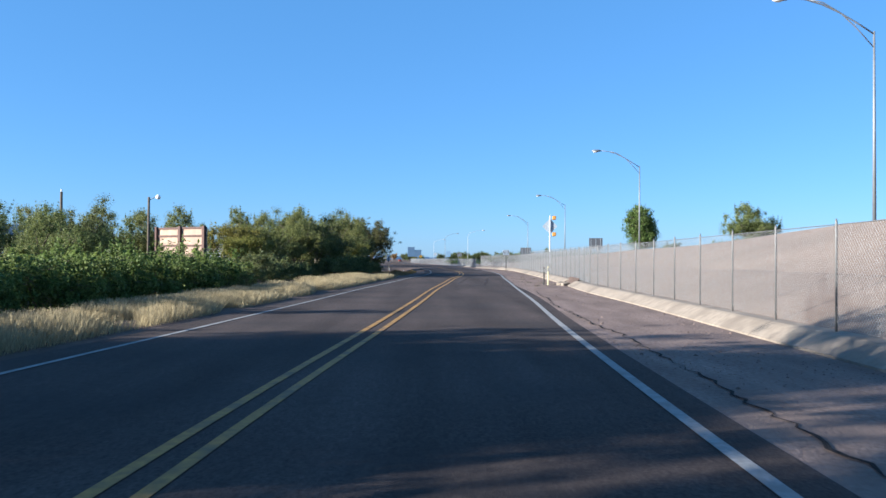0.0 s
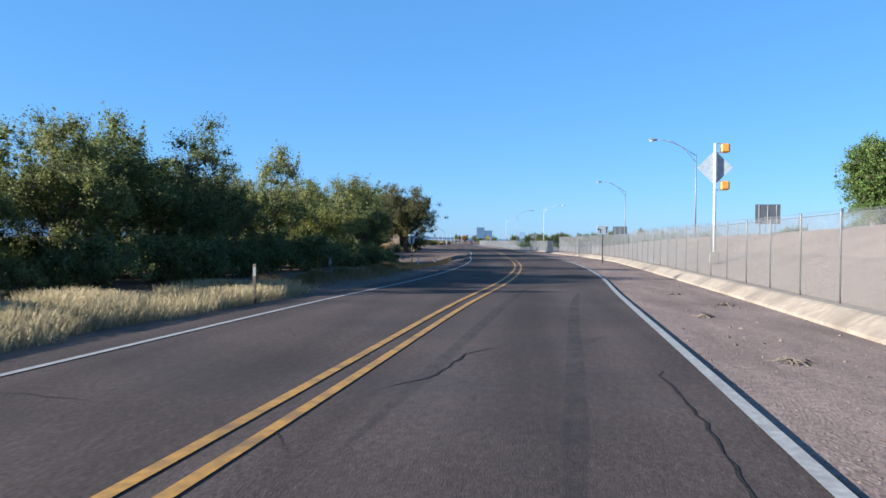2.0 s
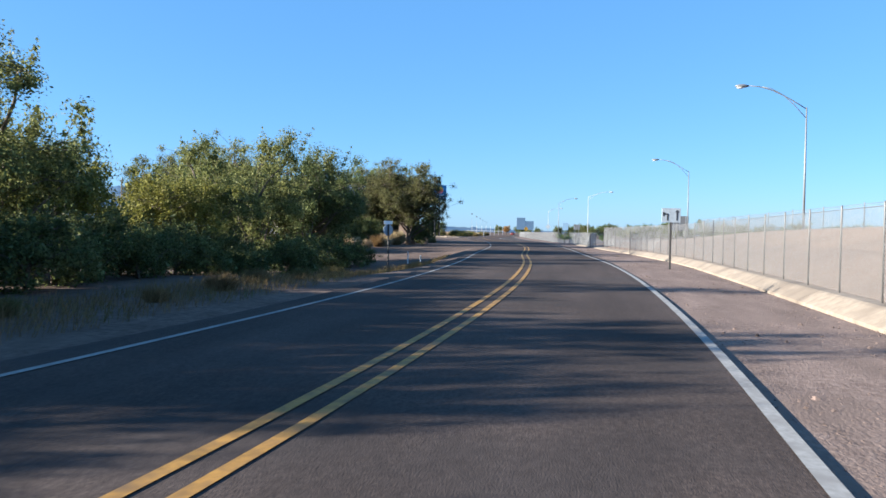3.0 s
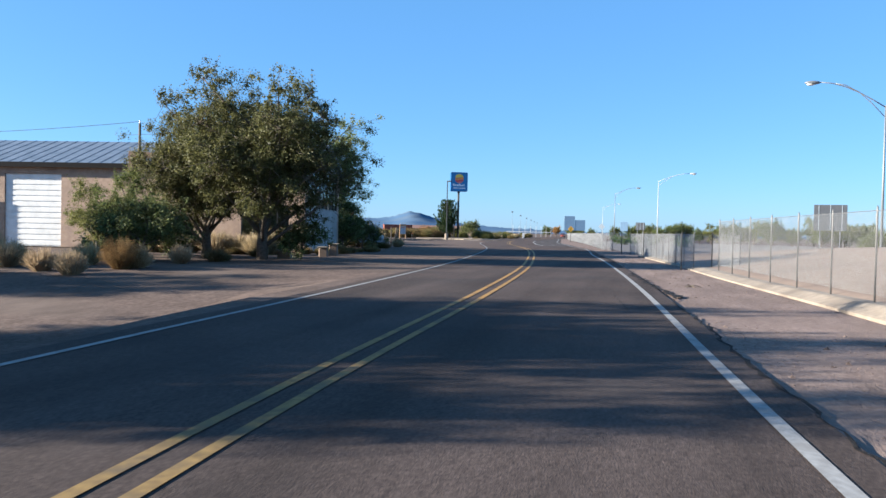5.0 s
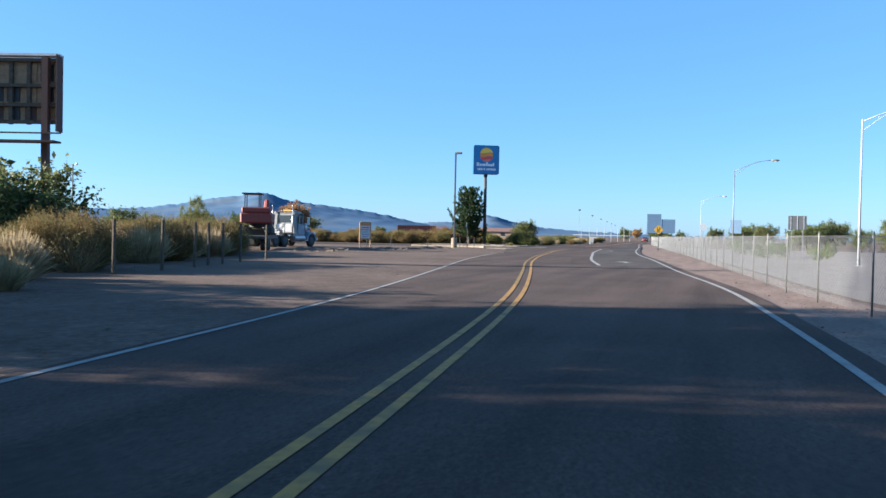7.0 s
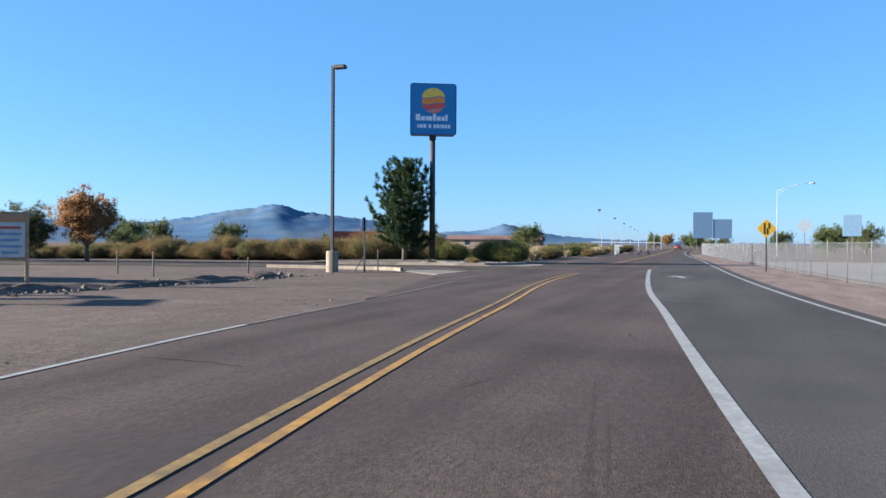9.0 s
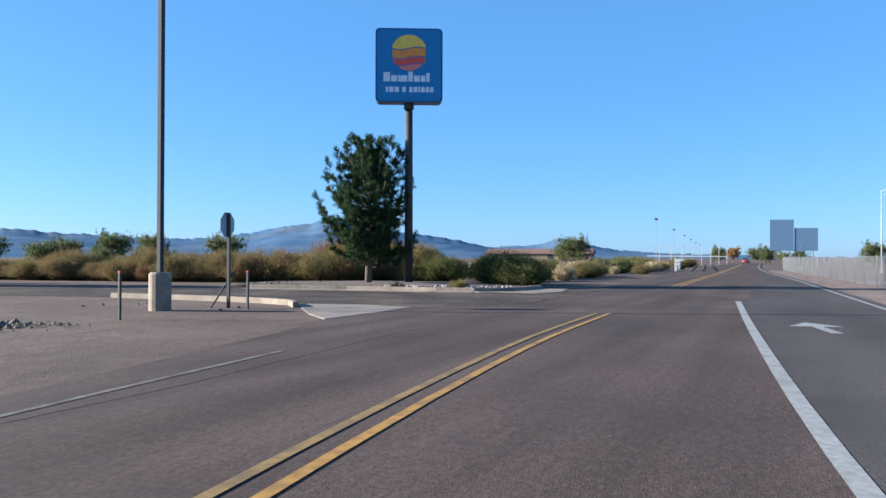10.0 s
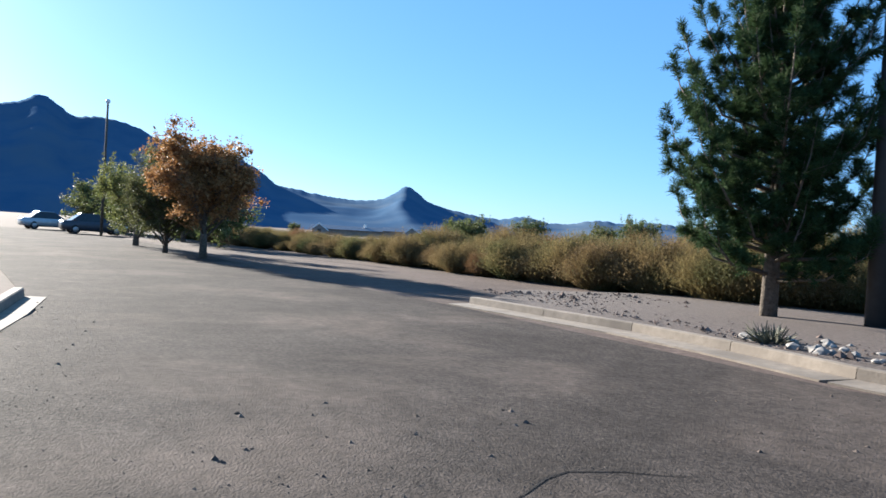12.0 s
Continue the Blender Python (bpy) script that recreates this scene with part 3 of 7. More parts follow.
def board_sign(name, x, y, z0, w, zb, zt, mat, label, turn=0.0, posts=2, ribs=3):
    root = thing(name, pose(x, y, z0, 0, 0, turn), label, "sign")
    part("panel", box(bmesh.new(), -w / 2, w / 2, -0.02, 0.02, zb, zt, 0.008), mat, root)
    for k in range(posts):
        px = 0 if posts == 1 else (-0.3 + 0.6 * k / (posts - 1)) * w
        part("post", box(bmesh.new(), px - 0.035, px + 0.035, 0.025, 0.095, -0.15, zt - 0.05), STEEL, root)
    for k in range(ribs):
        px = (-0.35 + 0.7 * k / max(1, ribs - 1)) * w
        part("rib", box(bmesh.new(), px - 0.02, px + 0.02, -0.045, -0.022, zb + 0.03, zt - 0.03), SIGNBACK, root)
    return root


board_sign("sign", 16.94, 87.5, bank_top(87.5) - 0.05, 1.45, 0.75, 1.95, DARKBOARD, "dark ribbed back of a highway sign on two posts", -5)
board_sign("sign", 4.9, 206.4, 0.0, 1.15, 2.0, 2.95, DARKBOARD, "small dark highway sign back on posts", -5)
board_sign("sign", 17.0, 160.0, 0.3, 2.1, 1.6, 3.4, DARKBOARD, "dark ribbed back of a highway sign by the ramp", -8)
board_sign("sign", -11.3, 309, 0.0, 2.7, 2.2, 5.9, GREENP, "large blue-grey back of a guide sign", 12, 2, 0)
board_sign("sign", -8.65, 309.6, 0.0, 2.6, 2.2, 4.9, GREENP, "blue-grey back of a lower guide sign", 12, 2, 0)
board_sign("sign", 2.6, 268, 0.0, 1.5, 2.1, 4.0, GREENP, "blue-grey square sign back by the ramp", 0, 1, 0)
d2 = thing("sign", pose(-1.7, 262, 0), "grey back of a diamond warning sign", "sign")
part("post", box(bmesh.new(), -0.03, 0.03, 0.0, 0.06, -0.1, 3.2), STEEL, d2)
part("panel", moved(diamond(0.9), 0, -0.01, 2.9), SIGNBACK, d2)
merge = thing("sign", pose(-5.74, 232.5, -0.38, 0, 0, 8), "yellow diamond lane-merge sign on a dark post", "sign")
part("post", box(bmesh.new(), -0.035, 0.035, 0.0, 0.06, -0.1, 2.6), DARKSTEEL, merge)
mp = part("panel", moved(diamond(0.68), 0, -0.01, 2.5), SIGNYEL, merge)
bm = bmesh.new()
box(bm, -0.14, -0.08, -0.032, -0.026, 2.22, 2.78)
box(bm, 0.06, 0.12, -0.032, -0.026, 2.5, 2.78, m=Matrix.Translation((0.02, 0, 0)))
box(bm, 0.0, 0.06, -0.032, -0.026, 2.22, 2.52)
part("symbol", bm, BLACK, mp)
SHEETW = plain("dull_white_sign_face", (0.45, 0.45, 0.44), 0.6)
lane = thing("sign", pose(7.3, 89.3, 0, 0, 0, 4), "white lane-use sign with two black arrows on a dark post", "sign")
part("post", box(bmesh.new(), -0.035, 0.035, 0.0, 0.07, -0.1, 2.2), DARKSTEEL, lane)
lp = part("panel", box(bmesh.new(), -0.36, 0.36, -0.015, 0, 1.8, 2.36, 0.005), SIGNBACK, lane)
bm = bmesh.new()
box(bm, 0.2, 0.25, -0.024, -0.019, 1.88, 2.2)
for a in (-1, 1):
    box(bm, -0.09, 0.0, -0.024, -0.019, -0.02, 0.02, m=Matrix.Translation((0.225, 0, 2.27)) @ Matrix.Rotation(a * 0.9 + (math.pi if a > 0 else 0), 4, "Y"))
part("arrow", bm, BLACK, lp)
bm = bmesh.new()
box(bm, -0.16, -0.11, -0.024, -0.019, 1.88, 2.1)
box(bm, -0.3, -0.11, -0.024, -0.019, 2.1, 2.15)
box(bm, -0.32, -0.26, -0.024, -0.019, 2.05, 2.2)
part("arrow", bm, BLACK, lp)


def delineator(x, y, z, h, mat, label, turn=0):
    root = thing("delineator_post", pose(x, y, z, 0, 0, turn), label, "roadside post", "roadside posts")
    part("post", box(bmesh.new(), -0.036, 0.036, -0.02, 0.02, -0.15, h, 0.01), mat, root)
    part("reflector", box(bmesh.new(), -0.028, 0.028, -0.026, -0.021, h - 0.25, h - 0.06), PAINT_W, root)


delineator(5.62, 41.9, -0.03, 0.98, plain("pale_yellow_plastic", (0.55, 0.5, 0.3), 0.6), "pale yellow flexible delineator post on the shoulder")
delineator(5.5, 42.6, -0.03, 0.92, DARKSTEEL, "dark leaning steel post on the shoulder")
delineator(-4.6, 100, -0.85, 0.8, WHITE, "white delineator post by the side road")
delineator(-6.9, 108, -0.85, 0.75, WHITE, "white delineator post by the side road")
delineator(-3.4, 53.4, 0, 0.78, POLEWOOD, "short grey wooden post in the verge")
delineator(-3.95, 62.3, 0, 0.75, POLEWOOD, "short grey wooden post in the verge")


def stop_sign(x, y, z, h, turn, label, name="stop_sign"):
    """An octagon on a square post, seen from behind."""
    root = thing(name, pose(x, y, z, 0, 0, turn), label, "sign")
    part("post", box(bmesh.new(), -0.035, 0.035, -0.07, 0.0, -0.3, h + 0.3), DARKSTEEL, root)
    bm = bmesh.new()
    a = [(0.34 * math.cos(math.pi / 8 + k * math.pi / 4), 0.34 * math.sin(math.pi / 8 + k * math.pi / 4)) for k in range(8)]
    f, b = [bm.verts.new((x_, 0.004, h + z_)) for x_, z_ in a], [bm.verts.new((x_, 0.018, h + z_)) for x_, z_ in a]
    bm.faces.new(f)
    bm.faces.new(b[::-1])
    for k in range(8):
        bm.faces.new((f[k], b[k], b[(k + 1) % 8], f[(k + 1) % 8]))
    part("panel", bm, SIGNBACK, root)
    return root


stop_sign(-23.2, 222.5, 0.1, 2.05, 95, "grey back of an octagonal stop sign on a dark post")
st = stop_sign(-6.5, 100.3, -0.8, 2.1, 50, "grey back of an octagonal stop sign at a side road")
part("plate", box(bmesh.new(), -0.3, 0.3, 0.0, 0.012, 2.42, 2.6, 0.004), WHITE, st, "white street name plate")

# ---------------- pylon sign of the hotel ----------------
def plate_rounded(w, h, r, y0, y1, cx=0.0, cz=0.0, seg=5):
    bm = bmesh.new()
    ring = []
    for sx, sz, a0 in ((1, 1, 0), (-1, 1, 90), (-1, -1, 180), (1, -1, 270)):
        for k in range(seg + 1):
            a = radians(a0 + 90 * k / seg)
            ring.append((cx + sx * (w / 2 - r) + r * math.cos(a), cz + sz * (h / 2 - r) + r * math.sin(a)))
    f, b = [bm.verts.new((x, y0, z)) for x, z in ring], [bm.verts.new((x, y1, z)) for x, z in ring]
    bm.faces.new(f)
    bm.faces.new(b[::-1])
    n = len(ring)
    for k in range(n):
        bm.faces.new((f[k], b[k], b[(k + 1) % n], f[(k + 1) % n]))
    bmesh.ops.recalc_face_normals(bm, faces=bm.faces)
    return bm


SUNY = plain("sign_sun_yellow", (0.85, 0.55, 0.07), 0.4)
SUNO = plain("sign_sun_orange", (0.8, 0.26, 0.03), 0.4)
SUNR = plain("sign_sun_red", (0.72, 0.08, 0.05), 0.4)
SUNP = plain("sign_sun_pink", (0.75, 0.2, 0.16), 0.4)
DEEPBLUE = plain("sign_edge_blue", (0.02, 0.09, 0.22), 0.35)
LETTER = plain("sign_letter_white", (0.72, 0.74, 0.78), 0.4)
hotel = thing("pole_sign", pose(-25.9, 238.6, 0, 0, 0, 26.7), "tall blue hotel pylon sign on a dark steel pole", "sign")
part("pole", tube(bmesh.new(), ((0, 0.1, -0.2), (0, 0.1, 4), (0, 0.1, 8.4)), (0.19, 0.185, 0.17), 16), DARKSTEEL, hotel, smooth=True)
part("collar", tube(bmesh.new(), ((0, 0.1, 8.1), (0, 0.1, 8.42)), 0.23, 16), DARKSTEEL, hotel)
part("cabinet", plate_rounded(3.05, 3.38, 0.2, -0.24, 0.44, 0, 10.05), DEEPBLUE, hotel, "dark blue metal sign cabinet")
for yy, s in ((-0.255, 1), (0.455, -1)):
    face = part("face", plate_rounded(2.9, 3.24, 0.16, min(yy, yy + s * 0.014), max(yy, yy + s * 0.014), 0, 10.05), BLUE, hotel, "mid-blue sign face with a striped sun and white wording")
    y0, y1 = (yy - 0.012, yy - 0.002) if s > 0 else (yy + 0.002, yy + 0.012)
    bands = [(0.8, 0.22, SUNY), (0.17, -0.2, SUNO), (-0.25, -0.52, SUNR), (-0.57, -0.8, SUNP)]
    for zt, zb, mt in bands:
        bm = bmesh.new()
        n = 24
        top, bot = [], []
        for k in range(n + 1):
            x = -0.82 + 1.64 * k / n
            lim = math.sqrt(max(0.0, 0.82 ** 2 - x * x))
            wave = 0.06 * math.sin(x / 0.82 * math.pi)
            a = min(zt + (wave if zt < 0.7 else 9), lim)
            b = max(zb + (wave if zb > -0.7 else -9), -lim)
            if a > b + 0.005:
                top.append((x, a))
                bot.append((x, b))
        ring = top + bot[::-1]
        f = [bm.verts.new((x * s, y0 if s > 0 else y1, 10.62 + z)) for x, z in ring]
        b_ = [bm.verts.new((x * s, y1 if s > 0 else y0, 10.62 + z)) for x, z in ring]
        bm.faces.new(f)
        for k in range(len(ring)):
            bm.faces.new((f[k], b_[k], b_[(k + 1) % len(ring)], f[(k + 1) % len(ring)]))
        part("sun_band", bm, mt, face)
    # wording as plain bars
    x = -1.16
    for w, h, gap in ((0.3, 0.42, 0.05), (0.26, 0.28, 0.05), (0.42, 0.28, 0.05), (0.2, 0.46, 0.05), (0.27, 0.28, 0.05), (0.2, 0.28, 0.04), (0.16, 0.4, 0)):
        part("bar", box(bmesh.new(), min(x * s, (x + w) * s), max(x * s, (x + w) * s), y0, y1, 9.3, 9.3 + h), LETTER, face)
        x += w + gap
    x = -1.05
    for w in (0.1, 0.2, 0.2, 0.0, 0.17, 0.0, 0.15, 0.17, 0.08, 0.17, 0.15, 0.15):
        if w:
            part("bar", box(bmesh.new(), min(x * s, (x + w) * s), max(x * s, (x + w) * s), y0, y1, 8.82, 9.06), LETTER, face)
        x += (w or 0.06) + 0.045

lot = thing("light_pole", pose(-24.0, 220.95, 0), "tall square bronze light pole on a white concrete base", "street lamp")
part("base", tube(bmesh.new(), ((0, 0, -0.2), (0, 0, 0.88), (0, 0, 0.93)), (0.27, 0.27, 0.23), 18), CONCRETE, lot, "pale concrete pole base")
part("pole", box(bmesh.new(), -0.065, 0.065, -0.065, 0.065, 0.93, 9.1, 0.012), plain("slate_pole_paint", (0.028, 0.032, 0.04), 0.8, 0.0), lot)
part("lamp_head", box(bmesh.new(), 0.08, 0.62, -0.16, 0.16, 8.95, 9.12, 0.03), DARKSTEEL, lot)
part("bracket", box(bmesh.new(), 0.0, 0.1, -0.04, 0.04, 8.98, 9.08), DARKSTEEL, lot)
leanp = thing("fence_post", pose(-23.6, 222.3, -0.05, 0, 32, 30), "thin leaning steel post beside the stop sign", "post", "steel posts in the lot")
part("post", box(bmesh.new(), -0.02, 0.02, -0.025, 0.025, -0.1, 1.25, 0.005), DARKSTEEL, leanp)
for x, y, h in ((-22.6, 218.3, 1.0), (-22.4, 222.3, 0.95), (-27.5, 213.5, 0.9), (-30.5, 215, 0.9), (-24.8, 215.6, 0.7)):
    p_ = thing("fence_post", pose(x, y, 0), "thin rusty steel post in the dirt", "post", "steel posts in the lot")
    part("post", box(bmesh.new(), -0.025, 0.025, -0.03, 0.03, -0.2, h, 0.006), DARKSTEEL, p_)
    part("cap", box(bmesh.new(), -0.03, 0.03, -0.035, 0.035, h - 0.02, h + 0.01), REDP, p_)

# ---------------- driveway, kerbs and island ----------------
DRIVE = material("old_grey_asphalt", (0.032, 0.027, 0.024), (0.08, 0.066, 0.056), 0.95, 26.0, bump=0.6, bump_scale=60.0, spots=(0.1, 0.08, 0.066), spot_scale=0.42, spec=0.08)
streaks(DRIVE, 0.5, 0.5, 0.7, 1.2, 2.0, 6.0)
streaks(DRIVE, 3.0, 3.0, 0.8, 1.2, 9.0, 4.0)
streaks(DRIVE, 12.0, 12.0, 0.8, 1.2, 6.0, 3.0)


def slab(name, pts, z, mat, label, category="pavement", thick=0.03):
    """A flat polygon of ground with a little thickness."""
    bm = bmesh.new()
    t = [bm.verts.new((x, y, z)) for x, y in pts]
    b = [bm.verts.new((x, y, z - thick)) for x, y in pts]
    bm.faces.new(t)
    for k in range(len(pts)):
        bm.faces.new((t[k], b[k], b[(k + 1) % len(pts)], t[(k + 1) % len(pts)]))
    bmesh.ops.recalc_face_normals(bm, faces=bm.faces)
    return structure(name, bm, mat, label, category)


slab("driveway", [*[(-16.62 - 0.012 * (y - 226.6) + 0.16 * noise.noise((y * 1.7, 4, 0)) + 0.1 * noise.noise((y * 5.1, 9, 0)), y) for y in [226.6 + 0.2 * k for k in range(67)]], (-18.3, 238), (-19.5, 234.4), (-22, 233.2), (-30, 232.6), (-38, 231.2), (-60, 229.5), (-92, 224), (-92, 200), (-60, 216), (-40, 223.8), (-28, 225.6), (-22.3, 224.75), (-18.9, 224.7)],
     0.005, DRIVE, "cracked old asphalt driveway and car park", thick=0.05)

slab("road_flare", [(-15.3, 206.0), (-15.4, 212.0), (-16.0, 218.0), (-16.3, 227.1), (-18.9, 225.2), (-18.8, 220.2), (-17.9, 217.2), (-16.6, 211.5)], 0.0025, ASPHALT, "worn asphalt widening towards the driveway", "road")


def sweep_kerb(name, pts, label, width=0.16, height=0.15, gutter=0.5, side=1):
    root = thing(name, pose(0, 0, 0), label, "kerb", kind="structure")
    pts = [Vector((*q, 0)) for q in pts]
    prof_k = ((0, -0.03), (0.02, height - 0.015), (0.04, height), (width, height), (width, -0.03))
    for a, b in zip(pts, pts[1:]):
        d = (b - a).normalized()
        nrm = Vector((-d.y, d.x, 0)) * side
        for prof, nm in ((prof_k, "kerb_stone"), (((-gutter, 0.014), (-0.003, 0.02), (-0.003, -0.02), (-gutter, -0.02)), "gutter")):
            bm = bmesh.new()
            r0 = [bm.verts.new(a + d * 0.006 + nrm * u + Vector((0, 0, z))) for u, z in prof]
            r1 = [bm.verts.new(b - d * 0.006 + nrm * u + Vector((0, 0, z))) for u, z in prof]
            n = len(prof)
            for k in range(n):
                bm.faces.new((r0[k], r1[k], r1[(k + 1) % n], r0[(k + 1) % n]))
            bm.faces.new(r0)
            bm.faces.new(r1[::-1])
            bmesh.ops.recalc_face_normals(bm, faces=bm.faces)
            part(nm, bm, CONCRETE, root)
    return root


sweep_kerb("kerb_island", [(-30.6, 233.1), (-28.4, 233.5), (-26.4, 233.9), (-24.4, 234.0), (-22.4, 233.9), (-20.9, 234.1), (-20.0, 234.9), (-19.6, 236.2), (-19.5, 238.4)][::-1], "pale concrete kerb and gutter round the planted corner", side=-1)
sweep_kerb("kerb_lot", [(-30.0, 225.3), (-27.6, 225.2), (-25.4, 225.0), (-23.6, 224.7), (-22.3, 224.2), (-21.6, 223.4)], "pale concrete kerb at the edge of the dirt lot", gutter=0.3, side=-1)
APRON = material("dirty_apron_concrete", (0.14, 0.115, 0.095), (0.2, 0.168, 0.14), 0.92, 7.0, bump=0.3, bump_scale=40.0, spots=(0.1, 0.083, 0.07), spot_scale=1.3)
slab("apron", [(-22.2, 224.75), (-20.6, 225.0), (-18.9, 224.6), (-18.75, 222.6), (-18.8, 220.2), (-19.9, 221.3), (-21.4, 223.2)], 0.012, APRON, "broken pale concrete apron at the driveway mouth", thick=0.04)
slab("apron", [(-20.2, 234.2), (-18.4, 233.9), (-17.9, 235.5), (-18.4, 238.4), (-19.2, 238.2)], 0.016, APRON, "pale concrete apron at the driveway mouth")
MULCH = material("stony_planting_soil", (0.06, 0.044, 0.036), (0.125, 0.096, 0.08), 0.95, 18.0, bump=0.8, bump_scale=30.0)
bm = bmesh.new()
ring = [(-30.5, 233.4), (-26.4, 234.15), (-22.4, 234.15), (-20.3, 235.0), (-19.75, 236.4), (-19.7, 239.5), (-24, 243), (-34, 244), (-34, 236)]
c0 = bm.verts.new((-26, 238.2, 0.2))
rv = [bm.verts.new((x, y, 0.09)) for x, y in ring]
for k in range(len(rv)):
    bm.faces.new((c0, rv[k], rv[(k + 1) % len(rv)]))
structure("planting_bed", bm, MULCH, "stony soil bed behind the kerb", "planting bed")
STONE = material("pale_stones", (0.17, 0.155, 0.14), (0.29, 0.27, 0.25), 0.9, 6.0)
rs = random.Random(5)
stone_meshes = []
for k in range(5):
    bm = bmesh.new()
    bmesh.ops.create_icosphere(bm, subdivisions=1, radius=1.0)
    for v in bm.verts:
        v.co = Vector((v.co.x * rs.uniform(0.8, 1.2), v.co.y * rs.uniform(0.6, 1.0), v.co.z * rs.uniform(0.4, 0.7)))
    stone_meshes.append(mesh_of(bm, "stone"))
    stone_meshes[-1].materials.append(STONE)
for k in range(70):
    x = rs.uniform(-25.2, -20.2)
    ob = new("stone", stone_meshes[k % 5])
    s_ = rs.uniform(0.05, 0.13)
    ob.matrix_basis = pose(x, 234.7 + rs.uniform(0, 2.2) * (0.4 + 0.6 * (x + 25.2) / 5), 0.13, 0, 0, rs.uniform(0, 360)) @ Matrix.Diagonal((s_, s_, s_, 1))
    tagged(ob, "pale loose stone on the planting bed", "stone", "stones on the bed")

# lane arrow
for ax, ay in ((-4.75, 189.6), (-9.3, 222.3)):
    bm = bmesh.new()
    pts = ((-0.1, -1.2), (0.1, -1.2), (0.1, 0.2), (0.5, 0.2), (0, 1.2), (-0.5, 0.2), (-0.1, 0.2))
    bm.faces.new([bm.verts.new((x, y, 0.009)) for x, y in pts])
    bmesh.ops.transform(bm, matrix=pose(ax, ay, 0, 0, 0, 12), verts=bm.verts)
    structure("road_marking_arrow", bm, PAINT_W, "white lane arrow painted on the asphalt", "road marking")
# ---------------- workshop ----------------
PLASTER = material("grey_white_plaster", (0.27, 0.265, 0.26), (0.34, 0.335, 0.325), 0.9, 3.0, bump=0.15, spots=(0.24, 0.225, 0.21), spot_scale=0.6)
GABLE = material("weathered_gable_board", (0.22, 0.2, 0.185), (0.31, 0.29, 0.27), 0.9, 4.0, bump=0.15)
SHEET = material("white_sheet_metal", (0.6, 0.6, 0.58), (0.74, 0.74, 0.72), 0.55, 2.0, 0.1)
PLYWOOD = material("weathered_plywood", (0.26, 0.16, 0.09), (0.38, 0.25, 0.15), 0.9, 5.0)
GLASS = bpy.data.materials.new("window_glass")
GLASS.use_nodes = True
gn, gl = GLASS.node_tree.nodes, GLASS.node_tree.links
clear, gloss, both = gn.new("ShaderNodeBsdfTransparent"), gn.new("ShaderNodeBsdfGlossy"), gn.new("ShaderNodeMixShader")
clear.inputs["Color"].default_value = (0.86, 0.92, 0.95, 1)
gloss.inputs["Roughness"].default_value = 0.03
both.inputs["Fac"].default_value = 0.16
gl.new(clear.outputs["BSDF"], both.inputs[1])
gl.new(gloss.outputs["BSDF"], both.inputs[2])
gl.new(both.outputs["Shader"], gn["Material Output"].inputs["Surface"])
shop = thing("workshop", pose(-13.4, 139.6, 0, 0, 0, 9.0), "abandoned workshop with pink stucco walls and a broken glazed gable", "building")
LEN, WID, EAVE, RIDGE = 21.0, 8.95, 4.62, 6.15


def wall(x0, x1, y0, y1, z0, z1, mat=STUCCO, label="", name="wall"):
    return part(name, box(bmesh.new(), x0, x1, y0, y1, z0, z1), mat, shop, label)


# side wall towards the road's approach, with openings
wx = [(-LEN, -16.6, 0, EAVE), (-16.6, -13.4, 3.95, EAVE), (-13.4, -11.6, 0, EAVE), (-11.6, -9.6, 0, 0.9), (-11.6, -9.6, 2.5, EAVE), (-9.6, -3.45, 0, EAVE), (-3.45, -0.85, 0, 0.85), (-3.45, -0.85, 2.5, EAVE), (-0.85, -0.25, 0, EAVE)]
for a, b, z0, z1 in wx:
    wall(a, b, 0, 0.25, z0, z1)
wall(-LEN, -13.0, WID - 0.25, WID, 0, EAVE)
wall(-13.0, -0.25, WID - 0.25, WID, 0, 3.1)
wall(-13.0, -0.25, WID - 0.25, WID, 4.5, EAVE)
back = wall(-13.0, -12.8, WID - 0.25, WID, 3.1, 4.5)
for k in range(1, 13):
    part("mullion", box(bmesh.new(), -12.9 + k * 0.97, -12.83 + k * 0.97, WID - 0.16, WID - 0.1, 3.1, 4.5), BLACK, back)
part("transom", box(bmesh.new(), -12.8, -0.25, WID - 0.155, WID - 0.105, 3.8, 3.86), BLACK, back)
wall(-LEN, -LEN + 0.25, 0.25, WID - 0.25, 0, EAVE)
wall(-0.25, 0, 0, 0.32, 0, EAVE)
wall(-0.25, 0, WID - 0.32, WID, 0, EAVE)
wall(-0.22, -0.02, 0.32, WID - 0.32, 0, 2.36, PLASTER, "grey-white painted panel wall under the glazing")
bm = bmesh.new()
v = [bm.verts.new((x, y, z)) for x in (-0.24, -0.03) for y, z in ((0, EAVE), (WID, EAVE), (WID / 2, RIDGE))]
for q in ((0, 1, 2), (5, 4, 3), (0, 3, 4, 1), (1, 4, 5, 2), (2, 5, 3, 0)):
    bm.faces.new([v[i] for i in q])
bmesh.ops.recalc_face_normals(bm, faces=bm.faces)
part("gable", bm, GABLE, shop, "grey weathered boarded gable")
bm = bmesh.new()
v = [bm.verts.new((-LEN + x, y, z)) for x in (0.0, 0.2) for y, z in ((0, EAVE), (WID, EAVE), (WID / 2, RIDGE))]
for q in ((0, 1, 2), (5, 4, 3), (0, 3, 4, 1), (1, 4, 5, 2), (2, 5, 3, 0)):
    bm.faces.new([v[i] for i in q])
bmesh.ops.recalc_face_normals(bm, faces=bm.faces)
part("gable", bm, GABLE, shop)
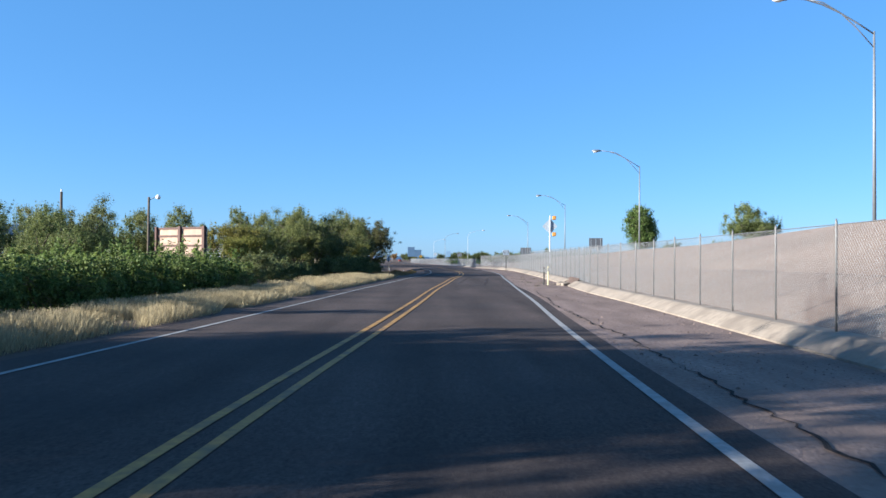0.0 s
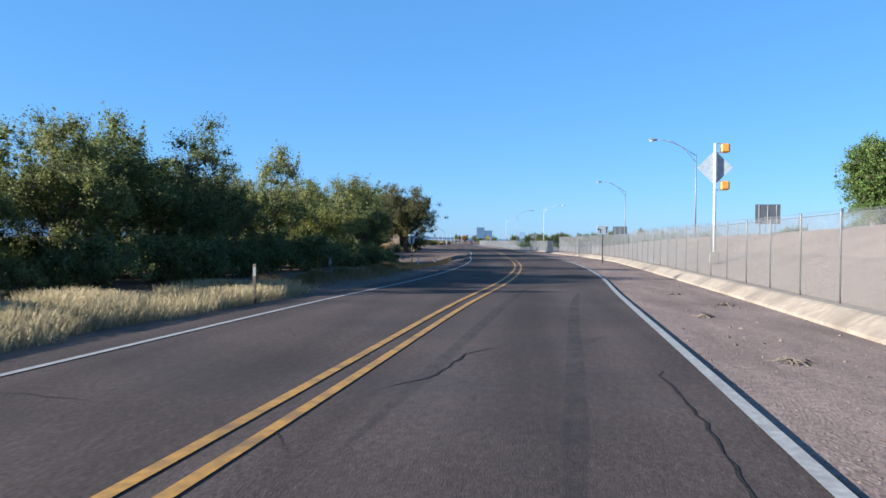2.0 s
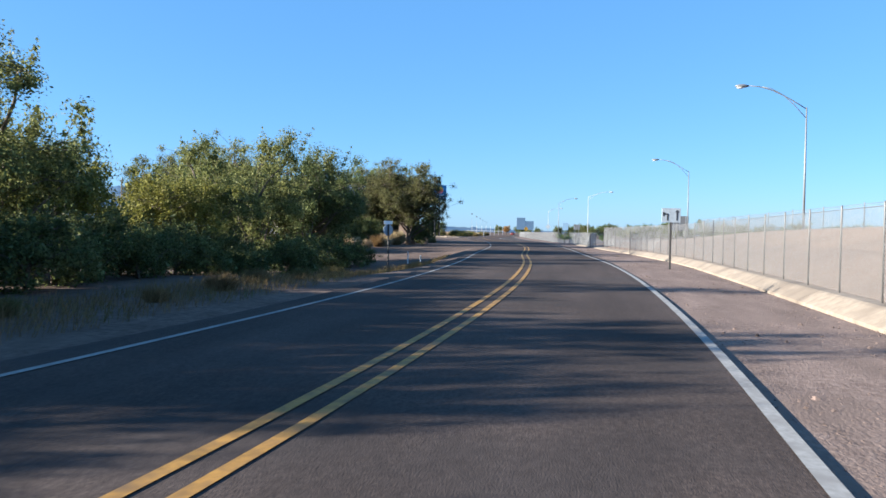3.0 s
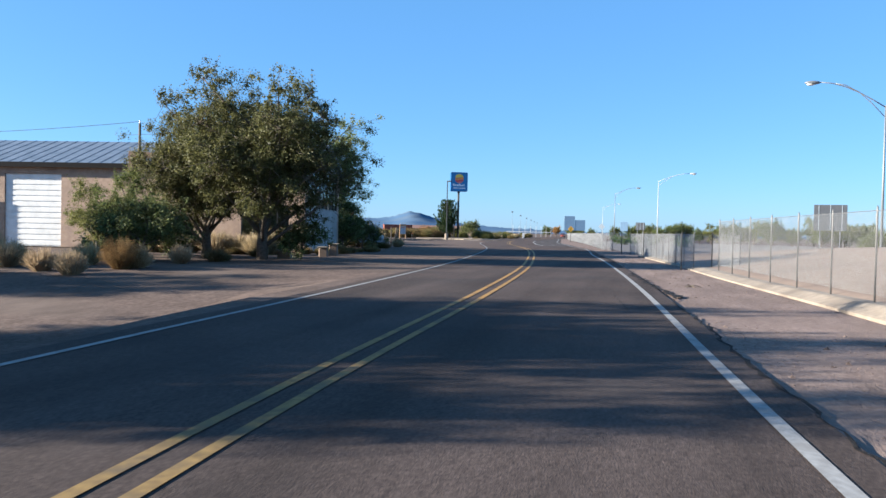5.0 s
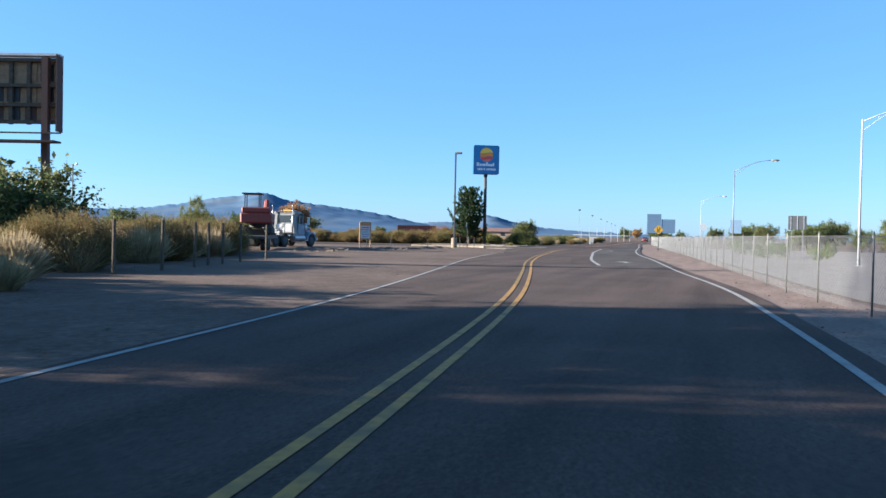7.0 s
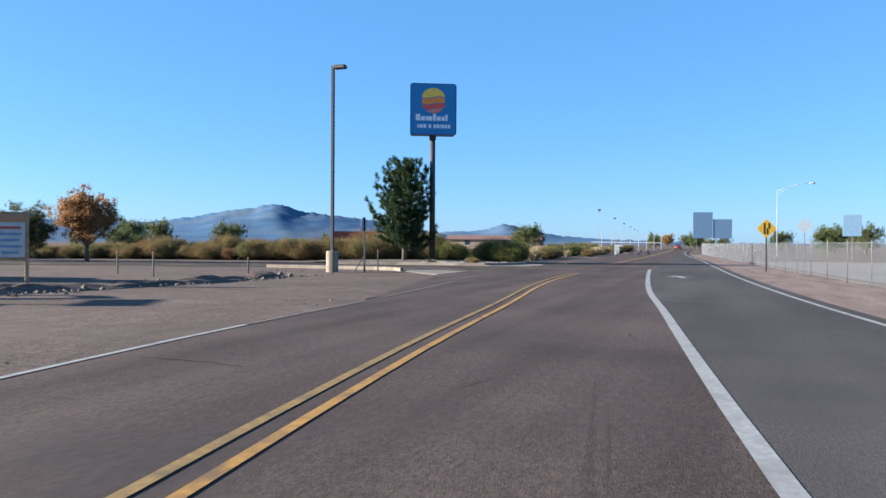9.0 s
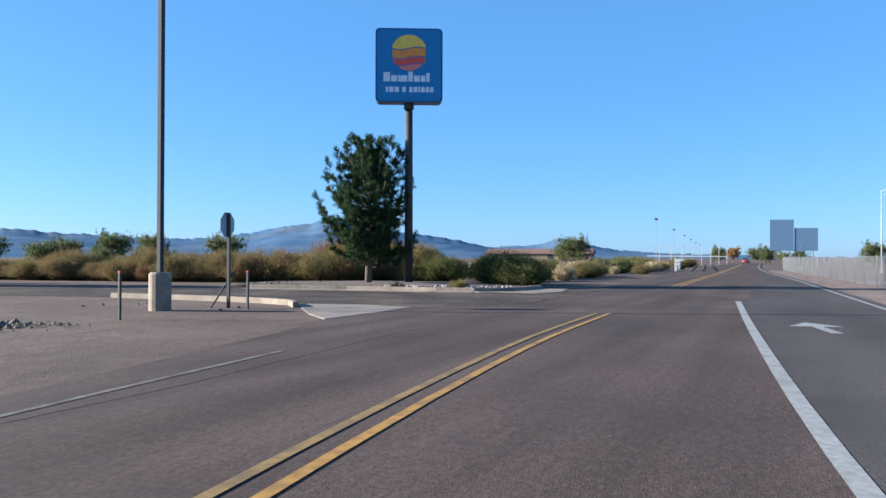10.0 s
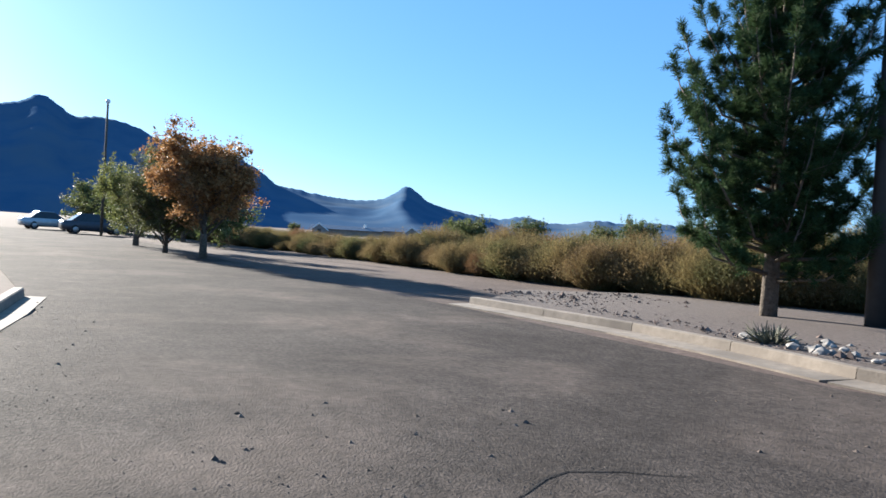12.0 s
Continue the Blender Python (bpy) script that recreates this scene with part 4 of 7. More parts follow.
part("vent", tube(bmesh.new(), ((-0.03, WID / 2, 5.35), (0.03, WID / 2, 5.35)), 0.22, 12), DARKSTEEL, shop)
part("floor", box(bmesh.new(), -LEN + 0.25, -0.25, 0.25, WID - 0.25, -0.1, 0.02), BANK, shop)
slope = math.atan2(RIDGE - EAVE, WID / 2)
run = (WID / 2 + 0.35) / math.cos(slope)
for side in (0, 1):
    m = Matrix.Translation((0, WID / 2, RIDGE + 0.05)) @ Matrix.Rotation((math.pi if side else 0), 4, "Z") @ Matrix.Rotation(slope, 4, "X")
    x0, x1 = (-LEN - 0.3, 0.35) if not side else (-0.35, LEN + 0.3)
    roof = part("roof", box(bmesh.new(), x0, x1, -run, 0, -0.05, 0.0, m=m), METALROOF, shop, "grey-blue sheet metal roof")
    bm = bmesh.new()
    n = 34
    for k in range(n + 1):
        xx = x0 + (x1 - x0) * k / n
        box(bm, xx - 0.015, xx + 0.015, -run, 0, 0.0, 0.02, m=m)
    part("seam", bm, METALROOF, roof)
    fx = (0.33, 0.38) if not side else (-0.38, -0.33)
    part("barge_board", box(bmesh.new(), *fx, -run, 0, -0.15, 0.012, m=m), BLACK, roof)
    part("fascia", box(bmesh.new(), x0, x1, -run - 0.04, -run, -0.26, 0.01, m=m), BLACK, roof)
# glazed band of the gable front
win = part("glazing", box(bmesh.new(), -0.16, -0.06, 0.32, WID - 0.32, 2.36, 2.44), GABLE, shop)
cols = 9
cw = (WID - 0.64) / cols
rowz = (2.44, 2.98, 3.5, 4.6)
for k in range(cols + 1):
    y = 0.32 + k * cw
    part("mullion", box(bmesh.new(), -0.14, -0.08, y - 0.035, y + 0.035, 2.44, 4.62), BLACK, win)
for z in rowz[1:]:
    part("transom", box(bmesh.new(), -0.135, -0.085, 0.32, WID - 0.32, z - 0.025, z + 0.025), BLACK, win)
rg = random.Random(3)
for k in range(cols):
    for r in range(3):
        y0, y1 = 0.32 + k * cw + 0.036, 0.32 + (k + 1) * cw - 0.036
        z0, z1 = rowz[r] + 0.026, rowz[r + 1] - 0.026
        if r == 2 or (k, r) in ((2, 0), (2, 1), (4, 1), (5, 1), (6, 1), (8, 0), (8, 1)):
            part("pane", box(bmesh.new(), -0.115, -0.107, y0, y1, z0, z1), GLASS, win)
        elif (k, r) in ((0, 0), (0, 1), (3, 0), (3, 1), (6, 0)):
            part("boarded_pane", box(bmesh.new(), -0.155, -0.14, y0, y1, z0, z1), PLYWOOD, win, "brown plywood behind a missing pane")
        else:
            bm = bmesh.new()
            h = (z1 - z0) * rg.uniform(0.2, 0.5)
            p0, p1, p2 = (-0.11, y0, z0), (-0.11, y0, z0 + h), (-0.11, y0 + (y1 - y0) * rg.uniform(0.3, 0.7), z0)
            q = [bm.verts.new(p) for p in (p0, p1, p2)] + [bm.verts.new((-0.104, p[1], p[2])) for p in (p0, p1, p2)]
            for f in ((0, 1, 2), (5, 4, 3), (0, 3, 4, 1), (1, 4, 5, 2), (2, 5, 3, 0)):
                bm.faces.new([q[i] for i in f])
            bmesh.ops.recalc_face_normals(bm, faces=bm.faces)
            part("broken_pane", bm, GLASS, win, "jagged remains of a broken pane")
LETB = plain("faded_lettering", (0.04, 0.06, 0.07), 0.6)
yy = 0.5
for k in range(11):
    if k != 6:
        part("bar", box(bmesh.new(), -0.1, -0.096, yy + 0.05, yy + 0.37, 3.68, 4.1), LETB, win)
    yy += 0.56 if k != 6 else 0.35
# side openings
for a, b, z0, z1 in ((-3.45, -0.85, 0.85, 2.5), (-11.6, -9.6, 0.9, 2.5)):
    w_ = part("window", box(bmesh.new(), a, b, 0.02, 0.2, z0 - 0.06, z0), WOOD, shop)
    part("frame", box(bmesh.new(), a, b, 0.06, 0.12, z1 - 0.05, z1), BLACK, w_)
    part("pane", box(bmesh.new(), a, b, 0.1, 0.108, z0, z1 - 0.05), GLASS, w_)
    for k in range(1, 4):
        x = a + (b - a) * k / 4
        part("mullion", box(bmesh.new(), x - 0.02, x + 0.02, 0.07, 0.12, z0, z1 - 0.05), BLACK, w_)
door = part("roller_door", box(bmesh.new(), -16.6, -13.4, 0.1, 0.16, 0.02, 3.95), SHEET, shop, "white roller door of sheet metal")
for k in range(13):
    part("slat", box(bmesh.new(), -16.55, -13.45, 0.075, 0.098, 0.08 + k * 0.3, 0.3 + k * 0.3), SHEET, door)
hoist = thing("hoist_frame", pose(-20.5, 134.8, 0), "rusty steel hoist frame beside the workshop", "steel frame")
RUST = plain("rusty_brown_steel", (0.09, 0.052, 0.042), 0.85)
part("post", box(bmesh.new(), -0.14, 0.14, -0.14, 0.14, -0.2, 4.75, 0.02), RUST, hoist)
part("beam", box(bmesh.new(), -0.14, 4.2, -0.13, 0.13, -0.15, 0.15, 0.02, m=Matrix.Translation((0, 0, 4.75)) @ Matrix.Rotation(0.06, 4, "Y")), RUST, hoist)
part("brace", box(bmesh.new(), 0.2, 1.2, -0.1, 0.1, 4.3, 4.42), RUST, hoist)
# corrugated sheet fence beside the roller door
sheetf = thing("sheet_fence", pose(-32.6, 136.0, 0, 0, 0, 8), "white corrugated sheet fence beside the workshop", "fence")
for k in range(14):
    part("sheet", box(bmesh.new(), -k * 0.5 - 0.42, -k * 0.5, -0.02 - 0.03 * (k % 2), 0.01 - 0.03 * (k % 2), 0, 3.3), SHEET, sheetf)
# concrete blocks and planter by the corner
for x, y, a, b, h in ((-11.4, 132.6, 0.6, 0.4, 0.32), (-10.9, 136.0, 0.42, 0.45, 0.42), (-11.0, 137.6, 0.42, 0.42, 0.55)):
    ob = thing("concrete_block", pose(x, y, -0.04, 0, 0, 15), "weathered grey concrete block on the dirt", "block", "blocks by the workshop")
    part("block", box(bmesh.new(), -a / 2, a / 2, -b / 2, b / 2, -0.05, h, 0.05), BANK, ob)
    part("cap", box(bmesh.new(), -a / 2 - 0.04, a / 2 + 0.04, -b / 2 - 0.04, b / 2 + 0.04, h, h + 0.06, 0.02), CONCRETE, ob)

# ---------------- billboards and poles ----------------
small = thing("billboard", pose(-13.1, 45.1, 0, 0, 0, 149), "small wooden billboard seen from behind among bushes", "billboard")
part("panel", box(bmesh.new(), 0, 4.3, 0.0, 0.04, 1.35, 3.05), STUCCO, small, "pale pinkish board")
for x in (0.15, 2.1, 4.1):
    part("post", box(bmesh.new(), x - 0.09, x + 0.09, 0.045, 0.2, -0.2, 3.1), RUST, small)
for z in (1.45, 2.0, 2.55, 3.0):
    part("batten", box(bmesh.new(), 0, 4.3, 0.045, 0.1, z - 0.05, z + 0.05), RUST, small)
steelb = thing("billboard", pose(-26.2, 173.9, 0, 0, 0, 197.5), "rusty steel billboard seen from behind with open framing", "billboard")
part("panel", box(bmesh.new(), 0, 9.0, -0.3, -0.24, 5.55, 8.2), PLYWOOD, steelb, "weathered brown facing boards")
for k in range(4):
    x = 0.5 + k * 2.6
    part("leg", box(bmesh.new(), x - 0.13, x + 0.13, -0.13, 0.13, -0.2, 8.25), RUST, steelb)
    for j in range(2):
        part("stud", box(bmesh.new(), x + 0.7 + j * 0.75, x + 0.85 + j * 0.75, -0.2, -0.08, 5.5, 8.2), POLEWOOD, steelb)
for z in (5.6, 6.3, 7.1, 8.15):
    part("rail", box(bmesh.new(), 0, 9.0, -0.22, -0.02, z - 0.07, z + 0.07), POLEWOOD, steelb)
part("catwalk", box(bmesh.new(), -0.2, 9.2, 0.1, 0.75, 4.7, 4.78), RUST, steelb)
part("catwalk_rail", box(bmesh.new(), -0.2, 9.2, 0.1, 0.18, 5.1, 5.16), POLEWOOD, steelb)
part("side_cap", box(bmesh.new(), -0.05, 0.0, -0.32, 0.2, 5.2, 8.35), RUST, steelb)
part("top_cap", box(bmesh.new(), -0.05, 9.05, -0.36, 0.1, 8.3, 8.4), SHEET, steelb)
for r in range(3):
    for k in range(12):
        if rg.random() < 0.5:
            part("loose_board", box(bmesh.new(), 0.3 + k * 0.7, 0.3 + k * 0.7 + rg.uniform(0.25, 0.6), -0.235, -0.2, 5.6 + r * 0.85, 6.3 + r * 0.85), rg.choice((RUST, PLYWOOD, BLACK)), steelb)


def utility_pole(x, y, h, label, lampy=False):
    root = thing("utility_pole", pose(x, y, 0), label, "utility pole", "utility poles")
    part("pole", tube(bmesh.new(), ((0, 0, -0.3), (0, 0, h)), (0.1, 0.07), 10), POLEWOOD, root, smooth=True)
    if lampy:
        part("arm", tube(bmesh.new(), ((0, 0, h - 0.2), (0.3, 0, h - 0.05), (0.5, 0, h)), 0.025, 6), STEEL, root)
        bm = bmesh.new()
        bmesh.ops.create_uvsphere(bm, u_segments=10, v_segments=6, radius=0.16, matrix=Matrix.Translation((0.6, 0, h)))
        part("lamp_head", bm, WHITE, root, smooth=True)
    else:
        part("insulator", tube(bmesh.new(), ((0, 0, h), (0, 0, h + 0.15)), 0.04, 8), WHITE, root)


utility_pole(-18.8, 51.7, 5.2, "wooden pole with a small yard light", True)
utility_pole(-21.5, 45.5, 5.0, "plain dark wooden pole behind the bushes")
utility_pole(-34.0, 148.0, 6.6, "short wooden service pole by the workshop")
utility_pole(-75, 226.5, 9.0, "tall slim light pole in the car park", True)
utility_pole(-46.0, 140.0, 6.45, "wooden service pole beyond the workshop")
utility_pole(-22.6, 138.55, 6.8, "wooden service pole against the workshop wall")
cable = thing("overhead_cable", pose(0, 0, 0), "thin sagging overhead service cable", "cable")
part("wire", tube(bmesh.new(), [(-46 + 23.4 * f, 140 - 1.4 * f, 6.55 + 0.35 * f - 1.1 * f * (1 - f)) for f in np.linspace(0, 1, 13)], 0.014, 5), BLACK, cable)

# ---------------- vehicles ----------------
TYRE = plain("tyre_rubber", (0.025, 0.024, 0.023), 0.85)
CHROME = plain("dull_chrome", (0.4, 0.4, 0.41), 0.35, 0.8)
RIMDULL = plain("dusty_wheel_steel", (0.07, 0.068, 0.066), 0.7, 0.2)
TRUCKW = plain("truck_white_paint", (0.17, 0.18, 0.19), 0.45)
TRUCKB = plain("truck_blue_grey_paint", (0.16, 0.22, 0.3), 0.4)
GLASSD = plain("dark_windscreen", (0.03, 0.04, 0.05), 0.08)


def wheel(parent, x, y, r, w, rim=CHROME):
    """An upright wheel whose axle runs along x."""
    bm = bmesh.new()
    tube(bm, ((x - w / 2, y, r), (x - w * 0.42, y, r), (x + w * 0.42, y, r), (x + w / 2, y, r)), (r * 0.86, r, r, r * 0.86), 20)
    wh = part("wheel", bm, TYRE, parent, "black tyre", smooth=False)
    for s in (-1, 1):
        bm = bmesh.new()
        tube(bm, ((x + s * w * 0.5, y, r), (x + s * (w * 0.5 + 0.015), y, r), (x + s * (w * 0.5 + 0.03), y, r)), (r * 0.58, r * 0.5, r * 0.2), 16)
        part("rim", bm, rim, wh)


def loft(rows, closed=True):
    """A skin over rings of points, with end caps."""
    bm = bmesh.new()
    vs = [[bm.verts.new(q) for q in r] for r in rows]
    n = len(rows[0])
    for r0, r1 in zip(vs, vs[1:]):
        for k in range(n if closed else n - 1):
            bm.faces.new((r0[k], r0[(k + 1) % n], r1[(k + 1) % n], r1[k]))
    bm.faces.new(vs[0])
    bm.faces.new(vs[-1])
    bmesh.ops.recalc_face_normals(bm, faces=bm.faces)
    return bm


def rounded(w, y, z0, z1, r):
    """A ring across the truck: a rectangle with rounded upper corners."""
    top = [(s_ * (w - r) + s_ * r * math.sin(radians(a)), y, z1 - r + r * math.cos(radians(a))) for s_, angles in ((1, (0, 30, 60, 90)), (-1, (90, 60, 30, 0))) for a in angles]
    return [*top, (-w, y, z0), (w, y, z0)]


def arch(x0, x1, y, z, r0, r1, a0=0, a1=180, n=12):
    """A curved mudguard over a wheel whose axle is at (y, z)."""
    rows = []
    for k in range(n + 1):
        a = radians(a0 + (a1 - a0) * k / n)
        c, q = math.cos(a), math.sin(a)
        rows.append([(x0, y + r0 * c, z + r0 * q), (x1, y + r0 * c, z + r0 * q), (x1, y + (r1 - 0.04) * c, z + (r1 - 0.04) * q), (x1 - 0.05 * (1 if x1 > x0 else -1), y + r1 * c, z + r1 * q), (x0, y + r1 * c, z + r1 * q)])
    return loft(rows)


semi = thing("semi_truck", pose(-34.7, 203.4, -0.02, 0, 0, -4), "white and pale blue conventional semi truck parked on the dirt lot", "truck")
for s in (-1, 1):
    part("chassis_rail", box(bmesh.new(), s * 0.42 - 0.05, s * 0.42 + 0.05, -0.2, 6.9, 0.62, 0.9, 0.015), BLACK, semi)
for y in (0.1, 1.4, 2.7, 4.2):
    part("cross_member", box(bmesh.new(), -0.38, 0.38, y - 0.05, y + 0.05, 0.66, 0.84), BLACK, semi)
cab = part("cab", loft([rounded(1.02, 3.5, 1.0, 2.86, 0.16), rounded(1.06, 3.58, 0.98, 2.94, 0.18), rounded(1.06, 4.6, 0.98, 2.94, 0.18), rounded(1.04, 4.86, 0.98, 2.72, 0.16), rounded(1.02, 5.12, 0.98, 1.86, 0.1)]), TRUCKW, semi)
part("rear_window", box(bmesh.new(), -0.66, 0.66, 3.47, 3.51, 2.02, 2.62, 0.01), GLASSD, cab)
part("rear_panel", box(bmesh.new(), -0.8, 0.8, 3.46, 3.51, 1.2, 1.9, 0.01), CHROME, cab, "ribbed bright rear panel")
part("windscreen", box(bmesh.new(), -0.86, 0.86, -0.01, 0.02, 0.0, 0.72, 0.01, Matrix.Translation((0, 5.1, 1.94)) @ Matrix.Rotation(radians(17), 4, "X")), GLASSD, cab)
part("sun_visor", box(bmesh.new(), -0.92, 0.92, 4.78, 5.06, 2.68, 2.74, 0.02), TRUCKB, cab)
for s in (-1, 1):
    part("side_window", box(bmesh.new(), s * 1.055 - 0.015, s * 1.055 + 0.015, 4.08, 4.82, 1.94, 2.56, 0.02), GLASSD, cab)
    part("door_panel", box(bmesh.new(), s * 1.062 - 0.008, s * 1.062 + 0.008, 4.0, 4.95, 1.05, 1.88, 0.006), TRUCKB, cab)
    part("door_handle", box(bmesh.new(), s * 1.09 - 0.015, s * 1.09 + 0.015, 4.06, 4.22, 1.72, 1.77), CHROME, cab)
    mr_ = part("mirror", box(bmesh.new(), s * 1.42 - 0.11, s * 1.42 + 0.11, 4.98, 5.05, 1.85, 2.5, 0.02), WHITE, cab)
    for z in (1.9, 2.45):
        part("mirror_arm", tube(bmesh.new(), ((s * 1.05, 4.95, z), (s * 1.4, 5.0, z)), 0.015, 5), CHROME, mr_)
    part("air_horn", tube(bmesh.new(), ((s * 0.5, 3.9, 3.03), (s * 0.5, 4.5, 3.03)), (0.03, 0.06), 8), CHROME, cab, smooth=True)
part("beacon_bar", box(bmesh.new(), -0.42, 0.42, 3.95, 4.15, 2.94, 3.1, 0.04), AMBER, cab, "amber beacon bar")
for x in (-0.7, -0.35, 0, 0.35, 0.7):
    part("marker_lamp", box(bmesh.new(), x - 0.05, x + 0.05, 4.62, 4.74, 2.86, 2.95, 0.02), AMBER, cab)
hood = part("hood", loft([rounded(0.74, 5.1, 1.0, 1.9, 0.16), rounded(0.7, 5.7, 1.0, 1.84, 0.18), rounded(0.62, 6.5, 0.95, 1.74, 0.2), rounded(0.56, 6.72, 0.95, 1.66, 0.2)]), TRUCKB, semi)
part("grille", box(bmesh.new(), -0.48, 0.48, 6.73, 6.79, 0.8, 1.6, 0.03), CHROME, hood)
part("bumper", box(bmesh.new(), -1.15, 1.15, 6.88, 7.05, 0.48, 0.82, 0.06), CHROME, semi)
for s in (-1, 1):
    part("fender", arch(s * 0.66, s * 1.14, 6.08, 0.52, 0.6, 0.74, -8, 178), TRUCKB, semi)
    part("headlight", tube(bmesh.new(), ((s * 0.92, 6.7, 1.12), (s * 0.92, 6.86, 1.12)), (0.08, 0.13), 12), GLASSY, semi)
    part("fuel_tank", tube(bmesh.new(), ((s * 0.88, 3.5, 0.72), (s * 0.88, 3.53, 0.72), (s * 0.88, 5.0, 0.72), (s * 0.88, 5.03, 0.72)), (0.26, 0.3, 0.3, 0.26), 16), CHROME, semi, "polished cylindrical fuel tank")
    part("step", box(bmesh.new(), s * 1.0 - 0.16, s * 1.0 + 0.16, 5.02, 5.4, 0.5, 0.55), CHROME, semi)
    part("exhaust_pipe", tube(bmesh.new(), ((s * 0.98, 3.3, 0.9), (s * 0.98, 3.3, 1.5), (s * 0.98, 3.3, 1.52), (s * 0.98, 3.3, 2.55), (s * 0.98, 3.3, 2.57), (s * 0.98, 3.3, 3.28), (s * 0.98, 3.2, 3.45)), (0.05, 0.05, 0.075, 0.075, 0.045, 0.045, 0.045), 10), CHROME, semi, smooth=True)
    part("air_cleaner", tube(bmesh.new(), ((s * 0.94, 5.28, 1.2), (s * 0.94, 5.28, 1.24), (s * 0.94, 5.28, 1.95), (s * 0.94, 5.28, 2.0)), (0.1, 0.16, 0.16, 0.08), 12), CHROME, semi, smooth=True)
    wheel(semi, s * 0.98, 6.08, 0.52, 0.28, RIMDULL)
    for y in (0.75, 2.05):
        wheel(semi, s * 0.86, y, 0.52, 0.55, RIMDULL)
    part("mudguard", arch(s * 0.58, s * 1.14, 2.05, 0.52, 0.57, 0.61, 20, 110), TYRE, semi)
    part("mudguard", arch(s * 0.58, s * 1.14, 0.75, 0.52, 0.57, 0.61, 70, 175), TYRE, semi)
    part("mud_flap", box(bmesh.new(), s * 0.86 - 0.28, s * 0.86 + 0.28, -0.02, 0.0, 0.2, 0.75), TYRE, semi)
part("fifth_wheel", tube(bmesh.new(), ((0, 1.4, 0.92), (0, 1.4, 1.06)), 0.5, 16), BLACK, semi)
part("deck_plate", box(bmesh.new(), -0.6, 0.6, 2.5, 3.4, 0.9, 0.95, 0.01), DARKSTEEL, semi)
part("toolbox", box(bmesh.new(), -0.6, 0.1, 2.75, 3.2, 0.95, 1.4, 0.03), CHROME, semi)
part("hose_post", tube(bmesh.new(), ((0.35, 3.1, 0.95), (0.35, 3.1, 2.0)), 0.03, 8), BLACK, semi)
for x in (0.25, 0.35, 0.45):
    part("air_hose", tube(bmesh.new(), [(x, 3.05 - 1.5 * f, 1.9 - 1.5 * f + 0.9 * f * f) for f in (0, 0.2, 0.4, 0.6, 0.8, 1)], 0.02, 5), BLACK, semi)
trailer = thing("lowboy_trailer", pose(-28.8, 192.4, -0.02, 0, 0, 26), "low dark flatbed trailer carrying an excavator", "trailer")
part("deck", box(bmesh.new(), -1.25, 1.25, 0, 9.6, 0.75, 0.95, 0.02), DARKSTEEL, trailer)
part("gooseneck", box(bmesh.new(), -0.6, 0.6, 9.6, 13.6, 1.15, 1.4, 0.03), DARKSTEEL, trailer)
part("neck_riser", box(bmesh.new(), -0.9, 0.9, 9.3, 9.7, 0.8, 1.42, 0.02), DARKSTEEL, trailer)
for s in (-1, 1):
    for y in (0.9, 2.0):
        wheel(trailer, s * 1.0, y, 0.45, 0.5, DARKSTEEL)
OLDRED = plain("sun_faded_red_paint", (0.2, 0.045, 0.035), 0.6)
digger = thing("excavator", pose(-31.8, 198.5, 0.94, 0, 0, 26), "red tracked excavator with a canopy standing on a trailer", "excavator")
for s in (-1, 1):
    bm = bmesh.new()
    box(bm, s * 0.85 - 0.25, s * 0.85 + 0.25, -1.7, 1.7, 0.0, 0.7, 0.2)
    part("track", bm, TYRE, digger)
part("turntable", tube(bmesh.new(), ((0, 0, 0.6), (0, 0, 0.85)), 0.6, 16), DARKSTEEL, digger)
part("body", box(bmesh.new(), -1.1, 1.1, -1.6, 1.2, 0.85, 1.6, 0.1), OLDRED, digger)
part("engine_cover", box(bmesh.new(), -1.0, 1.0, -1.6, -0.4, 1.6, 2.0, 0.08), OLDRED, digger)
for x, y in ((-0.9, -0.3), (0.1, -0.3), (-0.9, 1.0), (0.1, 1.0)):
    part("canopy_post", box(bmesh.new(), x - 0.03, x + 0.03, y - 0.03, y + 0.03, 1.6, 2.95), BLACK, digger)
part("canopy", box(bmesh.new(), -1.1, 0.3, -0.6, 1.3, 2.95, 3.05, 0.03), BLACK, digger)
part("boom", tube(bmesh.new(), ((0.5, 0.9, 1.5), (0.5, 1.5, 2.5), (0.5, 2.3, 2.35)), (0.22, 0.2, 0.15), 8), OLDRED, digger)
part("stick", tube(bmesh.new(), ((0.5, 2.3, 2.4), (0.5, 2.2, 1.2)), (0.14, 0.1), 8), OLDRED, digger)
part("bucket", box(bmesh.new(), 0.15, 0.85, 1.9, 2.5, 0.45, 1.1, 0.12), DARKSTEEL, digger)
OLDW = material("chalky_blue_white_paint", (0.21, 0.25, 0.29), (0.33, 0.37, 0.41), 0.75, 3.0, spots=(0.25, 0.17, 0.12), spot_scale=1.5)
pick = thing("pickup_truck", pose(-16.6, 158.6, -0.04, 0, 0, 216), "derelict pale blue pickup truck in tall grass", "pickup truck")
part("bed", box(bmesh.new(), -0.95, 0.95, -2.6, -0.3, 0.55, 1.15, 0.06), OLDW, pick)
cb = part("cab", box(bmesh.new(), -0.9, 0.9, -0.4, 1.0, 0.55, 1.75, 0.2), OLDW, pick)
part("windscreen", box(bmesh.new(), -0.72, 0.72, 0.98, 1.02, 1.15, 1.6, 0.01), GLASSD, cb)
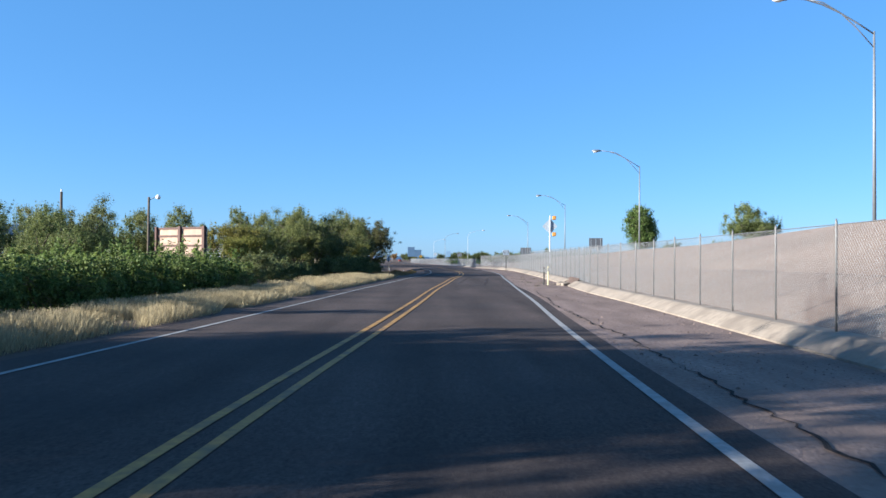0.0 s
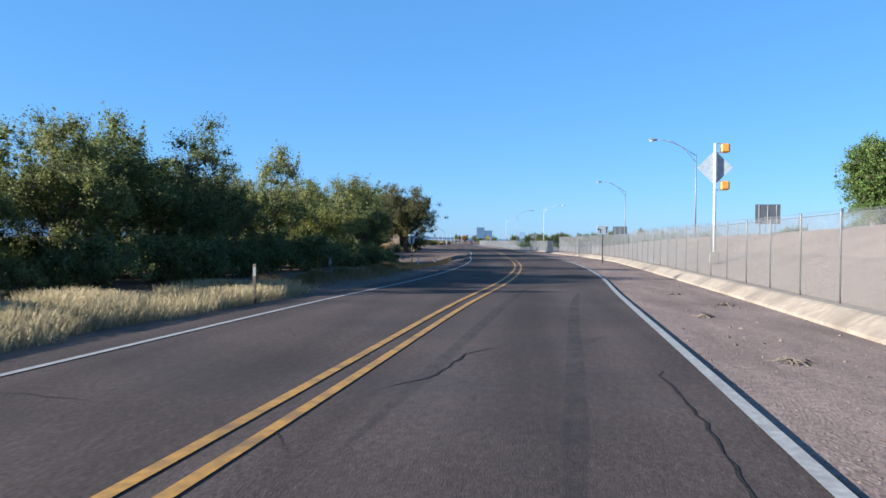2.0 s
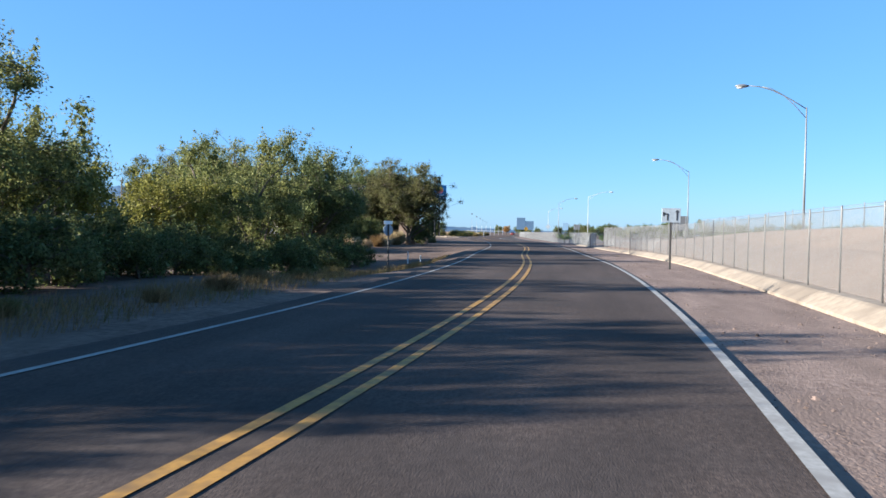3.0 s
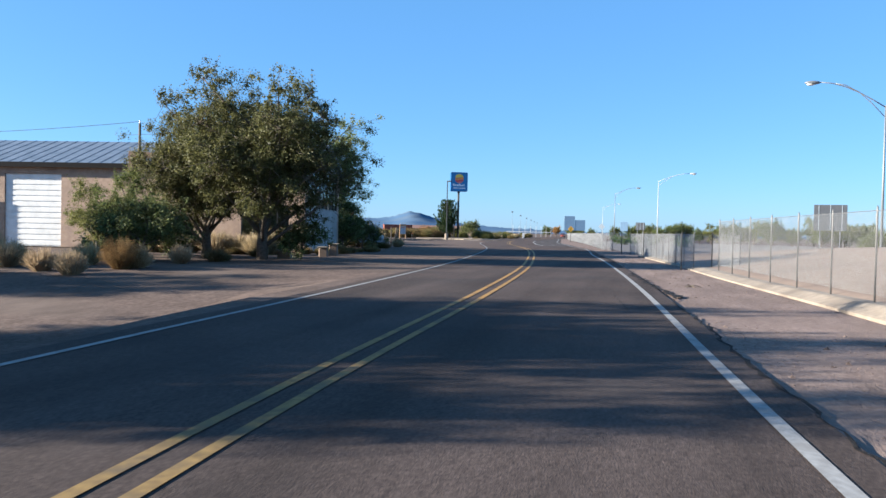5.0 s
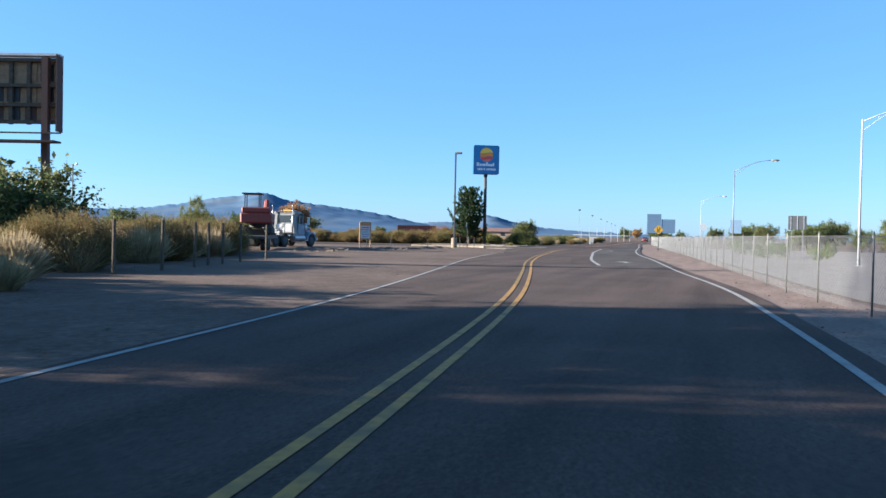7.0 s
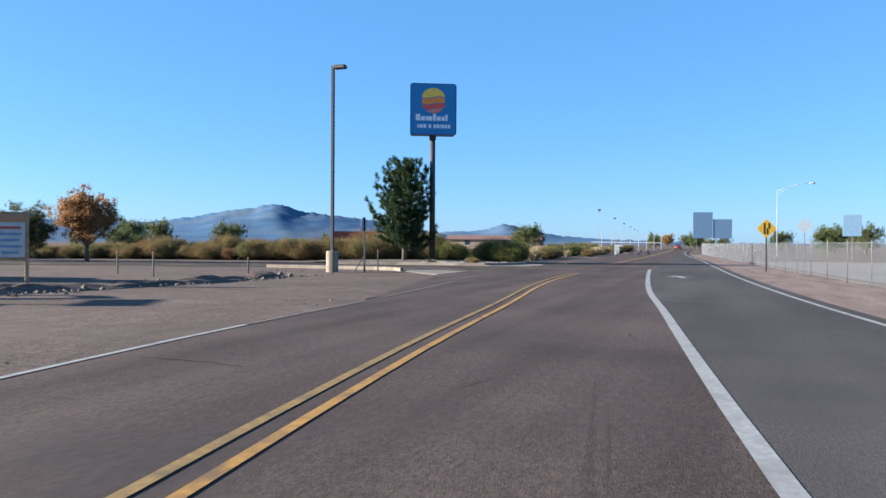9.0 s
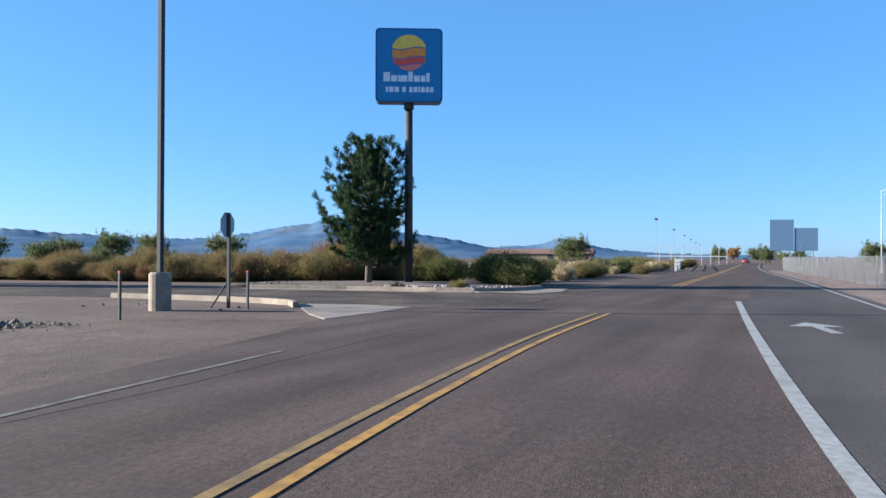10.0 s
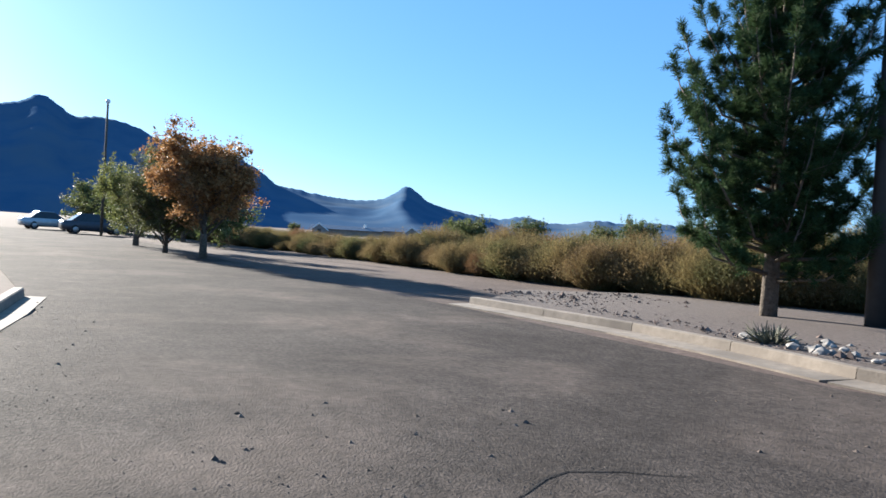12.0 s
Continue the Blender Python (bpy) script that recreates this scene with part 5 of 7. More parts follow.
for s in (-1, 1):
    part("side_window", box(bmesh.new(), s * 0.9 - 0.012, s * 0.9 + 0.012, -0.15, 0.75, 1.15, 1.6), GLASSD, cb)
    bm = bmesh.new()
    box(bm, min(s * 0.62, s * 1.0), max(s * 0.62, s * 1.0), 0.95, 2.35, 0.5, 1.0, 0.14)
    fd = part("fender", bm, OLDW, pick)
    part("headlight", tube(bmesh.new(), ((s * 0.78, 2.33, 0.85), (s * 0.78, 2.37, 0.85)), 0.1, 12), GLASSY, fd)
    for y in (-1.6, 1.6):
        wheel(pick, s * 0.82, y, 0.36, 0.22, OLDW)
hd = part("hood", box(bmesh.new(), -0.65, 0.65, 0.95, 2.35, 0.6, 1.2, 0.14), OLDW, pick)
part("grille", box(bmesh.new(), -0.6, 0.6, 2.352, 2.39, 0.55, 0.95, 0.02), BLACK, hd)
for k in range(4):
    part("grille_bar", box(bmesh.new(), -0.62, 0.62, 2.39, 2.42, 0.58 + k * 0.1, 0.62 + k * 0.1), OLDW, hd)
part("bumper", box(bmesh.new(), -1.0, 1.0, 2.4, 2.52, 0.38, 0.54, 0.03), OLDW, pick)
realty = thing("sign_board", pose(-27.0, 206.8, -0.02, 0, 0, 36), "framed white property sign board on two wooden posts", "sign")
rp = part("panel", box(bmesh.new(), -0.4, 0.4, -0.02, 0.02, 0.84, 2.08, 0.005), SHEETW, realty)
part("header", box(bmesh.new(), -0.39, 0.39, -0.027, -0.021, 1.86, 2.07), plain("faded_orange_paint", (0.4, 0.2, 0.1), 0.6), rp, "faded orange header band")
for z, w, mt in ((1.7, 0.56, REDP), (1.52, 0.62, GREENP), (1.34, 0.5, GREENP), (1.16, 0.6, GREENP), (0.98, 0.44, GREENP)):
    part("bar", box(bmesh.new(), -w / 2, w / 2, -0.026, -0.021, z - 0.035, z + 0.035), mt, rp)
for x in (-0.43, 0.43):
    part("post", box(bmesh.new(), x - 0.045, x + 0.045, -0.03, 0.06, -0.2, 2.14, 0.008), PLYWOOD, realty)
for z in (0.79, 2.12):
    part("frame_rail", box(bmesh.new(), -0.38, 0.38, -0.03, 0.04, z - 0.04, z + 0.04), PLYWOOD, realty)

# ---------------- far buildings ----------------
ROOFRED = material("red_sheet_roof", (0.17, 0.05, 0.035), (0.22, 0.07, 0.05), 0.75, 1.0)
ROOFBROWN = material("brown_sheet_roof", (0.13, 0.075, 0.055), (0.18, 0.1, 0.075), 0.75, 1.0)


def far_house(x, y, w, d, h, rise, turn, wallmat, roofmat, label):
    root = thing("house", pose(x, y, -0.05, 0, 0, turn), label, "house")
    part("wall", box(bmesh.new(), -w / 2, w / 2, -d / 2, d / 2, -0.2, h), wallmat, root)
    bm = bmesh.new()
    v = [bm.verts.new((sx * (w / 2 + 0.4), sy * (d / 2 + 0.4), h - 0.05)) for sx, sy in ((-1, -1), (1, -1), (1, 1), (-1, 1))]
    r = [bm.verts.new((-(w / 2 + 0.4), 0, h + rise)), bm.verts.new((w / 2 + 0.4, 0, h + rise))]
    for q in ((v[0], v[1], r[1], r[0]), (v[2], v[3], r[0], r[1]), (v[1], v[2], r[1]), (v[3], v[0], r[0]), (v[3], v[2], v[1], v[0])):
        bm.faces.new(q)
    part("roof", bm, roofmat, root)
    for k in range(2):
        wq = part("window", box(bmesh.new(), -w * 0.3 + k * w * 0.4, -w * 0.3 + k * w * 0.4 + 1.2, -d / 2 - 0.03, -d / 2, 0.9, 2.0), GLASSD, root)
        part("sill", box(bmesh.new(), -w * 0.3 + k * w * 0.4 - 0.1, -w * 0.3 + k * w * 0.4 + 1.3, -d / 2 - 0.1, -d / 2 - 0.03, 0.82, 0.9), WHITE, wq)


far_house(-60, 372, 22, 9, 2.3, 1.0, 8, STUCCO, ROOFBROWN, "long low stable with a brown metal roof")


def porch_house(x, y, z, w, wing, turn, chimney, label):
    """A long low house with a gabled wing whose verges carry white boards."""
    root = thing("house", pose(x, y, z, 0, 0, turn), label, "house")
    part("wall", box(bmesh.new(), -w / 2, w / 2, -3.6, 3.6, -0.4, 2.1), STUCCO, root)
    bm = bmesh.new()
    v = [bm.verts.new(q) for q in ((-w / 2 - 0.4, -4.1, 2.0), (w / 2 + 0.4, -4.1, 2.0), (w / 2 + 0.4, 4.1, 2.0), (-w / 2 - 0.4, 4.1, 2.0), (-w / 2 - 0.4, 0, 3.1), (w / 2 + 0.4, 0, 3.1))]
    for q in ((0, 1, 5, 4), (2, 3, 4, 5), (1, 2, 5), (3, 0, 4), (3, 2, 1, 0)):
        bm.faces.new([v[k] for k in q])
    part("roof", bm, METALROOF, root, "blue-grey metal roof")
    bm = bmesh.new()
    f = [bm.verts.new((wing + u, -5.6, h)) for u, h in ((-1.9, -0.4), (1.9, -0.4), (1.9, 2.0), (0, 3.35), (-1.9, 2.0))]
    b = [bm.verts.new((wing + u, -3.62, h)) for u, h in ((-1.9, -0.4), (1.9, -0.4), (1.9, 2.0), (0, 3.35), (-1.9, 2.0))]
    bm.faces.new(f)
    for k in (0, 1, 4):
        bm.faces.new((f[k], b[k], b[(k + 1) % 5], f[(k + 1) % 5]))
    bmesh.ops.recalc_face_normals(bm, faces=bm.faces)
    wg = part("wing", bm, GABLE, root, "grey boarded wing")
    for sx in (-1, 1):
        bm = bmesh.new()
        q = [bm.verts.new((wing + sx * u, yy, h)) for yy in (-5.9, -1.0) for u, h in ((2.5, 1.62), (0, 3.42), (0, 3.54), (2.5, 1.74))]
        for c in ((0, 1, 2, 3), (7, 6, 5, 4), (0, 4, 5, 1), (3, 2, 6, 7), (0, 3, 7, 4)):
            bm.faces.new([q[k] for k in c])
        bmesh.ops.recalc_face_normals(bm, faces=bm.faces)
        part("wing_roof", bm, METALROOF, wg)
        bm = bmesh.new()
        q = [bm.verts.new((wing + sx * u, yy, h)) for yy in (-5.98, -5.91) for u, h in ((2.55, 1.3), (0, 3.2), (0, 3.62), (2.55, 1.72))]
        for c in ((0, 1, 2, 3), (7, 6, 5, 4), (0, 4, 5, 1), (3, 2, 6, 7), (0, 3, 7, 4), (1, 5, 6, 2)):
            bm.faces.new([q[k] for k in c])
        bmesh.ops.recalc_face_normals(bm, faces=bm.faces)
        part("verge_board", bm, WHITE, wg, "white verge board")
    part("chimney", box(bmesh.new(), chimney - 0.35, chimney + 0.35, -1.0, -0.3, 2.5, 3.9), WHITE, root, "white chimney")
    part("window", box(bmesh.new(), wing - 0.5, wing + 0.5, -5.64, -5.605, 0.9, 1.9), GLASSD, wg)


porch_house(-236.6, 292.5, -0.3, 22, -9, 75.5, 4.0, "low house with a white-trimmed gabled wing beyond the brush")
porch_house(-229.2, 312.5, 0.0, 24, -4, 69.0, 11.4, "long house with a white-trimmed gabled wing and blue-grey roof")
def corrugated(x0, x1, y, z0, z1, n, out):
    """A wall of upright box ribs."""
    bm = bmesh.new()
    top, low = [], []
    for k in range(4 * n + 1):
        x = x0 + (x1 - x0) * k / (4 * n)
        yy = y + (out if k % 4 in (1, 2) else 0.0)
        low.append(bm.verts.new((x, yy, z0)))
        top.append(bm.verts.new((x, yy, z1)))
    for k in range(4 * n):
        bm.faces.new((low[k], low[k + 1], top[k + 1], top[k]))
    return bm


tank = thing("shipping_container", pose(-46.0, 269.6, -0.04, 0, 0, 24), "faded red corrugated shipping container beyond the brush", "container")
part("body", box(bmesh.new(), -3.0, 3.0, -1.18, 1.18, 0.1, 2.58), ROOFRED, tank)
for y, o in ((-1.19, -0.035), (1.19, 0.035)):
    part("side_panel", corrugated(-2.95, 2.95, y, 0.15, 2.5, 22, o), ROOFRED, tank)
for x in (-3.03, 3.03):
    for y in (-1.2, 1.2):
        part("corner_post", box(bmesh.new(), x - 0.06, x + 0.06, y - 0.06, y + 0.06, 0.0, 2.62), ROOFRED, tank)
# white pipe fence and posts by the road's far end
pipe = thing("pipe_fence", pose(-21, 290, 0), "white painted pipe fence beside the far road", "fence")
for k in range(22):
    part("post", box(bmesh.new(), -0.4 * k - 0.06, -0.4 * k + 0.06, k * 4 - 0.06, k * 4 + 0.06, -0.1, 1.3), LAMPW, pipe)
for z in (0.45, 0.85, 1.25):
    part("rail", tube(bmesh.new(), ((0, 0, z), (-8.4, 84, z)), 0.04, 6), LAMPW, pipe)
gatef = thing("arena_gates", pose(-31, 345, 0), "group of tall white steel gate frames", "gate")
for k in range(8):
    part("upright", box(bmesh.new(), k * 1.1 - 0.055, k * 1.1 + 0.055, k * 6 - 0.055, k * 6 + 0.055, -0.1, 3.6), LAMPW, gatef)
    part("crossbar", box(bmesh.new(), k * 1.1 - 2.0, k * 1.1, k * 6 - 0.05, k * 6 + 0.05, 1.6, 1.75), LAMPW, gatef)
for k in range(6):
    fl = thing("floodlight_mast", pose(-29.7 - k * 3.8, 333.6 + k * 48, 0), "tall slim floodlight mast at the showground", "street lamp", "floodlight masts")
    part("pole", tube(bmesh.new(), ((0, 0, -0.2), (0, 0, 7.2)), (0.035, 0.022), 8), STEEL, fl)
    part("lamp_head", box(bmesh.new(), -0.26, 0.26, -0.1, 0.1, 7.2, 7.55, 0.03), DARKSTEEL, fl)


# ---------------- parked cars ----------------
def car(x, y, turn, paint, label):
    """A saloon car: a lofted body, a glazed cabin and four wheels."""
    root = thing("car", pose(x, y, 0, 0, 0, turn), label, "car", "parked cars")
    bm = bmesh.new()
    rows = []
    for yy, w, z0, z1 in ((-2.2, 0.72, 0.38, 0.78), (-2.05, 0.84, 0.26, 0.92), (-1.2, 0.89, 0.22, 0.95), (0.6, 0.9, 0.22, 0.93), (1.7, 0.86, 0.24, 0.84), (2.2, 0.7, 0.34, 0.68)):
        rows.append([bm.verts.new((a * w, yy, z)) for a, z in ((-0.9, z0), (-1, z0 + 0.15), (-0.97, z1 - 0.12), (-0.85, z1), (0.85, z1), (0.97, z1 - 0.12), (1, z0 + 0.15), (0.9, z0))])
    for r0, r1 in zip(rows, rows[1:]):
        for k in range(8):
            bm.faces.new((r0[k], r0[(k + 1) % 8], r1[(k + 1) % 8], r1[k]))
    bm.faces.new(rows[0])
    bm.faces.new(rows[-1][::-1])
    bmesh.ops.recalc_face_normals(bm, faces=bm.faces)
    part("body", bm, paint, root, smooth=True)
    bm = bmesh.new()
    lo = [bm.verts.new(q) for q in ((-0.8, -1.7, 0.9), (0.8, -1.7, 0.9), (0.8, 1.0, 0.9), (-0.8, 1.0, 0.9))]
    hi = [bm.verts.new(q) for q in ((-0.6, -1.0, 1.42), (0.6, -1.0, 1.42), (0.6, 0.2, 1.42), (-0.6, 0.2, 1.42))]
    for k in range(4):
        bm.faces.new((lo[k], lo[(k + 1) % 4], hi[(k + 1) % 4], hi[k]))
    part("window_glass", bm, GLASSD, root)
    part("roof", box(bmesh.new(), -0.6, 0.6, -1.02, 0.22, 1.4, 1.47, 0.03), paint, root)
    for s in (-1, 1):
        part("headlight", box(bmesh.new(), s * 0.6 - 0.14, s * 0.6 + 0.14, 2.02, 2.2, 0.56, 0.68, 0.03), GLASSY, root)
        for yy in (-1.35, 1.4):
            wheel(root, s * 0.78, yy, 0.32, 0.2)


car(-89.5, 222.6, 20, plain("silver_car_paint", (0.4, 0.42, 0.44), 0.3, 0.4), "silver saloon car parked in the far car park")
car(-79.5, 226.0, 12, plain("dark_car_paint", (0.06, 0.065, 0.08), 0.3, 0.3), "dark saloon car parked in the far car park")
car(-20.6, 408.0, 182, plain("red_car_paint", (0.16, 0.022, 0.015), 0.4), "red car standing far along the road")
# ---------------- trees and shrubs ----------------
def leaf_mesh(name, centres, radii, count, size, seed, squash=1.0, upright=0.0, thin=0.45, inner=0.0):
    """Many small leaf blades scattered in clumps; most face away from their clump's middle, and a share of large ones fills its inside."""
    rng = np.random.default_rng(seed)
    c = np.asarray(centres, float)
    wts = np.asarray(radii, float) ** 2
    pick = rng.choice(len(c), count, p=wts / wts.sum())
    d = rng.normal(size=(count, 3))
    d /= np.linalg.norm(d, axis=1)[:, None]
    core = rng.random(count) < inner
    r = np.asarray(radii, float)[pick] * np.where(core, 0.6 * rng.random(count), rng.random(count) ** 0.6 * 1.12)
    pos = c[pick] + d * r[:, None] * np.array([1, 1, squash])
    a = rng.normal(size=(count, 3))
    if inner:
        facing = d + 0.8 * rng.normal(size=(count, 3)) + np.array([0, 0, 0.35])
        facing /= np.linalg.norm(facing, axis=1)[:, None]
        a = np.cross(facing, a)
        a /= np.linalg.norm(a, axis=1)[:, None]
        b = np.cross(facing, a)
    else:
        a[:, 2] += upright * 3
        a /= np.linalg.norm(a, axis=1)[:, None]
        b = np.cross(a, rng.normal(size=(count, 3)))
    b /= np.linalg.norm(b, axis=1)[:, None]
    s = (size * rng.uniform(0.6, 1.4, count) * np.where(core, 2.1, 1.0))[:, None]
    w = s * thin
    return quads(name, np.stack([pos - a * s, pos + b * w, pos + a * s, pos - b * w], 1))


def quads(name, v4):
    count = len(v4)
    me = bpy.data.meshes.new(name)
    me.vertices.add(count * 4)
    me.vertices.foreach_set("co", v4.reshape(-1))
    me.loops.add(count * 4)
    me.loops.foreach_set("vertex_index", np.arange(count * 4))
    me.polygons.add(count)
    me.polygons.foreach_set("loop_start", np.arange(count) * 4)
    me.update(calc_edges=True)
    return me


MODELS = []


def broadleaf(name, h, spread, clear, leaves, size, mat, seed, label, category="tree", clump=0.6, limbs=10, tall=0.6, twigs=3, inner=0.07, shoots=3, spray=0.0):
    """A tree of about height h: a tapered trunk, bent limbs with side twigs, and leaf clumps along them."""
    rng = random.Random(seed)
    root = thing(name, pose(0, 0, -50), label, category)
    bm = bmesh.new()
    top = h * tall
    lean = (rng.uniform(-0.4, 0.4), rng.uniform(-0.4, 0.4))
    trunk = [Vector((lean[0] * f * f, lean[1] * f * f, top * f - 0.25 * (f == 0))) for f in (0, 0.25, 0.5, 0.75, 1)]
    tr = 0.022 * h + 0.02
    tube(bm, trunk, [tr * 1.35, tr, tr * 0.8, tr * 0.6, tr * 0.35], 8)
    centres, radii = [], []
    for i in range(limbs):
        a = 2 * math.pi * (i * 0.618 + rng.uniform(-0.1, 0.1))
        f = min(0.98, clear / top + (1 - clear / top) * (i + 0.5) / limbs)
        k = min(int(f * 4), 3)
        s = trunk[k].lerp(trunk[k + 1], f * 4 - k)
        reach = spread * rng.uniform(0.55, 1.0) * (1.0 - 0.5 * max(0, f - 0.5))
        zt = clear + (h - clear) * (0.15 + 0.8 * rng.uniform(0.55, 1.0) * (0.3 + 0.7 * f))
        tip = Vector((s.x + math.cos(a) * reach, s.y + math.sin(a) * reach, max(zt, s.z + 0.1 * h * rng.random())))
        mid = s.lerp(tip, 0.5) + Vector((rng.uniform(-0.3, 0.3), rng.uniform(-0.3, 0.3), 0.05 * h * rng.uniform(-0.3, 1)))
        tube(bm, (s, mid, tip), (tr * 0.5, tr * 0.3, tr * 0.08), 5)
        for q in (tip, mid.lerp(tip, 0.55), mid):
            for _ in range(twigs):
                e = q + Vector((rng.gauss(0, 0.5), rng.gauss(0, 0.5), rng.gauss(0.1, 0.45))) * (spray or clump * 1.7)
                tube(bm, (q, e), (tr * 0.09, tr * 0.03), 3, False)
                centres.append(e)
                radii.append(clump * rng.uniform(0.35, 1.15))
        for _ in range(shoots):
            q = tip + Vector((rng.gauss(0, 0.35), rng.gauss(0, 0.35), rng.uniform(-0.1, 0.2))) * clump * 2
            lift = clump * rng.uniform(1.2, 2.2)
            e = q + Vector((rng.gauss(0, 0.22), rng.gauss(0, 0.22), 1.0)) * lift
            tube(bm, (tip, q, e), (tr * 0.08, tr * 0.05, tr * 0.02), 3, False)
            for u in (0.15, 0.4, 0.65, 0.9):
                centres.append(q.lerp(e, u))
                radii.append(clump * (0.5 - 0.38 * u))
    for _ in range(limbs):
        a = rng.uniform(0, 6.28)
        rr = spread * 0.75 * rng.random() ** 0.5
        centres.append(Vector((math.cos(a) * rr, math.sin(a) * rr, clear + (h - clear) * rng.uniform(0.25, 0.9) * (1 - 0.35 * rr / spread))))
        radii.append(clump * rng.uniform(0.5, 0.9))
    part("trunk", bm, BARK, root, smooth=True)
    part("crown", leaf_mesh("crown", centres, radii, leaves, size, seed, 0.85, 0.0, 0.5, inner), mat, root)
    MODELS.append(root)
    return root


def brush(name, h, r, blades, mat, seed, label, category="shrub", bend=0.35, width=0.018, fine=0):
    """A shrub of many stems that fan up from its base, with fine tips."""
    g_ = np.random.default_rng(seed)
    root = thing(name, pose(0, 0, -50), label, category)
    a = g_.uniform(0, 2 * np.pi, blades)
    rad = r * 0.45 * np.sqrt(g_.random(blades))
    b0 = np.stack([np.cos(a) * rad, np.sin(a) * rad, np.full(blades, -0.05)], 1)
    ln = h * g_.uniform(0.5, 1.05, blades)
    out = g_.normal(0, 1, (blades, 2)) * 0.25 + np.stack([np.cos(a), np.sin(a)], 1) * (rad / (r * 0.45))[:, None] * 0.75
    lobes = 1 + 0.2 * np.sin(a * 3 + seed) + 0.12 * np.sin(a * 7 + 2 * seed)
    tip = b0 + np.stack([out[:, 0] * r * 0.75, out[:, 1] * r * 0.75, ln * lobes * (1 - 0.25 * (out ** 2).sum(1).clip(0, 1.4))], 1)
    mid = (b0 + tip) / 2 + np.stack([out[:, 0] * 0, out[:, 1] * 0, ln * 0.08], 1)
    side = np.cross(tip - b0, g_.normal(size=(blades, 3)))
    side /= np.linalg.norm(side, axis=1)[:, None]
    w = width * g_.uniform(0.6, 1.4, blades)[:, None]
    q1 = np.stack([b0 - side * w * 0.5, b0 + side * w * 0.5, mid + side * w, mid - side * w], 1)
    q2 = np.stack([mid - side * w, mid + side * w, tip + side * w * 0.4, tip - side * w * 0.4], 1)
    part("stem_tuft", quads("stem_tuft", np.concatenate([q1, q2])), mat, root)
    if fine:
        part("foliage", leaf_mesh("foliage", tip * np.array([0.95, 0.95, 0.9]), np.full(blades, 0.24), fine, 0.038, seed + 1, 1.1, 0.5, 0.28), mat, root)
    MODELS.append(root)
    return root


tree_olive = broadleaf("tree", 5.3, 2.2, 0.3, 32000, 0.042, LEAF_A, 1, "dense olive-green roadside tree in dry undergrowth", clump=0.55, limbs=13)
tree_dark = broadleaf("tree", 5.4, 2.1, 0.3, 33000, 0.042, LEAF_B, 2, "dark green ragged roadside elm", clump=0.55, limbs=13)
tree_yellow = broadleaf("tree", 4.6, 1.9, 0.2, 27000, 0.042, LEAF_Y, 3, "yellowing young roadside tree", clump=0.5, limbs=12)
shrub_green = broadleaf("bush", 2.1, 1.7, 0.05, 9000, 0.06, LEAF_G, 4, "low dense green bush at the roadside", "bush", 0.45, 11)
shrub_dark = broadleaf("bush", 3.0, 1.6, 0.05, 9000, 0.062, LEAF_B, 14, "dark green leafy bush", "bush", 0.5, 12)
elm = broadleaf("elm_tree", 9.6, 3.9, 0.7, 130000, 0.05, LEAF_E, 9, "large shady elm tree beside the workshop", "tree", 0.55, 44, 0.68, 7, 0.06, 3, 1.3)
elm_b = broadleaf("elm_tree", 10.0, 5.0, 0.9, 110000, 0.052, LEAF_A, 19, "tall elm tree with a ragged crown", "tree", 0.55, 38, 0.66, 8, 0.06, 3, 1.5)
juniper = broadleaf("juniper_tree", 4.6, 1.05, 0.15, 34000, 0.05, LEAF_G, 52, "dense upright green juniper beyond the highway", "tree", 0.4, 40, 0.93, 5)
far_tree = broadleaf("tree", 9.0, 4.7, 0.9, 15000, 0.13, LEAF_B, 29, "small dark green tree in the distance", "tree", 0.9, 20, 0.62, 4)
maple = broadleaf("tree", 5.6, 2.1, 0.9, 42000, 0.055, LEAF_R, 21, "autumn tree with rusty orange leaves", "tree", 0.42, 36, 0.8, 5, 0.06, 3, 0.8)
chamisa = brush("rabbitbrush", 1.75, 1.35, 3600, BRUSH, 5, "large dry rabbitbrush with ochre stems", fine=24000, width=0.006)
chamisa_b = brush("rabbitbrush", 1.6, 1.5, 3600, BRUSH, 6, "spreading dry rabbitbrush going to seed", fine=24000, width=0.006)
chamisa_r = brush("rabbitbrush", 1.7, 1.2, 3200, material("rusty_brush_stems", (0.155, 0.09, 0.038), (0.225, 0.14, 0.065), 0.85, 1.0, island=0.4, translucent=0.25, spec=0.1), 15, "rust-brown dry rabbitbrush in the brush row", fine=20000, width=0.006)
greenbrush = brush("saltbush", 1.7, 1.5, 2600, material("green_brush_stems", (0.075, 0.08, 0.026), (0.15, 0.145, 0.05), 0.9, 1.5, island=0.5, translucent=0.2, spec=0.08), 7, "dense dark green saltbush", fine=30000, width=0.007)
goldgrass = brush("tall_grass_clump", 1.25, 0.9, 1800, DRYGRASS, 8, "clump of tall golden dry grass", "grass", width=0.012)
sagegrass = brush("weed_clump", 0.55, 0.6, 1700, BRUSH, 12, "low dry weed clump", "weed", width=0.006)
rng = random.Random(11)


def plant(model, x, y, scale, group="", z=0.0, turn=None, stretch=1.0):
    z = z - (dip(x, y) if -40 < y < 140 and x < 0 else 0.0) - 0.04
    ob = copy_thing(model, pose(x, y, z, 0, 0, rng.uniform(0, 360) if turn is None else turn) @ Matrix.Diagonal((scale, scale, scale * stretch * rng.uniform(0.95, 1.06), 1)))
    return tagged(ob, group=group)


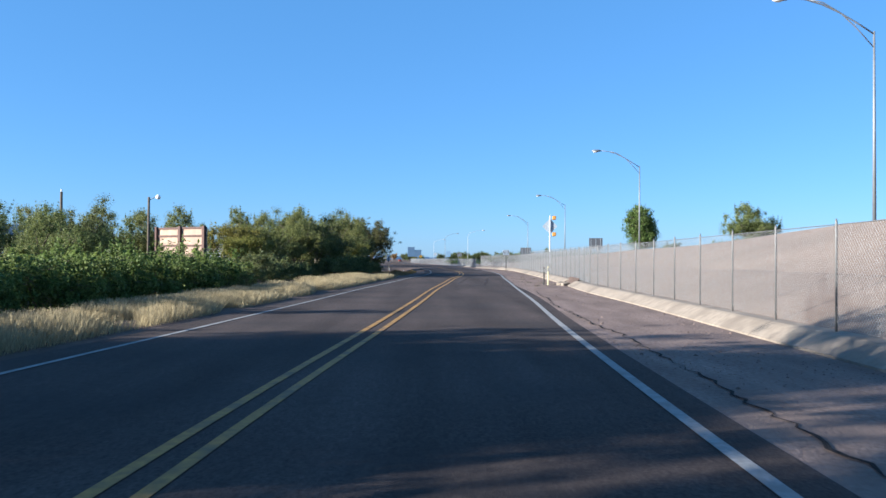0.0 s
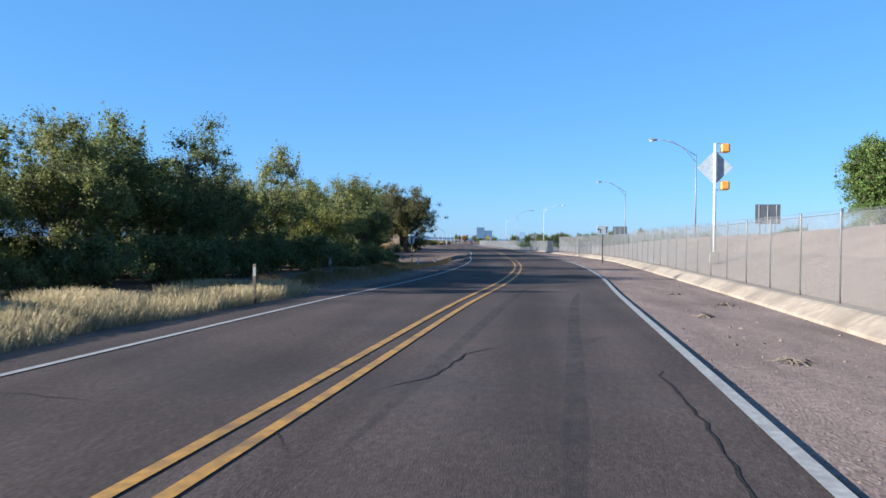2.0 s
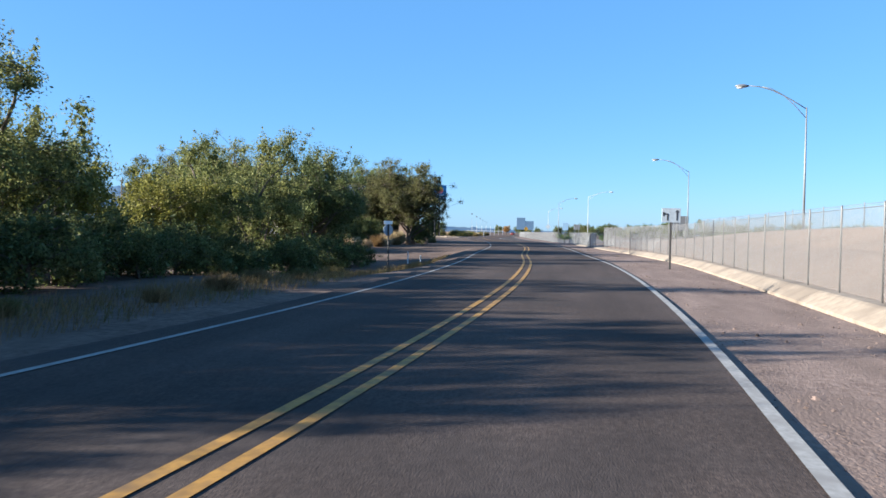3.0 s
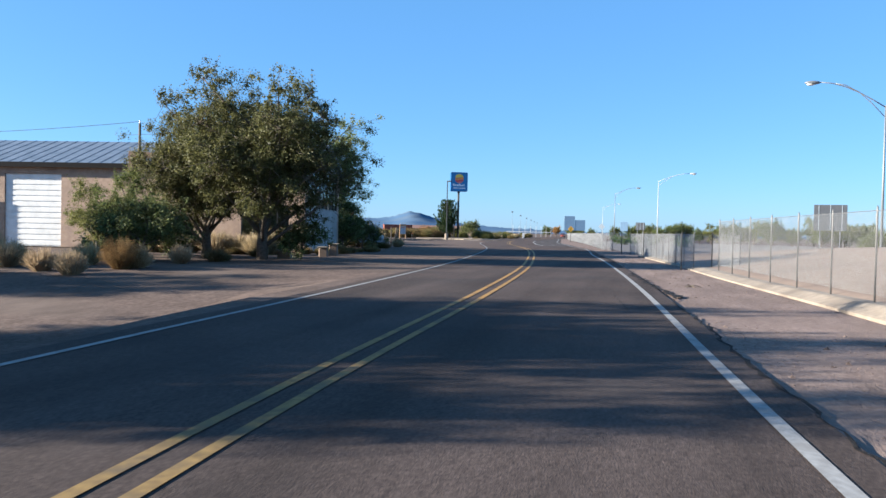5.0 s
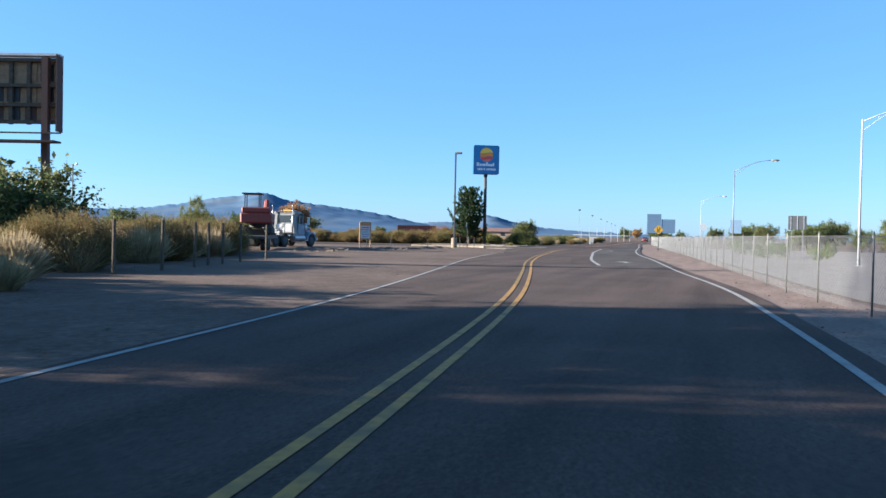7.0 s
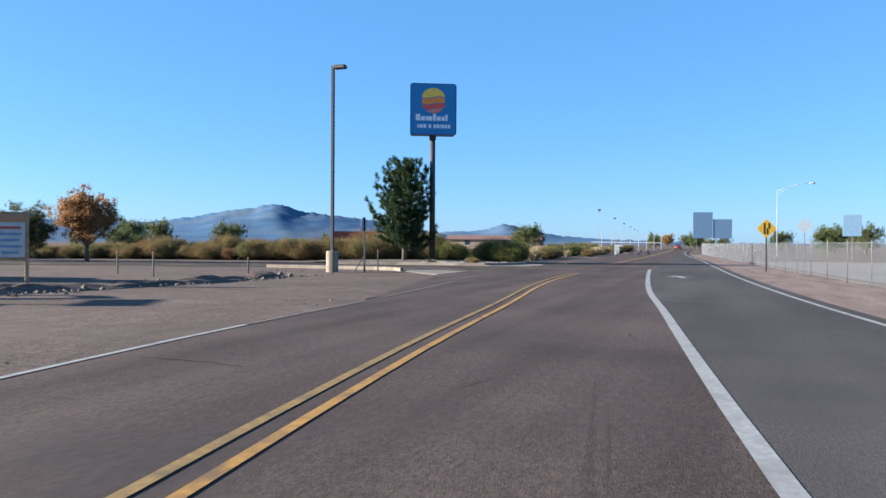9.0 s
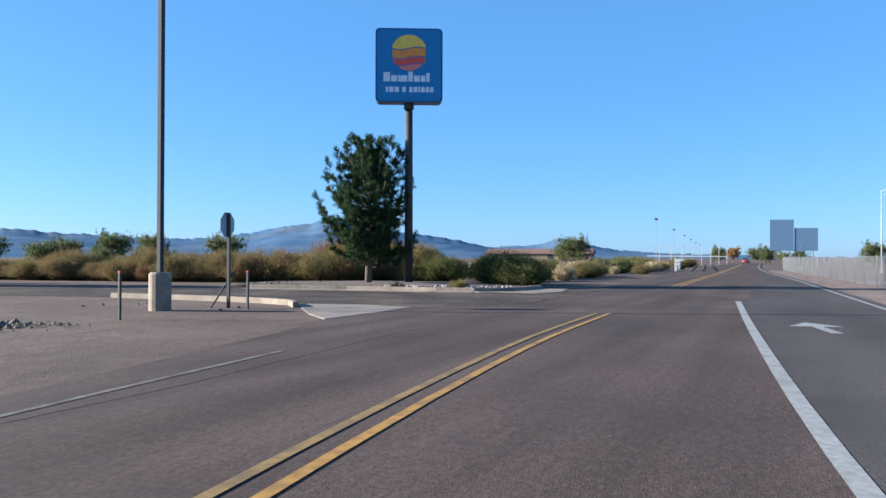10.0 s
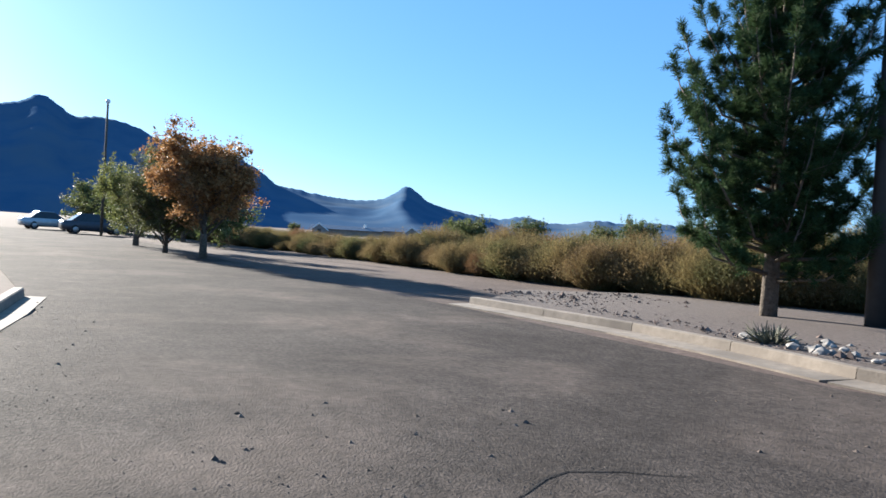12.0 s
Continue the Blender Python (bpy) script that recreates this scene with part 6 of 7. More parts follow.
for y, x, model, s in ((17, -13, tree_olive, 0.66), (24, -15, tree_dark, 0.5), (28, -14, tree_olive, 0.5), (33, -15, tree_olive, 0.62), (53, -13.6, tree_yellow, 0.9), (50, -12.3, tree_yellow, 0.72),
                       (57.5, -13.5, tree_olive, 0.85), (54, -10.8, tree_olive, 0.72), (57.5, -10, tree_olive, 0.8), (60, -10.6, tree_dark, 0.88), (62, -9.6, tree_dark, 0.96), (63.2, -12, tree_olive, 0.98), (66.8, -10.8, tree_olive, 0.78), (64.5, -9.6, tree_dark, 0.86), (69, -9.8, tree_dark, 0.76),
                       (73, -9.4, tree_olive, 0.93), (77, -11, tree_yellow, 0.86), (81.5, -9.8, tree_yellow, 0.85), (85.5, -10.2, tree_olive, 0.9), (90.5, -10.5, tree_olive, 1.12), (95.5, -13.5, tree_olive, 1.0),
                       (107.6, -12.5, tree_dark, 1.3), (103.6, -13.2, tree_olive, 1.25), (102.3, -11.8, tree_dark, 1.25), (105.4, -12.3, tree_dark, 1.2), (66, -14, tree_olive, 0.95), (75, -14, tree_dark, 0.85), (83, -14.5, tree_olive, 0.88),
                       (21, -18, tree_olive, 0.6), (30, -19, tree_dark, 0.65), (38, -17, tree_dark, 0.75), (3, -10.5, tree_dark, 0.9), (-5, -10.5, tree_olive, 1.0), (8, -11.5, tree_olive, 0.75), (-13, -11, tree_dark, 1.05)):
    plant(model, x, y, s, "trees along the road")
for x, y, s in ((-24, 40, 0.72), (-27, 46, 0.8), (-31, 50, 0.85), (-22, 33.5, 0.62), (-33, 43, 0.75), (-20.5, 41.5, 0.6), (-24, 53, 0.85), (-28, 58, 0.9), (-36, 56, 0.95), (-19.5, 55, 0.85), (-38, 48, 0.85), (-29, 36, 0.65), (-20, 61, 0.9)):
    plant(rng.choice((tree_olive, tree_dark, tree_olive)), x, y, s, "trees along the road")
for i in range(54):
    y = -6 + i * 1.75
    model = shrub_green if y < 36 else shrub_dark
    plant(model, edge_l(y) - (5.0 if y < 36 else 5.9) - 1.8 * rng.random(), y, rng.uniform(0.5, 0.8) if y < 36 else rng.uniform(0.35, 0.65), "bushes along the road", -0.2)
for i in range(26):
    y = 4 + i * 1.7
    plant(shrub_green, edge_l(y) - 8.3 - 3.0 * rng.random(), y, rng.uniform(0.5, 0.75), "bushes along the road", -0.2)
for i in range(40):
    y = 58 + i * 1.15
    plant(shrub_dark, -8.6 - 5.0 * rng.random(), y, rng.uniform(0.4, 0.72), "bushes along the road", -0.2)
for x, y, s in ((-30, 62, 0.9), (-36, 66, 0.95), (-26, 68, 0.9), (-42, 60, 0.95), (-22, 70, 0.9), (-32, 74, 0.95)):
    plant(rng.choice((tree_olive, tree_dark)), x, y, s, "trees along the road")
for i in range(20):
    y = 44 + i * 2.9
    plant(sagegrass, edge_l(y) - 2.6 - 1.2 * rng.random(), y, rng.uniform(0.4, 0.75), "weeds on the verge")
plant(elm, -11.3, 130.2, 0.84, "elms by the workshop", turn=40)
plant(elm, -14.4, 131.2, 0.72, "elms by the workshop", turn=200)
plant(elm_b, -19.3, 152.4, 1.05, "elms by the workshop", turn=10)
for x, y, s in ((-10.2, 131.6, 0.6), (-16.6, 131.8, 0.85), (-18.6, 131.5, 0.8)):
    plant(shrub_dark, x, y, s, "dark bushes")
plant(elm, -27.0, 113.5, 0.75, "trees along the road", turn=70)
plant(elm, -28.5, 120.0, 0.78, "trees along the road", turn=160)
plant(elm_b, -15.0, 102.0, 0.68, "trees along the road")
plant(elm_b, -18.0, 105.5, 0.78, "trees along the road", turn=200)
plant(elm_b, -13.5, -3, 0.73, "trees along the road")
plant(elm, -13.5, 4.0, 0.78, "trees along the road", turn=90)
plant(elm_b, -14.5, 7.0, 0.62, "trees along the road")
plant(elm, -15.0, -11, 0.82, "trees along the road", turn=150)
plant(tree_olive, -15.6, 127.6, 0.62, "elms by the workshop")
plant(tree_olive, -18.0, 128.8, 0.55, "elms by the workshop")
plant(tree_dark, -16.5, 152.0, 0.95, "elms by the workshop")
plant(tree_dark, -18.0, 154.0, 1.1, "elms by the workshop")
for i in range(26):
    plant(rng.choice((chamisa_r, goldgrass, sagegrass)), -12.0 - 11 * rng.random(), 119.5 + 7 * rng.random(), rng.uniform(0.35, 0.6), "weeds by the workshop")
for i in range(34):
    f = rng.random()
    plant(rng.choice((sagegrass, goldgrass, goldgrass)), -13.2 - 9.5 * f, 137.3 - 1.5 * f - 1.6 * rng.random(), rng.uniform(0.5, 0.95), "weeds by the workshop")
for i in range(14):
    plant(sagegrass, -11.6 - 0.5 * rng.random(), 138.5 + 9 * rng.random(), rng.uniform(0.4, 0.8), "weeds by the workshop")
plant(shrub_dark, -14.2, 126.2, 0.8, "elms by the workshop")
for x, y, s in ((-15.2, 150.4, 0.85), (-16.2, 152.6, 0.95), (-23.6, 168.5, 1.2), (-26.5, 168.5, 1.35), (-25, 170.8, 1.3), (-30, 166, 1.3), (-34, 165, 1.3)):
    plant(shrub_dark, x, y, s, "dark bushes")
for x, y, s in ((-15.0, 154.0, 0.7), (-19.3, 156.2, 1.25), (-20.2, 158.4, 1.3), (-18.6, 154.8, 1.1)):
    plant(shrub_dark, x, y, s, "dark bushes")
for x, y, s in ((-13.9, 155.6, 0.5), (-15.0, 154.9, 0.45), (-17.4, 159.4, 0.8), (-14.2, 160.2, 0.7), (-12.0, 127.8, 0.55), (-12.2, 125.5, 0.6), (-13.8, 137.4, 0.4), (-12.9, 138.6, 0.4), (-13.1, 133.4, 0.4), (-13.2, 144.5, 0.35), (-14.5, 123.5, 0.7), (-16.6, 122.5, 0.8), (-19, 124, 0.9)):
    plant(sagegrass if s < 0.6 else goldgrass, x, y, s * (1.7 if s < 0.6 else 0.8), "weeds by the workshop")
for i in range(120):
    y = 161 + 25 * rng.random()
    plant(goldgrass if rng.random() < 0.8 else chamisa_b, edge_l(y) - 8.6 - 0.22 * (y - 162) - 7.5 * rng.random(), y, rng.uniform(0.6, 1.0), "tall grass beside the road")
for i in range(30):
    y = 180 + 10 * rng.random()
    plant(chamisa_b if rng.random() < 0.5 else goldgrass, edge_l(y) - 11.3 - 0.3 * (y - 180) - 6 * rng.random(), y, rng.uniform(0.7, 1.1), "tall grass beside the road")
for x, y in ((-16.5, 166), (-16.8, 168.5), (-17.4, 171), (-17.9, 172.5), (-18.3, 174), (-18.8, 176), (-20, 180)):
    fp = thing("fence_post", pose(x, y, 0), "grey weathered wooden fence post in the grass", "post", "wooden fence posts")
    part("post", tube(bmesh.new(), ((0, 0, -0.2), (0.02, 0, 1.55)), (0.055, 0.05), 7), POLEWOOD, fp)
# brush row behind the driveway
row = curve((-92, 231), (-70, 235), (-51, 238.0), (-44, 239), (-36, 240.6), (-29, 242.8), (-24, 244), (-19, 244))
for i in range(64):
    x = -88 + i * 0.98
    for k in range(2):
        yb = row(x) + k * 1.9 + rng.uniform(-0.5, 0.5)
        model = rng.choice((chamisa, chamisa, chamisa, chamisa_b, chamisa_b, chamisa_b, chamisa_r)) if x < -28 else greenbrush
        plant(model, x + rng.uniform(-0.4, 0.4), yb, rng.choice((0.65, 0.9, 1.05, 1.15)) * rng.uniform(0.88, 1.12) * (0.9 if k == 0 else 1.05) * (0.55 if x < -50 else 0.74 if x < -42 else 0.88 if x < -34 else 1.0), "brush row")
plant(greenbrush, -20.9, 239.6, 0.78, "brush row")
plant(greenbrush, -22.6, 241.3, 0.85, "brush row")
for y in np.arange(244, 272, 2.2):
    plant(greenbrush if rng.random() < 0.4 else rng.choice((chamisa_b, goldgrass)), centre(y) - 6.6 - rng.uniform(0, 3), y, rng.uniform(0.35, 0.7), "brush row")
fence_w = thing("wire_fence", pose(-22.0, 245.5, 0), "low wire fence on thin dark posts in the grass", "fence")
for k in range(14):
    part("post", tube(bmesh.new(), ((-0.15 * k, 3.0 * k, -0.2), (-0.15 * k, 3.0 * k, 1.25)), 0.03, 6), DARKSTEEL, fence_w)
for z in (0.4, 0.75, 1.15):
    part("wire", tube(bmesh.new(), ((0, 0, z), (-1.95, 39.0, z)), 0.012, 4), DARKSTEEL, fence_w)
for i in range(46):
    y = 268 + 62 * rng.random()
    plant(rng.choice((greenbrush, goldgrass, chamisa_b)), centre(y) - 5.0 - 6 * rng.random(), y, rng.uniform(0.4, 0.8), "brush row")
for i in range(26):
    plant(goldgrass, -22 - 14 * rng.random(), 247 + 30 * rng.random(), rng.uniform(0.5, 0.9), "grass in the far field")
plant(maple, -46.2, 229.8, 0.86, "car park trees")
plant(elm, -50.2, 228.8, 0.4, "car park trees")
plant(tree_olive, -58, 228, 0.9, "car park trees")
for x, y, s in ((-74, 285, 0.93), (-62, 292, 0.6), (-89.5, 289.5, 1.0), (-96.6, 281.5, 0.85), (-102, 274.5, 0.9), (-84.5, 277.5, 0.95), (-38.5, 318, 0.95), (-41, 322, 0.75), (-125, 275, 0.9), (-70, 262, 0.5), (-163, 259.5, 0.5), (-58, 246, 0.55)):
    plant(far_tree, x, y, s * 0.52, "distant trees")
for x, y, s in ((-84, 229.5, 1.5), (-92, 228.5, 1.7), (-72, 231.5, 1.35), (-62, 232.5, 1.1), (-100, 226, 1.7)):
    plant(shrub_dark, x, y, s, "car park trees")
# trees beyond the highway
plant(juniper, 19.9, 80.0, 1.0, "trees beyond the highway", bank_top(80) - 0.02)
plant(juniper, 20.8, 81.0, 0.82, "trees beyond the highway", bank_top(80) - 0.02)
plant(tree_olive, 26, 68, 0.85, "trees beyond the highway", bank_top(68) - 0.2)
plant(tree_olive, 28.5, 71, 0.75, "trees beyond the highway", bank_top(70) - 0.2)
for i in range(34):
    x = 14 + i * 3.1 + rng.uniform(-1, 1)
    plant(rng.choice((tree_olive, tree_dark)), x, 262 - 0.55 * x + rng.uniform(-10, 10), rng.uniform(0.5, 0.85), "trees beyond the highway")
for i in range(46):
    x = 10 + i * 2.3 + rng.uniform(-1, 1)
    plant(far_tree, x, 256 - 0.5 * x + rng.uniform(-8, 8), rng.uniform(0.3, 0.46), "trees beyond the highway")
for x, y, s in ((4, 300, 0.4), (9, 306, 0.45), (0, 330, 0.4), (14, 290, 0.45), (7, 322, 0.5)):
    plant(far_tree, x, y, s, "trees beyond the highway")
for x, y, s in ((4.2, 213, 0.5), (6.4, 206, 0.45), (1.8, 223, 0.5), (9.5, 196, 0.5), (3.0, 208.5, 0.4)):
    plant(shrub_green, x, y, s, "bushes on the ramp", 0.05)
for i in range(10):
    plant(shrub_dark, 24 + rng.uniform(0, 12), 100 + i * 9, rng.uniform(0.6, 0.95), "trees beyond the highway", bank_top(100 + i * 9) - 0.6)
for x, y, s in ((-15.5, 380, 0.8), (-12, 372, 0.6), (-9, 390, 0.7), (-26, 400, 0.8), (10, 330, 0.7), (18, 318, 0.8), (30, 310, 0.7)):
    plant(rng.choice((tree_olive, tree_dark)), x, y, s, "distant trees")

plant(maple, -24.5, 424, 0.75, "distant trees")
plant(far_tree, -19.0, 428, 0.5, "distant trees")
plant(far_tree, -16.0, 430, 0.42, "distant trees")
plant(far_tree, -28.5, 430, 0.45, "distant trees")

# pine by the sign
def pine(x, y, h, spread, seed, label):
    """A young pine: upswept limbs, side shoots along them, and needles like a bottle brush round every shoot."""
    root = thing("pine_tree", pose(x, y, 0.05), label, "tree")
    rp_, g_ = random.Random(seed), np.random.default_rng(seed)
    bm = bmesh.new()
    tube(bm, ((0, 0, -0.2), (0.03, 0, h * 0.3), (-0.02, 0.02, h * 0.65), (0, 0, h * 0.97)), (0.17, 0.13, 0.08, 0.015), 10)
    shoots = []
    z = 0.95
    while z < h * 0.94:
        f = (z - 0.95) / (h - 0.95)
        wide = 0.9 + 0.4 * f if f < 0.3 else (1 - f) ** 0.72 * 1.32
        turn = rp_.uniform(0, 6.28)
        for j in range(5):
            a = turn + j * 6.283 / 5 + rp_.uniform(-0.35, 0.35)
            reach = spread * wide * rp_.choice((0.55, 0.8, 0.96, 1.08)) * rp_.uniform(0.94, 1.06)
            out = Vector((math.cos(a), math.sin(a), 0))
            rise = rp_.uniform(0.12, 0.5) + 0.8 * f
            s = Vector((0, 0, z - 0.05 + rp_.uniform(-0.12, 0.12)))
            mid = s + out * reach * 0.6 + Vector((0, 0, reach * rise * 0.3))
            tip = s + out * reach + Vector((0, 0, reach * rise + 0.25))
            tip.z = min(tip.z, h * 0.98)
            tube(bm, (s, mid, tip), (0.045, 0.026, 0.01), 5)
            n = max(3, int(reach / 0.24))
            for q in range(n + 1):
                u = 0.24 + 0.76 * q / n
                base = s.lerp(mid, u / 0.6) if u < 0.6 else mid.lerp(tip, (u - 0.6) / 0.4)
                side = Vector((-out.y, out.x, 0)) * (1 if q % 2 else -1)
                way = (out * 0.5 + side * rp_.uniform(0.15, 0.9) + Vector((0, 0, rp_.uniform(0.3, 0.9)))).normalized() if q < n else (out * 0.3 + Vector((0, 0, 1))).normalized()
                ln = rp_.uniform(0.4, 0.68) * (0.5 + 0.4 * wide) * (1.5 if q == n else 1.0)
                e = base + way * ln
                tube(bm, (base, e), (0.014, 0.005), 3, False)
                shoots.append((base.lerp(e, 0.6), e + way * 0.1))
                for m_ in range(8):
                    b0 = base.lerp(e, 0.12 + 0.1 * m_)
                    spin = Vector((rp_.gauss(0, 1), rp_.gauss(0, 1), rp_.gauss(0.3, 0.8))).normalized()
                    shoots.append((b0, b0 + (way * 0.9 + spin * 0.8).normalized() * rp_.uniform(0.18, 0.32) * (1.15 - 0.07 * m_)))
        z += rp_.uniform(0.29, 0.38)
    shoots.append((Vector((0, 0, h * 0.88)), Vector((0, 0, h * 1.03))))
    per = 52
    s0, s1 = np.repeat([q[0] for q in shoots], per, 0), np.repeat([q[1] for q in shoots], per, 0)
    count = len(s0)
    along = s1 - s0
    along /= np.linalg.norm(along, axis=1)[:, None]
    u = g_.random(count)[:, None] ** 0.8
    rad = np.cross(along, g_.normal(size=(count, 3)))
    rad /= np.linalg.norm(rad, axis=1)[:, None]
    way = along * g_.uniform(0.5, 1.1, count)[:, None] + rad
    way /= np.linalg.norm(way, axis=1)[:, None]
    ln = g_.uniform(0.09, 0.16, count)[:, None]
    w = np.cross(way, g_.normal(size=(count, 3)))
    w *= 0.0056 / np.linalg.norm(w, axis=1)[:, None]
    p0 = s0 + (s1 - s0) * u
    p1 = p0 + way * ln
    part("trunk", bm, BARK, root, smooth=True)
    part("crown", quads("crown", np.stack([p0 - w, p0 + w, p1 + w * 0.5, p1 - w * 0.5], 1)), NEEDLE, root)
    return root


pine(-27.6, 237.9, 6.35, 2.05, 33, "bushy young pine tree beside the sign pole")
yucca = brush("yucca", 0.55, 0.75, 220, plain("grey_green_blades", (0.09, 0.09, 0.06), 0.7, 0, 0.3, 5.0), 40, "spiky grey-green yucca on the planting bed", "plant", width=0.02)
plant(yucca, -24.6, 234.9, 0.5, "plants on the bed", 0.12)
plant(sagegrass, -22.0, 235.2, 0.7, "plants on the bed", 0.1)

# dry grass of the verge
def verge(name, y0, y1, count, near, far, hgt, mat, label, seed):
    g_ = np.random.default_rng(seed)
    y = g_.uniform(y0, y1, count)
    dd = near + (far - near) * g_.random(count) ** 0.8
    patch = np.array([noise.noise((float(v) * 0.35, float(w) * 0.6, seed)) for v, w in zip(y, dd)])
    keep = patch > -0.25
    y, dd, patch = y[keep], dd[keep], patch[keep]
    n = len(y)
    x = np.array([edge_l(float(v)) for v in y]) - dd
    b0 = np.stack([x, y, np.array([-dip(float(a), float(b)) for a, b in zip(x, y)]) - 0.06], 1)
    ln = hgt * g_.uniform(0.5, 1.15, n) * (0.75 + 0.5 * patch) * np.clip(dd / (near + 0.6), 0.55, 1)
    tip = b0 + np.stack([g_.normal(0.12, 0.3, n) * ln, g_.normal(0.05, 0.3, n) * ln, ln], 1)
    side = np.stack([g_.normal(size=n), g_.normal(size=n), np.zeros(n)], 1)
    side /= np.linalg.norm(side, axis=1)[:, None]
    w = 0.0045
    me = quads(name, np.stack([b0 - side * w, b0 + side * w, tip + side * w * 0.7, tip - side * w * 0.7], 1))
    ob = part(name, me, mat)
    tagged(ob, label, "grass", kind="stuff")


verge("verge_grass", -6, 57, 150000, 1.15, 3.6, 0.46, DRYGRASS, "pale dry grass along the road edge", 1)
verge("verge_weeds", 52, 106, 17000, 1.5, 4.2, 0.3, BRUSH, "low dry weeds along the road edge", 2)

# ---------------- wear of the road and loose ground ----------------
TAR = material("black_crumbled_asphalt", (0.012, 0.011, 0.011), (0.03, 0.027, 0.026), 0.95, 25.0, bump=0.8, bump_scale=60.0, spec=0.1)
GRIT = material("loose_gravel", (0.075, 0.057, 0.048), (0.14, 0.108, 0.09), 0.95, 12.0, island=0.45, spec=0.12)
rw = random.Random(77)


def crack(pts, width, label="jagged open crack in the asphalt", z=0.004, wander=0.06, name="road_crack"):
    """A jagged dark ribbon through points, widening and narrowing."""
    bm = bmesh.new()
    q = []
    for a, b in zip(pts, pts[1:]):
        n = max(2, int(math.dist(a, b) / 0.22))
        q += [(a[0] + (b[0] - a[0]) * i / n + rw.gauss(0, wander), a[1] + (b[1] - a[1]) * i / n + rw.gauss(0, wander * 0.6)) for i in range(n)]
    q.append(pts[-1])
    rows = []
    for i, (x, y) in enumerate(q):
        a, b = q[max(0, i - 1)], q[min(len(q) - 1, i + 1)]
        d = Vector((b[0] - a[0], b[1] - a[1])).normalized()
        w = width * rw.uniform(0.25, 1.5) * 0.5 * min(1, (i + 0.3) / 4, (len(q) - i) / 4)
        rows.append((bm.verts.new((x - d.y * w, y + d.x * w, z)), bm.verts.new((x + d.y * w * rw.uniform(0.5, 1.3), y - d.x * w, z))))
    for r0, r1 in zip(rows, rows[1:]):
        bm.faces.new((r0[0], r0[1], r1[1], r1[0]))
    bmesh.ops.recalc_face_normals(bm, faces=bm.faces)
    return structure(name, bm, TAR, label, "crack")


for pts in ([(-18.2, 223.4), (-18.6, 224.1), (-18.4, 225.0)], [(-18.3, 225.6), (-18.7, 226.6), (-18.5, 227.4)], [(-17.3, 226.0), (-17.6, 227.1)], [(-19.5, 227.9), (-20.1, 228.8), (-19.8, 229.6)]):
    crack(pts, 0.028, z=0.008, wander=0.05)
# long crack along the right shoulder, its branches, and cracks across the lanes
crack([(edge_r(y) + f, y) for y, f in ((4, 0.75), (10, 0.85), (14.4, 0.85), (16.7, 0.7), (20, 0.6), (23.5, 0.45), (27, 0.62), (30, 0.5), (34, 0.7))], 0.036, wander=0.04, z=0.006)
crack([(edge_r(25) + 0.4, 25), (edge_r(26) + 0.9, 25.8), (edge_r(26) + 1.6, 26.0)], 0.05)
crack([(edge_r(y) - f, y) for y, f in ((38, 0.55), (40.5, 0.5), (43, 0.42), (46, 0.5))], 0.022, wander=0.02)
crack([(centre(y) + f, y) for y, f in ((44, 0.5), (45, 0.9), (46.5, 1.0), (47.2, 1.4))], 0.03, wander=0.03)
for y, x0, x1 in ((17.2, -1.9, -0.9), (18.1, -0.6, -1.6), (43.5, -3.0, -1.0), (47.0, -2.2, -1.3), (49.5, -1.2, -0.6), (110.4, -3.0, -1.0), (192, -14.0, -12.4), (196.5, -14.2, -12.0), (199, -6.5, -5.0), (194.3, -4.6, -5.9), (203, -9.9, -10.9)):
    crack([(x0, y), ((x0 + x1) / 2, y + rw.uniform(-0.3, 0.3)), (x1, y + rw.uniform(-0.6, 0.6))], 0.024, wander=0.025)
crack([(edge_r(y) + f, y) for y, f in ((98, 0.42), (101, 0.38), (104, 0.4), (108, 0.35), (112, 0.42), (116, 0.35))], 0.05, wander=0.03)
crack([(edge_r(y) + f, y) for y, f in ((116.5, 0.5), (118, 0.62), (119.3, 0.55), (121, 0.42), (124, 0.36), (128, 0.4))], 0.17, "black crumbled edge of the asphalt", wander=0.09, name="road_edge_break")
crack([(edge_r(y) + f, y) for y, f in ((138, 0.4), (142, 0.45), (147, 0.4), (151, 0.5), (156, 0.42))], 0.14, "black crumbled edge of the asphalt", wander=0.09, name="road_edge_break")
for y0, y1, count in ((14, 70, 14), (108, 128, 5), (184, 224, 14)):
    for _ in range(count):
        y = rw.uniform(y0, y1)
        x = centre(y) + rw.choice((-1, 1)) * rw.uniform(0.5, 3.0)
        a = rw.uniform(-0.7, 0.7) + (1.57 if rw.random() < 0.4 else 0.0)
        l_ = rw.uniform(0.5, 1.5)
        mid = (x + math.cos(a) * l_ * 0.5, y + math.sin(a) * l_ * 0.5 + rw.uniform(-0.15, 0.15))
        crack([(x, y), mid, (x + math.cos(a) * l_, y + math.sin(a) * l_)], 0.02, wander=0.03)
